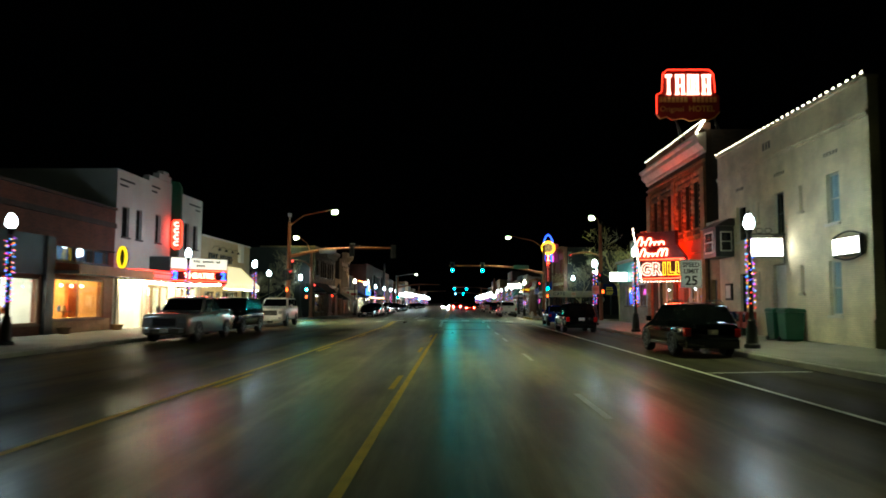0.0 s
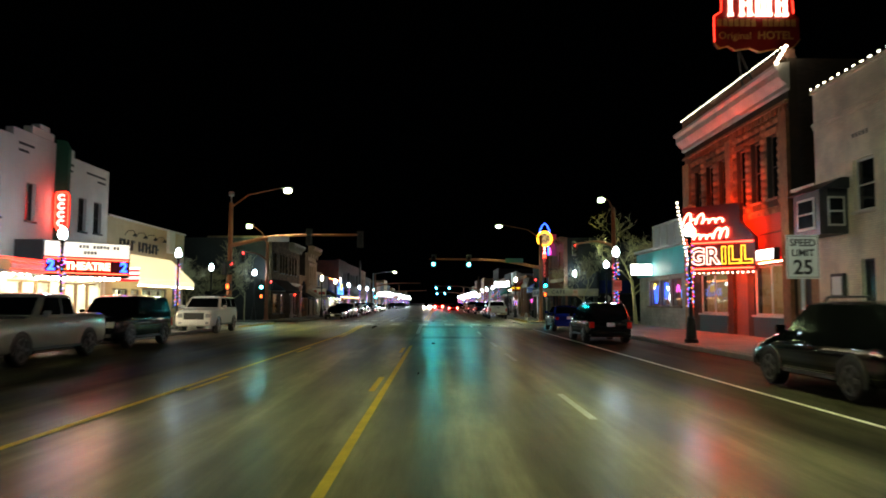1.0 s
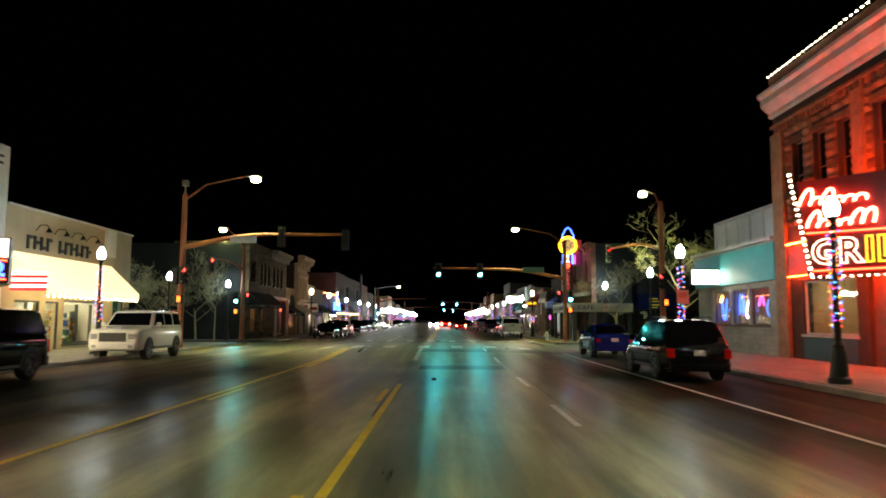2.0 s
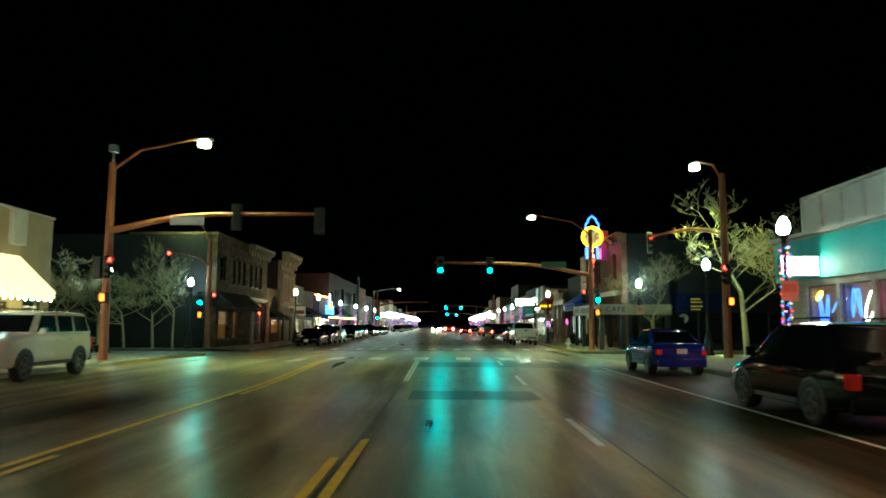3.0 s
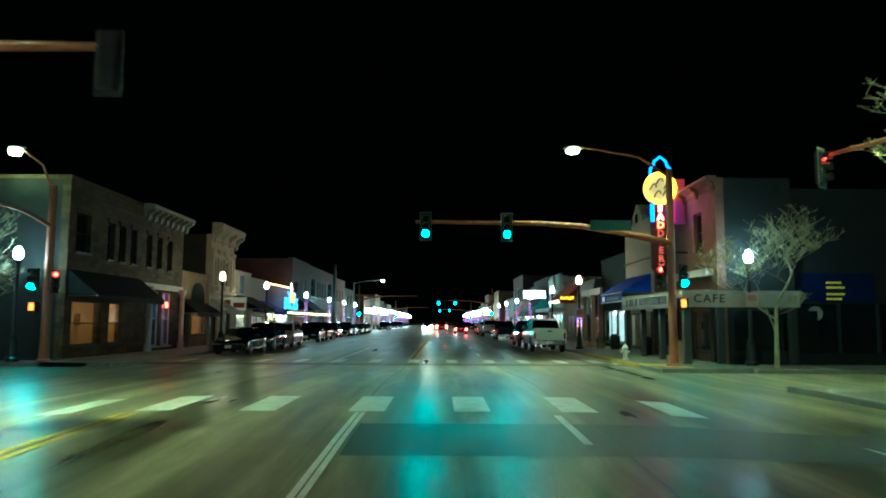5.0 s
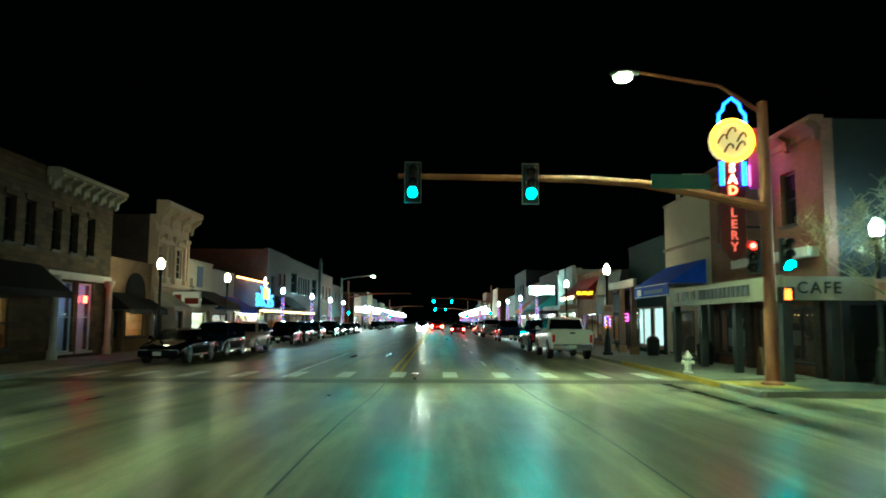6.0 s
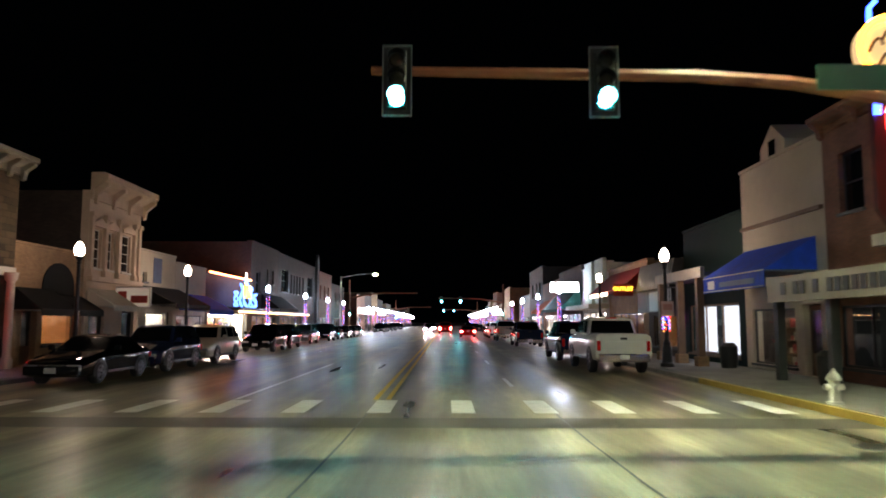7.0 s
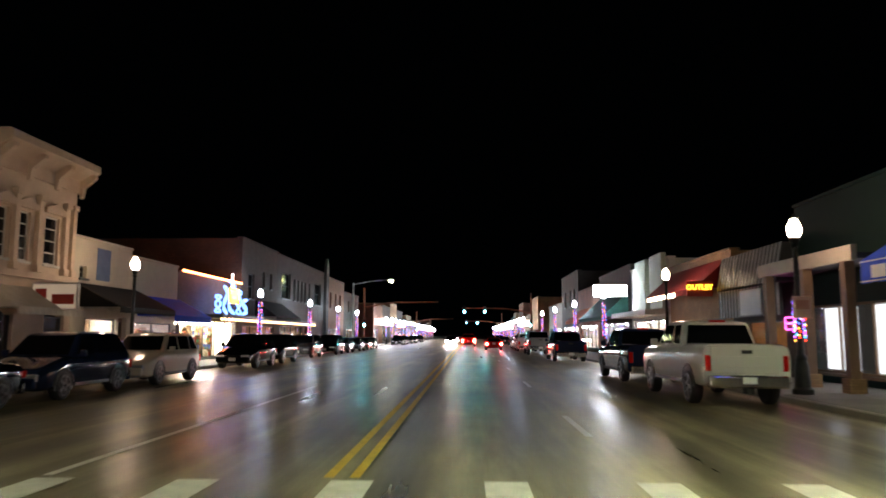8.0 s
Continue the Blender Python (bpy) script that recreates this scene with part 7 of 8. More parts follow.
def street_light(x, y, z, yaw, parent, glass, drop=0.26):
    bm = bmesh.new()
    rings(bm, [[(d, w * math.cos(a), 0.03 + h * math.sin(a)) for a in [2 * math.pi * i / 10 for i in range(10)]] for d, w, h in ((-0.45, 0.05, 0.05), (-0.3, 0.12, 0.08), (0.0, 0.19, 0.11), (0.25, 0.16, 0.1), (0.36, 0.05, 0.04))])
    bmesh.ops.transform(bm, matrix=pose(x, y, z, 0, 0, yaw), verts=bm.verts)
    hd = part("lamp_head", bm, GALVANISED, parent, "", True)
    bm = bmesh.new()
    rings(bm, [[(d, w * math.cos(a), -0.06 + 0.01 * k) for a in [2 * math.pi * i / 14 for i in range(14)] for d in (0.17 * math.sin(a),)] for k, w in ((0, 0.13), (1, 0.13))])
    bmesh.ops.transform(bm, matrix=pose(x, y, z, 0, 0, yaw), verts=bm.verts)
    part("lens", bm, glass, hd, "glowing lamp lens")
    bm = bmesh.new()
    rings(bm, [[(0.2 * k * math.sin(a), 0.18 * k * math.cos(a), zz) for a in [2 * math.pi * i / 16 for i in range(16)]] for k, zz in ((1.2, -0.03), (1.28, -drop * 0.45), (1.2, -drop * 0.8), (1.02, -drop), (0.98, -drop), (1.12, -drop * 0.8), (1.16, -0.03))], cap=False)
    bmesh.ops.transform(bm, matrix=pose(x, y, z, 0, 0, yaw), verts=bm.verts)
    part("refractor", bm, REFRACTOR, hd, "glowing rounded glass refractor", True)


def ped_signal(parent, x, y, z, yaw=0):
    bm = bmesh.new()
    box(bm, -0.2, 0.2, 0, 0.2, -0.22, 0.22, bevel=0.02)
    bmesh.ops.transform(bm, matrix=pose(x, y, z, 0, 0, yaw), verts=bm.verts)
    p = part("pedestrian_signal", bm, SIGNAL_BLACK, parent)
    bm = bmesh.new()
    box(bm, -0.09, 0.09, -0.012, -0.002, -0.12, 0.1)
    for i in range(3):
        box(bm, -0.08 + 0.06 * i, -0.045 + 0.06 * i, -0.012, -0.002, 0.1, 0.17)
    bmesh.ops.transform(bm, matrix=pose(x, y, z, 0, 0, yaw), verts=bm.verts)
    part("amber_symbol", bm, AMBER_LENS, p)


m1 = mast("signal_mast", "rust-painted signal mast with a long arm and lamp", -13.9, 54.6, 8.35, (-5.2, 54.75), 6.25, (-10.2, 54.8), 9.35)
signal_head(m1, -8.7, 54.72, 6.1, None, 180)
signal_head(m1, -5.3, 54.75, 5.95, None, 180)
signal_head(m1, -14.15, 54.35, 3.95, None, 180, False)
signal_head(m1, -13.75, 54.3, 4.0, 0, 62, False)
ped_signal(m1, -13.95, 54.35, 2.75)
solid("street_sign", GALVANISED, m1, (-11.4, -10.0, 54.52, 54.54, 5.75, 6.1), label="green street name sign with a pale back")
bm = bmesh.new()
box(bm, -14.05, -13.75, 54.45, 54.75, 8.8, 9.1, bevel=0.02)
tube(bm, [(-13.9, 54.6, 8.3), (-13.9, 54.6, 8.82)], 0.05)
part("detector", bm, GALVANISED, m1)
m2 = mast("signal_mast", "rust-painted signal mast at the far corner", 9.12, 71.35, 7.85, (-0.9, 71.05), 5.66, (5.4, 71.8), 8.78, COBRA_FAR, drop=0.17)
signal_head(m2, -0.5, 70.9, 5.47, 2)
signal_head(m2, 2.64, 70.9, 5.45, 2)
signal_head(m2, 9.47, 71.0, 3.6, 2, 0, False, True)
signal_head(m2, 8.68, 71.2, 3.55, 0, -40, False)
ped_signal(m2, 9.45, 71.0, 2.52)
solid("street_sign", SIGN_GREEN, m2, (5.9, 7.5, 71.0, 71.03, 5.35, 5.75), label="green street name sign")
m3 = mast("signal_mast", "rust-painted signal mast by the bare trees", 12.18, 57.0, 8.45, (10.5, 62.9), 6.35, (12.05, 60.1), 9.58, COBRA_DIM, rise=0.75, thin=0.72)
signal_head(m3, 10.48, 62.5, 6.0, 0, 40)
signal_head(m3, 12.1, 56.72, 3.95, 0, -60, False)
ped_signal(m3, 12.3, 56.75, 2.76)
m4 = mast("signal_mast", "rust-painted signal mast beside the corner tree", -15.58, 72.0, 7.2, (-16.75, 67.8), 6.05, (-17.3, 72.1), 8.75, COBRA_FAINT, rise=0.7, thin=0.6)
signal_head(m4, -16.75, 68.1, 5.62, 0, 35)
signal_head(m4, -15.95, 71.6, 3.38, 2, 0, False)
signal_head(m4, -15.17, 71.75, 3.28, 0, 40, False)
ped_signal(m4, -15.97, 71.6, 2.28)
# the junctions further down
for yy, n in ((178.0, 1), (276.0, 1)):
    f1 = mast("signal_mast", "signal mast at a junction far down the street", 9.6, yy, 8.0, (-1.0, yy), 5.75)
    signal_head(f1, -0.5, yy - 0.15, 5.5, 2)
    signal_head(f1, 2.6, yy - 0.15, 5.5, 2)
    signal_head(f1, 9.4, yy - 0.3, 3.5, 2, 0, False)
    f2 = mast("signal_mast", "signal mast at a junction far down the street", -14.0, yy - 12, 8.0, (-4.0, yy - 12), 6.1)
    signal_head(f2, -13.9, yy - 12.3, 3.3, 2, 0, False)
# first two lights are unseen additions for the road; the third stands far ahead
for x, y, tx in ((9.75, 11.5, 5.0), (-14.6, -24.0, -10.5), (-13.1, 151.2, -8.75)):
    ob = thing("street_light", "steel street light on a tall pole, first two added unseen", "street light", (x, y, 0.15), "street lights")
    top, ty = (13.4, 19.0) if y == 11.5 else (7.95 if y > 100 else 9.45, y)
    bm = bmesh.new()
    turned(bm, [(0.16, 0.15), (0.14, 0.6), (0.09, top - 0.4), (0.05, top - 0.3)], x, y, 10)
    part("pole", bm, GALVANISED, ob, "", True)
    bm = bmesh.new()
    tube(bm, [(x, y, top - 0.5), (x + (tx - x) * 0.5, (y + ty) / 2, top - 0.1), (tx, ty, top + 0.05)], 0.05)
    part("arm", bm, GALVANISED, ob)
    street_light(tx, ty, top, 0 if tx > x else 180, ob, COBRA if y == 11.5 else COBRA_FAINT, 0.21)

# ---- parked cars ----
def paint(name, c, rough=0.06, metal=0.0):
    """Smooth sprayed paint under clear lacquer, with a faint film of dust."""
    m, nt, p = nodes_of(name)
    co, nz, mr = (nt.nodes.new("ShaderNode" + k) for k in ("TexCoord", "TexNoise", "MapRange"))
    nz.inputs["Scale"].default_value, nz.inputs["Detail"].default_value = 3.0, 6
    nt.links.new(co.outputs["Object"], nz.inputs["Vector"])
    nt.links.new(nz.outputs["Fac"], mr.inputs["Value"])
    mr.inputs["To Min"].default_value, mr.inputs["To Max"].default_value = rough * 0.6, rough * 1.6
    nt.links.new(mr.outputs[0], p.inputs["Roughness"])
    p.inputs["Base Color"].default_value = (*c, 1)
    p.inputs["Metallic"].default_value = metal
    p.inputs["Coat Weight"].default_value = 0.3
    p.inputs["Specular IOR Level"].default_value = 0.22
    p.inputs["Coat Roughness"].default_value = 0.03
    return m


CAR_GLASS = surface("car_glass", (0.003, 0.0035, 0.004), (0.006, 0.007, 0.008), 0.035, 0.8, 3, 0.0)
RUBBER = surface("tyre_rubber", (0.012, 0.012, 0.012), (0.025, 0.024, 0.023), 0.8, 5, 40)
ALLOY = surface("alloy_wheel", (0.06, 0.06, 0.063), (0.11, 0.11, 0.115), 0.3, 4, 40, metal=0.8)
CHROME = surface("chrome", (0.4, 0.4, 0.4), (0.5, 0.5, 0.5), 0.16, 3, 30, 0.0, metal=1.0)
BLACK_PLASTIC = surface("black_plastic", (0.012, 0.012, 0.012), (0.022, 0.022, 0.022), 0.5, 3, 40)
LAMP_CLEAR = surface("headlamp_glass", (0.45, 0.47, 0.5), (0.6, 0.62, 0.65), 0.1, 3, 30, 0.0, metal=0.5)
LAMP_RED = surface("tail_lamp_red", (0.5, 0.008, 0.006), (0.65, 0.014, 0.01), 0.15, 3, 30, 0.0)
TAIL_LIT = glow("lit_tail_lamp", (1.0, 0.03, 0.02), 260)
HEAD_LIT = glow("lit_headlamp", (1.0, 0.93, 0.8), 3500)
PLATE = surface("number_plate", (0.6, 0.6, 0.56), (0.7, 0.7, 0.66), 0.4, 3, 30)
KINDS = {
    # length, width, height, belt, cowl, windscreen top, rear of roof, rear of cabin, hood front z, wheel radius, axle offsets
    "suv": (4.75, 1.88, 1.72, 1.08, -1.05, -0.35, 1.75, 2.25, 0.82, 0.36, 1.38),
    "big_suv": (5.3, 2.02, 1.92, 1.24, -1.25, -0.6, 2.3, 2.55, 1.12, 0.4, 1.6),
    "hatch": (4.2, 1.74, 1.5, 0.98, -0.85, -0.05, 1.35, 1.98, 0.78, 0.31, 1.28),
    "sedan": (4.8, 1.84, 1.44, 0.96, -0.9, 0.0, 1.0, 1.75, 0.74, 0.33, 1.4),
    "compact": (4.25, 1.76, 1.5, 1.0, -0.75, 0.0, 0.8, 1.6, 0.76, 0.32, 1.25),
    "pickup": (5.8, 2.02, 1.92, 1.26, -1.2, -0.55, 0.95, 1.2, 1.16, 0.41, 1.8),
}


def car(kind, label, colour, lit_tail=None, lit_head=None, group="parked cars", raised=0.0, roof_bars=False):
    """A car at the origin with its front towards -y."""
    Ln, Wd, H, belt, cowl, wst, rt, rc, hood, wr, ax = KINDS[kind]
    H, belt, hood = H + raised, belt + raised, hood + raised
    hl, hw = Ln / 2, Wd / 2
    ob = thing("pickup_truck" if kind == "pickup" else "car", label, "pickup truck" if kind == "pickup" else "car", (0, 0, 0), group)
    lo = wr * 0.75 + raised
    # body shell, front to rear: y, bottom, top, share of the half width
    st = [(-hl, lo + 0.2, hood - 0.26, 0.74), (-hl + 0.05, lo + 0.08, hood - 0.13, 0.85), (-hl + 0.16, lo, hood - 0.05, 0.92), (-hl + 0.34, lo, hood, 0.97), (-hl + 0.7, lo, hood + (belt - hood) * 0.4, 1.0), (cowl - 0.3, lo, belt - 0.06, 1.0), (cowl, lo, belt, 1.0), (0.0, lo, belt + 0.01, 1.0)]
    if kind in ("pickup", "big_suv"):
        st[:4] = [(-hl, lo + 0.14, hood - 0.12, 0.86), (-hl + 0.05, lo + 0.05, hood - 0.05, 0.93), (-hl + 0.14, lo, hood - 0.01, 0.97), (-hl + 0.34, lo, hood + 0.01, 0.99)]
    if kind == "pickup":
        st += [(rc, lo, belt + 0.02, 1.0), (rc + 0.1, lo + 0.02, belt + 0.04, 1.0), (hl - 0.12, lo + 0.05, belt + 0.04, 1.0), (hl - 0.02, lo + 0.1, belt + 0.02, 0.98)]
    elif kind in ("sedan", "compact"):
        st += [(rt, lo, belt + 0.02, 1.0), (rc, lo, belt + 0.02, 0.99), (hl - 0.35, lo + 0.03, belt + 0.01, 0.97), (hl - 0.12, lo + 0.06, belt - 0.03, 0.92), (hl, lo + 0.2, belt - 0.16, 0.82)]
    else:
        st += [(rt, lo, belt + 0.02, 1.0), (hl - 0.4, lo + 0.02, belt + 0.02, 0.98), (hl - 0.16, lo + 0.05, belt + 0.0, 0.94), (hl - 0.04, lo + 0.12, belt - 0.06, 0.89), (hl, lo + 0.24, belt - 0.18, 0.82)]
    bm = bmesh.new()
    loops = []
    for y, z0, z1, k in st:
        w = hw * k
        d = z1 - z0
        half = [(w * 0.86, z0), (w * 0.95, z0 + 0.04), (w * 0.985, z0 + 0.12 * d), (w * 0.995, z0 + 0.35 * d), (w, z0 + 0.58 * d), (w * 0.99, z0 + 0.74 * d), (w * 0.965, z1 - 0.1 * d), (w * 0.925, z1 - 0.035 * d), (w * 0.84, z1 + 0.008), (w * 0.5, z1 + 0.022), (0, z1 + 0.028)]
        loops.append([(x, y, z) for x, z in half] + [(-x, y, z) for x, z in half[-2::-1]])
    rings(bm, loops)
    bmesh.ops.recalc_face_normals(bm, faces=bm.faces[:])
    part("body", bm, colour, ob, "", True)
    # cabin: rounded outlines stacked from the belt to the roof
    base = belt - 0.04
    taper = 0.13 if kind in ("pickup", "big_suv") else 0.17
    wide = lambda k: hw * (0.94 - taper * k)
    ya = lambda k: cowl + (wst - cowl) * k
    yb_ = lambda k: rc + (rt - rc) * k
    level = lambda k: base + (H - 0.05 - base) * k
    bm = bmesh.new()
    loops = []
    for k, inset, dz in ((0, 0, 0), (0.3, 0, 0), (0.6, 0, 0), (0.88, 0, 0), (0.96, 0.03, 0), (1.0, 0.1, 0.0), (1.0, 0.22, 0.03), (1.0, 0.42, 0.045)):
        w, y0, y1, z, rc_ = wide(k) - inset, ya(k) + inset * 1.5, yb_(k) - inset * 1.5, level(k) + dz, max(0.04, 0.13 - inset * 0.2)
        lp = []
        for cx, cy, a0 in ((w - rc_, y1 - rc_, 0), (-w + rc_, y1 - rc_, 90), (-w + rc_, y0 + rc_, 180), (w - rc_, y0 + rc_, 270)):
            for q in range(5):
                a = math.radians(a0 + 22.5 * q)
                lp.append((cx + rc_ * math.cos(a), cy + rc_ * math.sin(a), z))
        loops.append(lp)
    rings(bm, loops)
    bmesh.ops.recalc_face_normals(bm, faces=bm.faces[:])
    part("cabin", bm, colour, ob, "", True)

    def pane(name, corners, out):
        """A thin glass pane on the cabin; corners are points on its skin."""
        bm = bmesh.new()
        o = Vector(out)
        prism(bm, [(i,) for i in range(len(corners))], lambda i: Vector(corners[i]) - o * 0.02, lambda i: Vector(corners[i]) + o * 0.007)
        part(name, bm, CAR_GLASS, ob)
    k0, k1 = 0.12, 0.86
    for nm, edge, sgn in (("windscreen", ya, -1), ("rear_window", yb_, 1)):
        i0, i1 = wide(k0) - 0.1, wide(k1) - 0.11
        slope = Vector((0, sgn * (level(1) - level(0)), abs(edge(1) - edge(0)))).normalized()
        q0 = 0.3 if nm == "rear_window" and kind in ("suv", "big_suv", "hatch") else k0
        pane(nm, [(-i0, edge(q0), level(q0)), (i0, edge(q0), level(q0)), (i1, edge(k1), level(k1)), (-i1, edge(k1), level(k1))], slope)
    stops = [0.28] if kind in ("pickup", "sedan", "compact", "hatch") else [0.3, 1.32]
    cuts = [None] + stops + [None]
    for a, b in zip(cuts, cuts[1:]):
        for sx in (-1, 1):
            lo_a, hi_a = (ya(k0) + 0.22, ya(k1) + 0.14) if a is None else (a + 0.05, a + 0.05)
            lo_b, hi_b = (yb_(k0) - 0.2, yb_(k1) - 0.14) if b is None else (b - 0.05, b - 0.05)
            if lo_b - lo_a < 0.2:
                continue
            pts_ = [(sx * wide(k0), lo_a, level(k0)), (sx * wide(k0), lo_b, level(k0)), (sx * wide(k1), hi_b, level(k1)), (sx * wide(k1), hi_a, level(k1))]
            pane("side_window", pts_, (sx, 0, 0.15))
    if kind == "pickup":
        bm = bmesh.new()
        box(bm, -hw * 0.82, hw * 0.82, rc + 0.12, hl - 0.14, belt + 0.045, belt + 0.06)
        part("bed_cover", bm, BLACK_PLASTIC, ob)
        solid("tailgate", colour, ob, (-hw * 0.8, hw * 0.8, hl - 0.03, hl + 0.01, lo + 0.35, belt + 0.03), bevel=0.01)
        solid("tailgate_panel", colour, ob, (-hw * 0.7, hw * 0.7, hl + 0.011, hl + 0.022, lo + 0.48, belt - 0.22), bevel=0.005)
        solid("bumper_step", BLACK_PLASTIC, ob, (-hw * 0.4, hw * 0.4, hl + 0.02, hl + 0.15, lo + 0.27, lo + 0.31), bevel=0.01)
        solid("hitch", BLACK_PLASTIC, ob, (-0.09, 0.09, hl - 0.1, hl + 0.12, lo - 0.1, lo + 0.03), bevel=0.01)
        solid("brake_light", LAMP_RED, ob, (-0.2, 0.2, rt + 0.03, rt + 0.08, H - 0.07, H - 0.02), bevel=0.01)
        solid("tailgate_handle", BLACK_PLASTIC, ob, (-0.12, 0.12, hl + 0.011, hl + 0.03, belt - 0.16, belt - 0.08))
    # bumpers, grille, lamps, plates
    solid("bumper", CHROME if kind == "pickup" else colour, ob, (-hw * 0.86, hw * 0.86, -hl - 0.06, -hl + 0.12, lo + 0.06, lo + 0.32), bevel=0.04)
    solid("bumper", CHROME if kind == "pickup" else BLACK_PLASTIC if kind == "big_suv" else colour, ob, (-hw * 0.88, hw * 0.88, hl - 0.1, hl + (0.14 if kind == "pickup" else 0.07), lo + 0.02, lo + 0.3), bevel=0.04)
    g0, g1 = lo + (0.36 if kind in ("pickup", "big_suv") else 0.36), hood - (0.11 if kind == "big_suv" else 0.17)
    bm = bmesh.new()
    gw_ = hw * (0.46 if kind == "pickup" else 0.52 if kind == "big_suv" else 0.4)
    box(bm, -gw_, gw_, -hl - 0.02, -hl + 0.06, g0, g1)
    grille = part("grille", bm, BLACK_PLASTIC, ob)
    if kind in ("pickup", "big_suv"):
        bm = bmesh.new()
        for b in ((-gw_ - 0.04, gw_ + 0.04, g1, g1 + 0.05), (-gw_ - 0.04, gw_ + 0.04, g0 - 0.05, g0), (-gw_ - 0.05, -gw_, g0, g1), (gw_, gw_ + 0.05, g0, g1)):
            box(bm, b[0], b[1], -hl - 0.045, -hl + 0.05, b[2], b[3])
        part("grille_frame", bm, colour, grille, "bright grille surround")
        for sx in (-1, 1):
            solid("fog_lamp", LAMP_CLEAR, ob, (sx * hw * 0.6, sx * hw * 0.78, -hl - 0.075, -hl - 0.05, lo + 0.12, lo + 0.24), bevel=0.01)
    for i in range(4):
        z = g0 + (g1 - g0) * (i + 0.5) / 4
        bm = bmesh.new()
        box(bm, -gw_ * 0.95, gw_ * 0.95, -hl - 0.035, -hl - 0.021, z - 0.008, z + 0.008)
        part("grille_bar", bm, BLACK_PLASTIC if kind == "big_suv" else CHROME, grille)
    for sx in (-1, 1):
        zl = hood - 0.24
        solid("headlight", lit_head or LAMP_CLEAR, ob, (sx * (gw_ + 0.04), sx * hw * 0.87, -hl - 0.005, -hl + 0.16, zl - (0.14 if kind in ("pickup", "big_suv") else 0.08), zl + 0.1), bevel=0.03)
        zt = (lo + belt) / 2 + 0.12
        hgt = 0.2 if kind in ("pickup", "big_suv") else 0.14 if kind == "suv" else 0.09
        solid("tail_lamp", lit_tail or LAMP_RED, ob, (sx * hw * (0.8 if kind == "pickup" else 0.72), sx * hw * 0.93, hl - 0.14, hl + 0.012, zt - hgt, zt + hgt * 0.8), bevel=0.02)
        bm = bmesh.new()
        box(bm, sx * (hw + 0.02), sx * (hw + 0.2), cowl + 0.28, cowl + 0.4, belt - 0.02, belt + 0.16, bevel=0.03)
        box(bm, sx * (hw - 0.06), sx * (hw + 0.03), cowl + 0.32, cowl + 0.37, belt + 0.0, belt + 0.05)
        part("mirror", bm, colour, ob)
        for yy in (0.05, 0.95):
            solid("door_handle", CHROME if kind == "pickup" else colour, ob, (sx * (hw - 0.005), sx * (hw + 0.02), yy, yy + 0.18, belt - 0.2, belt - 0.165))
        solid("side_moulding", BLACK_PLASTIC, ob, (sx * (hw * 0.985), sx * (hw + 0.008), -ax + 0.5, ax - 0.5, lo + 0.05, lo + 0.13))
        if roof_bars:
            bm = bmesh.new()
            tube(bm, [(sx * hw * 0.68, wst + 0.5, H - 0.02), (sx * hw * 0.68, wst + 0.6, H + 0.06), (sx * hw * 0.68, rt - 0.3, H + 0.06), (sx * hw * 0.68, rt - 0.15, H - 0.02)], 0.02)
            part("roof_bar", bm, BLACK_PLASTIC, ob)
    solid("number_plate", PLATE, ob, (-0.16, 0.16, hl + 0.142 if kind == "pickup" else hl + 0.012, hl + 0.15 if kind == "pickup" else hl + 0.024, (lo + 0.12) if kind == "pickup" else lo + 0.45, (lo + 0.27) if kind == "pickup" else lo + 0.6))
    solid("number_plate", PLATE, ob, (-0.16, 0.16, -hl - 0.075, -hl - 0.062, lo + 0.12, lo + 0.27))
    # wheels with arches
    for sy in (-ax, ax):
        for sx in (-1, 1):
            bm = bmesh.new()
            rings(bm, [[(sx * xo, sy + (wr - dr) * math.cos(a), wr + (wr - dr) * math.sin(a)) for a in [2 * math.pi * i / 20 for i in range(20)]] for xo, dr in ((hw - 0.24, 0.03), (hw - 0.2, 0.0), (hw - 0.03, 0.0), (hw + 0.015, 0.035), (hw + 0.012, 0.12))])
            bmesh.ops.recalc_face_normals(bm, faces=bm.faces[:])
            wheel = part("wheel", bm, RUBBER, ob, "", True)
            bm = bmesh.new()
            for i in range(5):
                a = 2 * math.pi * i / 5
                c, s_ = math.cos(a), math.sin(a)
                p = [(0.05, -0.05), (wr - 0.12, -0.035), (wr - 0.12, 0.035), (0.05, 0.05)]
                prism(bm, p, lambda u, v: (sx * (hw + 0.012), sy + u * c - v * s_, wr + u * s_ + v * c), lambda u, v: (sx * (hw + 0.028), sy + u * c - v * s_, wr + u * s_ + v * c))
            rr = [(wr - 0.13), (wr - 0.1)]
            rings(bm, [[(sx * (hw + xo), sy + r_ * math.cos(a), wr + r_ * math.sin(a)) for a in [2 * math.pi * i / 20 for i in range(20)]] for xo, r_ in ((0.014, rr[0]), (0.03, rr[0]), (0.03, rr[1]), (0.014, rr[1]))], cap=False)
            part("rim", bm, ALLOY, wheel)
            bm = bmesh.new()
            tube(bm, [(sx * (hw - 0.012), sy + (wr + 0.05) * math.cos(a), wr + raised * 0.6 + (wr + 0.05) * math.sin(a)) for a in [math.pi * i / 12 for i in range(13)]], 0.035, 6)
            fan = [(sy + (wr + 0.05) * math.cos(a), wr + raised * 0.6 + (wr + 0.05) * math.sin(a)) for a in [math.pi * i / 12 for i in range(13)]]
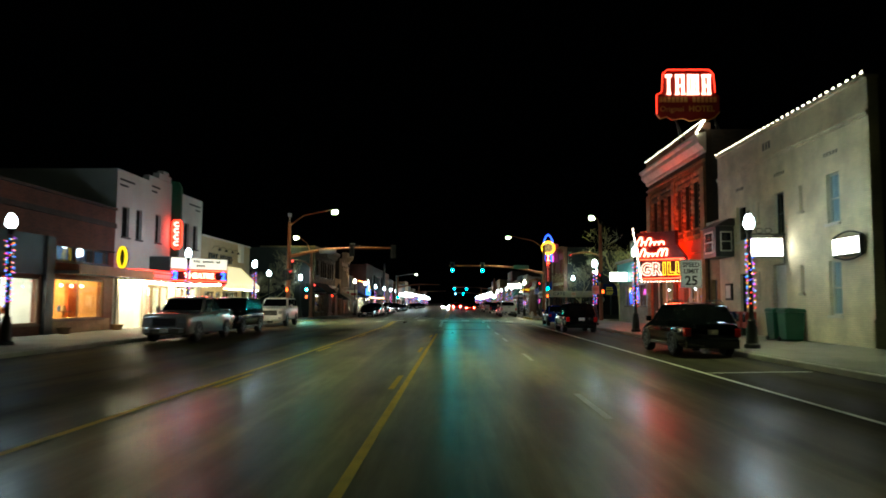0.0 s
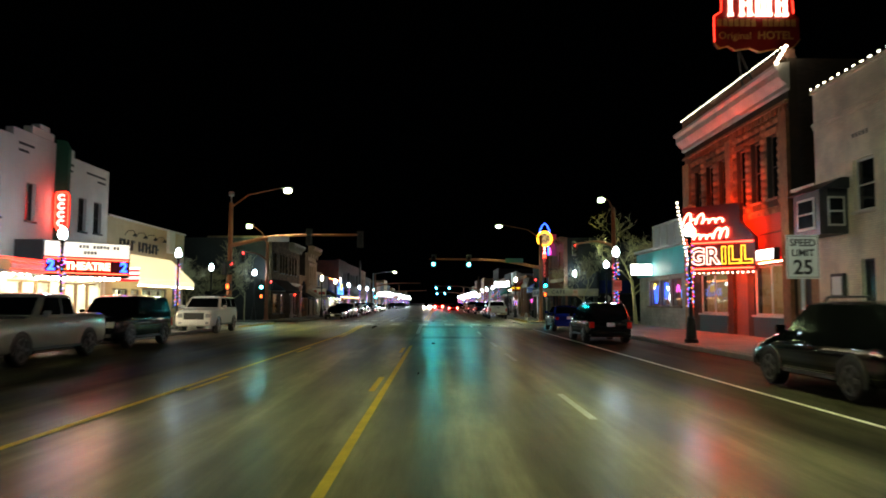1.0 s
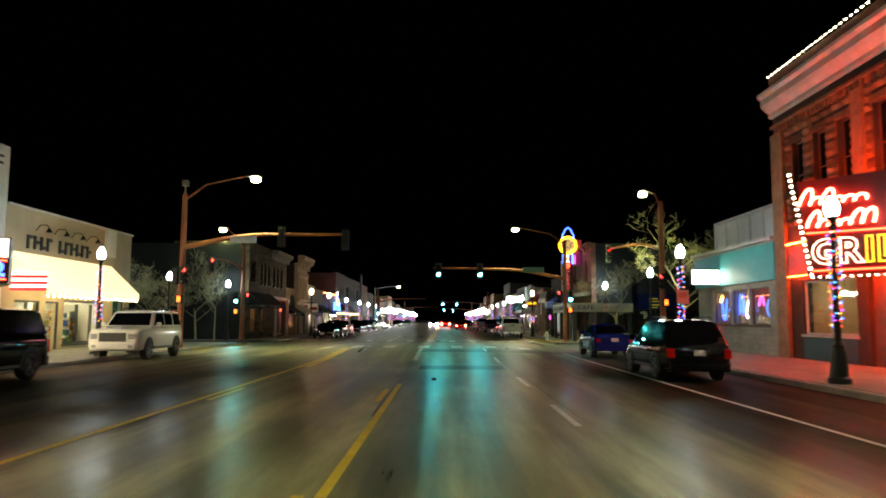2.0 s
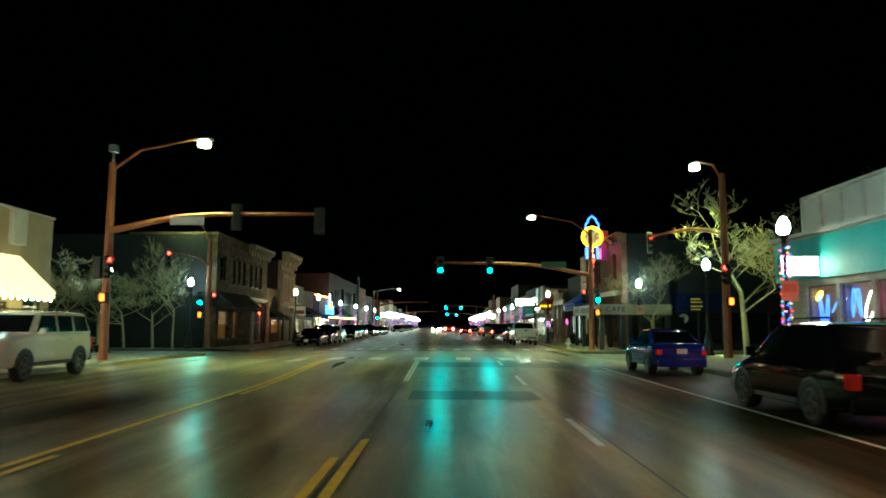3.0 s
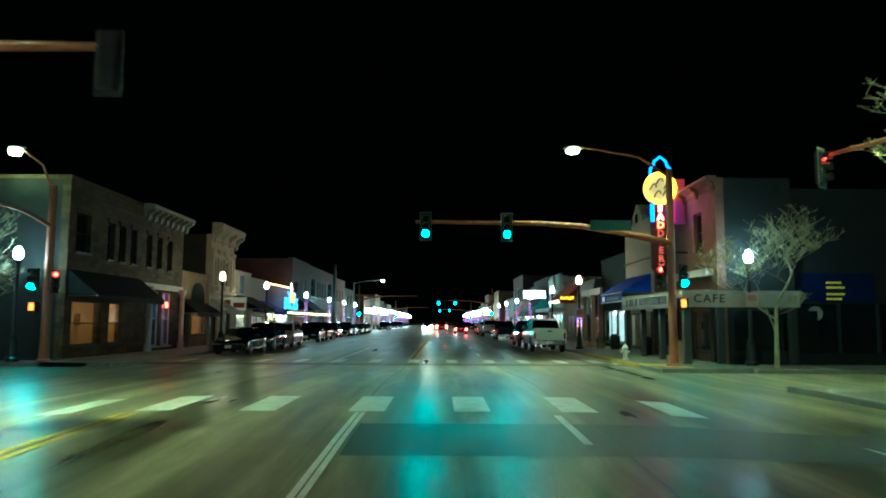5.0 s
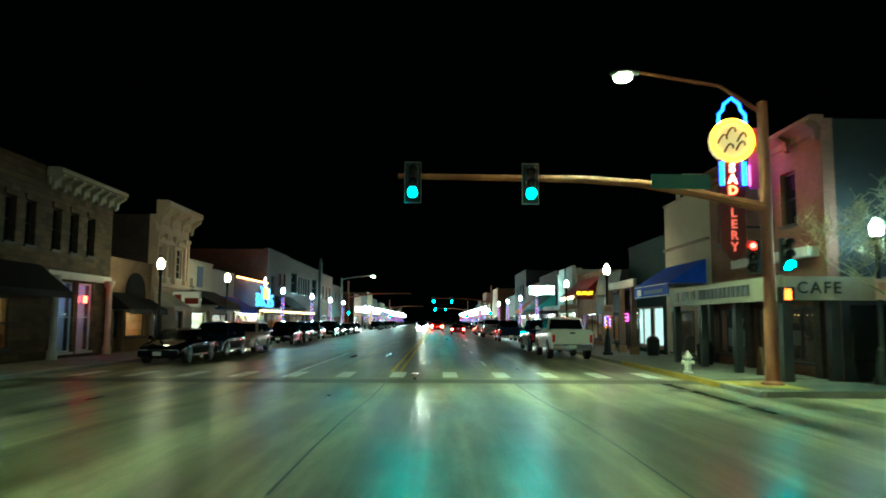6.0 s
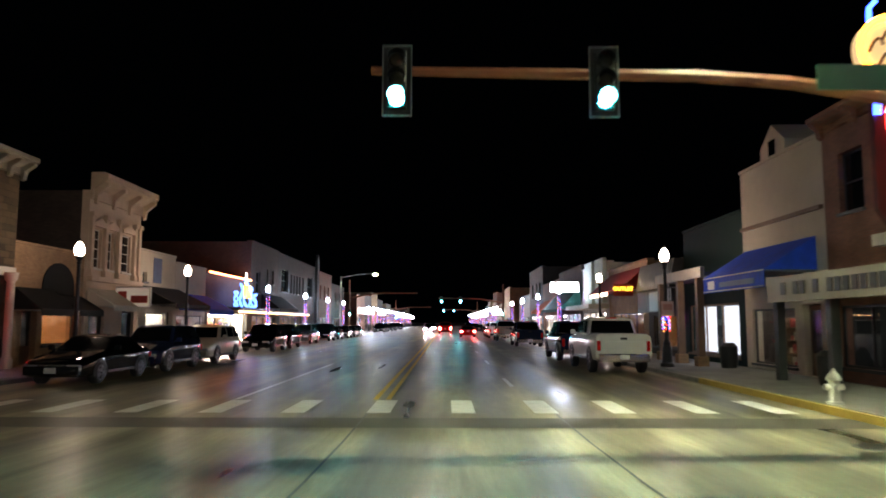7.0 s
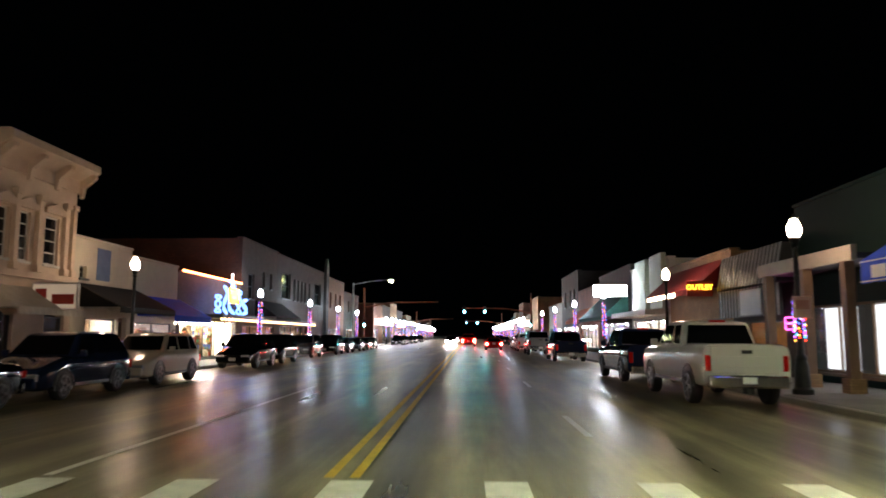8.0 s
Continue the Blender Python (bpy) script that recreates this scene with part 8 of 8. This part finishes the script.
            prism(bm, [(sy + wr + 0.05, lo - 0.02)] + fan + [(sy - wr - 0.05, lo - 0.02)], lambda u, v: (sx * (hw - 0.1), u, v), lambda u, v: (sx * (hw + 0.003), u, v))
            part("wheel_arch", bm, BLACK_PLASTIC, ob)
    return ob


BLACK = paint("black_car_paint", (0.004, 0.005, 0.006))
SILVER = paint("silver_car_paint", (0.42, 0.42, 0.41), 0.16, 0.5)
WHITE_P = paint("white_car_paint", (0.68, 0.67, 0.63), 0.12, 0.0)
BLUE_P = paint("blue_car_paint", (0.01, 0.025, 0.2), 0.1, 0.2)
NAVY = paint("navy_car_paint", (0.01, 0.02, 0.05))
BEIGE = paint("beige_car_paint", (0.55, 0.5, 0.4), 0.14, 0.1)
GREY = paint("grey_car_paint", (0.08, 0.085, 0.09), 0.12, 0.4)
RED_P = paint("red_car_paint", (0.3, 0.02, 0.015))


def park(ob, x, y, south, turn=0.0):
    """Set a car down with its middle at x, y; south: it faces south."""
    z = gz(x, y)
    ob.matrix_basis = pose(x, y, z, 0, -0.4 if x > 5 else 0, (0 if south else 180) + turn)
    return ob


park(car("pickup", "silver crew-cab pickup truck parked by the theatre", SILVER, group="parked trucks"), -11.9, 27.7, True)
park(car("big_suv", "black full-size car with a wet shine parked by the theatre", BLACK), -12.2, 34.8, True)
park(car("big_suv", "white full-size car with a chrome grille at the corner", WHITE_P, raised=0.1, roof_bars=True), -12.9, 47.3, True, 2)
park(car("suv", "black car with a pale number plate by the lamp post", BLACK, roof_bars=True), 7.75, 20.7, False, 2)
park(car("suv", "black car with red tail lamps by the teal shop", BLACK, roof_bars=True), 6.98, 39.0, False)
park(car("compact", "blue saloon car parked at the corner", BLUE_P, raised=0.04), 7.55, 51.0, False)
park(car("sedan", "black saloon car parked below the shop fronts", BLACK), -10.9, 83.2, True)
park(car("suv", "dark car parked behind the saloon", NAVY), -10.9, 88.4, True)
park(car("suv", "beige car parked by the cream shop", BEIGE, roof_bars=True), -10.9, 94.0, True)
park(car("suv", "dark car parked by the gift store", BLACK), -11.2, 106.0, True)
park(car("suv", "black car parked by the gift store", BLACK), -11.4, 111.8, True)
park(car("suv", "grey car parked down the street", GREY), -11.9, 122.0, True)
park(car("pickup", "pale pickup truck with red tail lamps", WHITE_P, raised=0.12, group="parked trucks"), 6.5, 88.75, False)
park(car("pickup", "dark pickup truck parked ahead of the pale one", NAVY, group="parked trucks"), 6.6, 97.0, False)
park(car("pickup", "dark blue pickup truck down the street", NAVY, group="parked trucks"), 6.5, 117.0, False)
park(car("pickup", "pale pickup truck on high wheels", SILVER, raised=0.15, group="parked trucks"), 6.1, 132.0, False)
park(car("big_suv", "white car parked far down the street", WHITE_P), 6.1, 145.0, False)
crng = random.Random(5)
far_proto = [park(car("sedan", "dark saloon car parked far down the street", GREY, group="far parked cars"), -11.9, 137.5, True), park(car("suv", "dark car parked far down the street", BLACK, group="far parked cars"), 6.2, 153.0, False)]
for y in (131.0, 144.0, 150.5, 157.0, 190, 197, 204, 212, 219, 226, 240, 247):
    copy_thing(far_proto[crng.randrange(2)], pose(-11.9 + crng.uniform(-0.2, 0.2), y, 0, 0, 0, 0))
for y in (160.0, 191, 198, 206, 213, 220, 234, 241, 250):
    copy_thing(far_proto[crng.randrange(2)], pose(6.2 + crng.uniform(-0.2, 0.2), y, 0, 0, 0, 180))
park(car("sedan", "red car with lit tail lamps among the traffic", RED_P, TAIL_LIT, group="cars in the lanes"), 2.9, 150.0, False)
park(car("big_suv", "dark car with lit tail lamps among the traffic", RED_P, TAIL_LIT, group="cars in the lanes"), 0.1, 176.0, False)
park(car("suv", "car with bright headlights coming up the street", GREY, None, HEAD_LIT, "cars in the lanes"), -3.0, 196.0, True)
park(car("suv", "car with bright headlights far up the street", GREY, None, HEAD_LIT, "cars in the lanes"), -3.1, 232.0, True)

# ---- bare winter trees ----
BARK = surface("pale_bark", (0.34, 0.3, 0.17), (0.52, 0.46, 0.27), 0.85, 4, 25)


def bare_tree(label, x, y, h, seed, spread=0.5, trunk_r=0.16, levels=6, first=0.34):
    """A leafless tree: trunk and limbs, then a crown of many fine twigs."""
    r = random.Random(seed)
    ob = thing("bare_tree", label, "tree", (x, y, 0.14), "bare trees")
    trunk, crown = bmesh.new(), bmesh.new()

    def grow(p, d, ln, rad, level):
        pts, rads = [p], [rad]
        n = 3 if level < 3 else 2
        for i in range(n):
            d = (d + Vector((r.uniform(-1, 1), r.uniform(-1, 1), r.uniform(-0.3, 0.7))) * (0.16 if level else 0.05)).normalized()
            p = p + d * ln / n
            pts.append(p)
            rads.append(max(0.0065, rad * (1 - 0.4 * (i + 1) / n)))
        tube(trunk if level < 2 else crown, pts, rads, 7 if level < 2 else 4 if level < 4 else 3)
        if level >= levels:
            return
        kids = 4 if level == 0 else 3 if level < 4 else r.randint(2, 3)
        for k in range(kids):
            t = 1.0 if k == 0 else r.uniform(0.45, 1.0)
            q = pts[0].lerp(pts[-1], t)
            side = Vector((r.uniform(-1, 1), r.uniform(-1, 1), r.uniform(-0.15, 0.5))).normalized()
            nd = (d * (1 - spread) + side * spread * (0.7 if k == 0 else 1.25) + Vector((0, 0, 0.05))).normalized()
            grow(q, nd, ln * r.uniform(0.52, 0.8), max(0.0075, rads[-1] * (0.8 if k == 0 else 0.56)), level + 1)

    grow(Vector((x, y, 0.14)), Vector((r.uniform(-0.05, 0.05), r.uniform(-0.05, 0.05), 1)).normalized(), h * first, trunk_r, 0)
    part("trunk", trunk, BARK, ob, "", True)
    part("crown", crown, BARK, ob, "many bare pale twigs")
    return ob


bare_tree("bare tree lit by the street light", 14.9, 61.6, 13.4, 3, 0.6, 0.17, 7, 0.25)
bare_tree("wide bare tree in the corner park", 18.4, 61.4, 13.4, 8, 0.62, 0.16, 7, 0.25)
bare_tree("slender pale bare tree before the cafe", 12.8, 70.7, 8.0, 12, 0.55, 0.1, 7, 0.3)
bare_tree("slim pale bare tree at the corner", -16.95, 69.8, 7.2, 21, 0.5, 0.07)
for i, (x, y, h) in enumerate(((-19.2, 72.3, 9.6), (-20.9, 71.9, 10.4), (-22.8, 72.4, 10.2), (-24.9, 72.0, 10.8), (-27.2, 72.4, 10.4), (-29.8, 72.2, 10.8), (-20.6, 62.4, 8.6))):
    bare_tree("dense bare tree beside the corner house", x, y, h, 30 + i, 0.66, 0.1, 7, 0.22)
bare_tree("bare tree behind the corner park", 21.5, 60.4, 9.4, 44, 0.62, 0.14, 6, 0.4)

# ---- small street things ----
def bin_box(x, y, z, label, material, w=0.62, d=0.62, h=1.1):
    ob = thing("waste_bin", label, "bin", (x, y, z), "waste bins")
    bm = bmesh.new()
    rings(bm, [[(x + sx * w / 2 * k, y + sy * d / 2 * k, z + zz) for sx, sy in ((-1, -1), (1, -1), (1, 1), (-1, 1))] for k, zz in ((0.82, 0.04), (0.86, 0.1), (1.0, h * 0.86), (1.0, h * 0.9))])
    bmesh.ops.bevel(bm, geom=bm.edges[:], offset=0.02, segments=1, affect="EDGES")
    part("body", bm, material, ob)
    bm = bmesh.new()
    prism(bm, [(-w * 0.53, h * 0.905), (w * 0.53, h * 0.905), (w * 0.5, h), (-w * 0.3, h * 1.04), (-w * 0.5, h)], lambda a, b: (x + a, y - d * 0.53, z + b), lambda a, b: (x + a, y + d * 0.53, z + b))
    part("lid", bm, material, ob)
    for sx in (-1, 1):
        bm = bmesh.new()
        rings(bm, [[(x + sx * (w / 2 - o), y + d * 0.35 + 0.09 * math.cos(a), z + 0.09 + 0.09 * math.sin(a)) for a in [2 * math.pi * i / 10 for i in range(10)]] for o in (0.0, 0.06)])
        part("wheel", bm, RUBBER, ob)
    return ob


zw = lambda x, y: gz(x, y) + th_east(x)
bin_box(12.45, 23.1, zw(12.45, 24), "green wheeled waste bin against the hotel wall", GREEN_PAINT, 0.75, 0.7, 1.2)
bin_box(12.4, 24.0, zw(12.4, 25), "green wheeled waste bin against the hotel wall", GREEN_PAINT, 0.75, 0.7, 1.2)
for y, mt, nm in ((27.8, RED_PAINT, "red"), (27.1, RED_PAINT, "red"), (28.5, NAVY, "dark blue")):
    z = zw(12.5, y)
    nb = thing("news_box", nm + " newspaper box against the hotel wall", "news box", (12.5, y, z), "news boxes")
    solid("case", mt, nb, (12.3, 12.75, y - 0.22, y + 0.22, z + 0.35, z + 1.05), bevel=0.03)
    solid("stand", IRON, nb, (12.42, 12.64, y - 0.12, y + 0.12, z, z + 0.348))
    solid("window", DARK_GLASS, nb, (12.285, 12.297, y - 0.15, y + 0.15, z + 0.6, z + 0.95))
mb = thing("notice_case", "small framed menu case on the hotel wall", "notice case", (12.95, 31.9, 2.0))
solid("case", TRIM_DARK, mb, (12.9, 12.997, 31.55, 32.3, 1.95, 2.75))
solid("sheet", SIGN_WHITE, mb, (12.885, 12.898, 31.65, 32.2, 2.05, 2.65))
south(mb)
hyd = thing("fire_hydrant", "pale fire hydrant by the yellow kerb", "hydrant", (8.3, 75.5, 0.15))
bm = bmesh.new()
turned(bm, [(0.16, 0.15), (0.16, 0.2), (0.11, 0.22), (0.11, 0.62), (0.15, 0.64), (0.15, 0.68), (0.12, 0.74), (0.05, 0.82), (0.03, 0.88)], 8.3, 75.5, 12)
part("barrel", bm, TRIM_WHITE, hyd, "", True)
for dx, dy in ((0, -1), (1, 0), (-1, 0)):
    bm = bmesh.new()
    tube(bm, [(8.3 + dx * 0.08, 75.5 + dy * 0.08, 0.5), (8.3 + dx * 0.2, 75.5 + dy * 0.2, 0.5)], [0.06, 0.065], 8)
    part("outlet", bm, TRIM_WHITE, hyd)
for x, y, lb in ((-17.7, 27.9, "terracotta planter below the shop window"), (-17.7, 32.9, "terracotta planter below the shop window")):
    pl = thing("planter", lb, "planter", (x, y, 0.18), "planters")
    bm = bmesh.new()
    turned(bm, [(0.2, 0.18), (0.3, 0.5), (0.34, 0.55), (0.3, 0.56), (0.27, 0.52)], x, y, 12)
    part("pot", bm, TAN_BRICK, pl)
for x, y, mt, lb in ((10.6, 86.9, IRON, "dark round litter bin by the shop door"), (10.4, 79.6, IRON, "dark litter bin by the corner shop")):
    lbn = thing("litter_bin", lb, "bin", (x, y, 0.17), "litter bins")
    bm = bmesh.new()
    turned(bm, [(0.26, 0.17), (0.3, 0.4), (0.32, 0.95), (0.28, 1.0), (0.18, 1.1)], x, y, 14)
    part("drum", bm, mt, lbn, "", True)
sb = thing("sandwich_board", "leaning sandwich board outside the corner shop", "sign", (10.3, 74.0, 0.17))
bm = bmesh.new()
prism(bm, [(73.7, 0.17), (74.0, 1.05), (74.03, 1.05), (73.75, 0.17)], lambda u, z: (10.0, u, z), lambda u, z: (10.6, u, z))
part("board", bm, TRIM_BROWN, sb)
bm = bmesh.new()
prism(bm, [(74.35, 0.17), (74.06, 1.05), (74.03, 1.05), (74.3, 0.17)], lambda u, z: (10.0, u, z), lambda u, z: (10.6, u, z))
part("board", bm, TRIM_BROWN, sb)
for i, (x, y) in enumerate(((-18.5, 61.5), (-18.5, 63.2))):
    bn = thing("bench", "dark slatted bench in the corner park", "bench", (x, y, 0.16), "benches")
    for k in range(3):
        solid("slat", WOOD, bn, (x - 0.24 + 0.17 * k, x - 0.1 + 0.17 * k, y - 0.75, y + 0.75, 0.58, 0.61))
    for k in range(2):
        solid("back_slat", WOOD, bn, (x - 0.3, x - 0.27, y - 0.75, y + 0.75, 0.72 + 0.17 * k, 0.85 + 0.17 * k))
    for dy in (-0.6, 0.6):
        solid("leg", IRON, bn, (x - 0.26, x + 0.24, y + dy - 0.03, y + dy + 0.03, 0.16, 0.577), (x - 0.268, x - 0.24, y + dy - 0.03, y + dy + 0.03, 0.578, 1.04))

manhole = thing("manhole_cover", "dark iron manhole cover in the paving", "manhole cover", (6.6, 71.2, 0.0))
bm = bmesh.new()
turned(bm, [(0.34, 0.001), (0.33, 0.006), (0.3, 0.006)], 6.6, 71.2, 20)
part("plate", bm, IRON, manhole)

# single stones of the hotel front, last
stone_front()


# ---- single pavement slabs ----
def lay_slabs(walkway, x_kerb, x_wall, y0, y1, th, cols, length):
    """Concrete slabs with open joints on the walk's body."""
    s = 1 if x_wall > x_kerb else -1
    xa = x_kerb + s * 0.17
    w = (x_wall - xa) / cols
    rows = int((y1 - y0) / length)
    for j in range(rows):
        for i in range(cols):
            a, b = sorted((xa + w * i, xa + w * (i + 1)))
            p, q = y0 + length * j + 0.007, y0 + length * (j + 1) - 0.007
            a, b = a + 0.006, b - 0.006
            bm = bmesh.new()
            lo = [bm.verts.new((x, y, gz(x_kerb, y) + th(x) - 0.03)) for x, y in ((a, p), (b, p), (b, q), (a, q))]
            hi = [bm.verts.new((x, y, gz(x_kerb, y) + th(x))) for x, y in ((a, p), (b, p), (b, q), (a, q))]
            bm.faces.new(hi)
            for k in range(4):
                bm.faces.new((lo[k], lo[(k + 1) % 4], hi[(k + 1) % 4], hi[k]))
            part("slab", bm, CONCRETE, walkway)


lay_slabs(walk_east, 8.9, 13.0, 4.0, 56.0, th_east, 3, 1.5)
lay_slabs(walk_west, -13.2, -18.2, 8.0, 64.0, th_west, 3, 1.75)
lay_slabs(walk_ne, 7.95, 11.4, 73.0, 112.0, th_ne, 2, 1.5)
lay_slabs(walk_nw, -12.5, -15.4, 73.0, 112.0, th_nw, 2, 1.5)
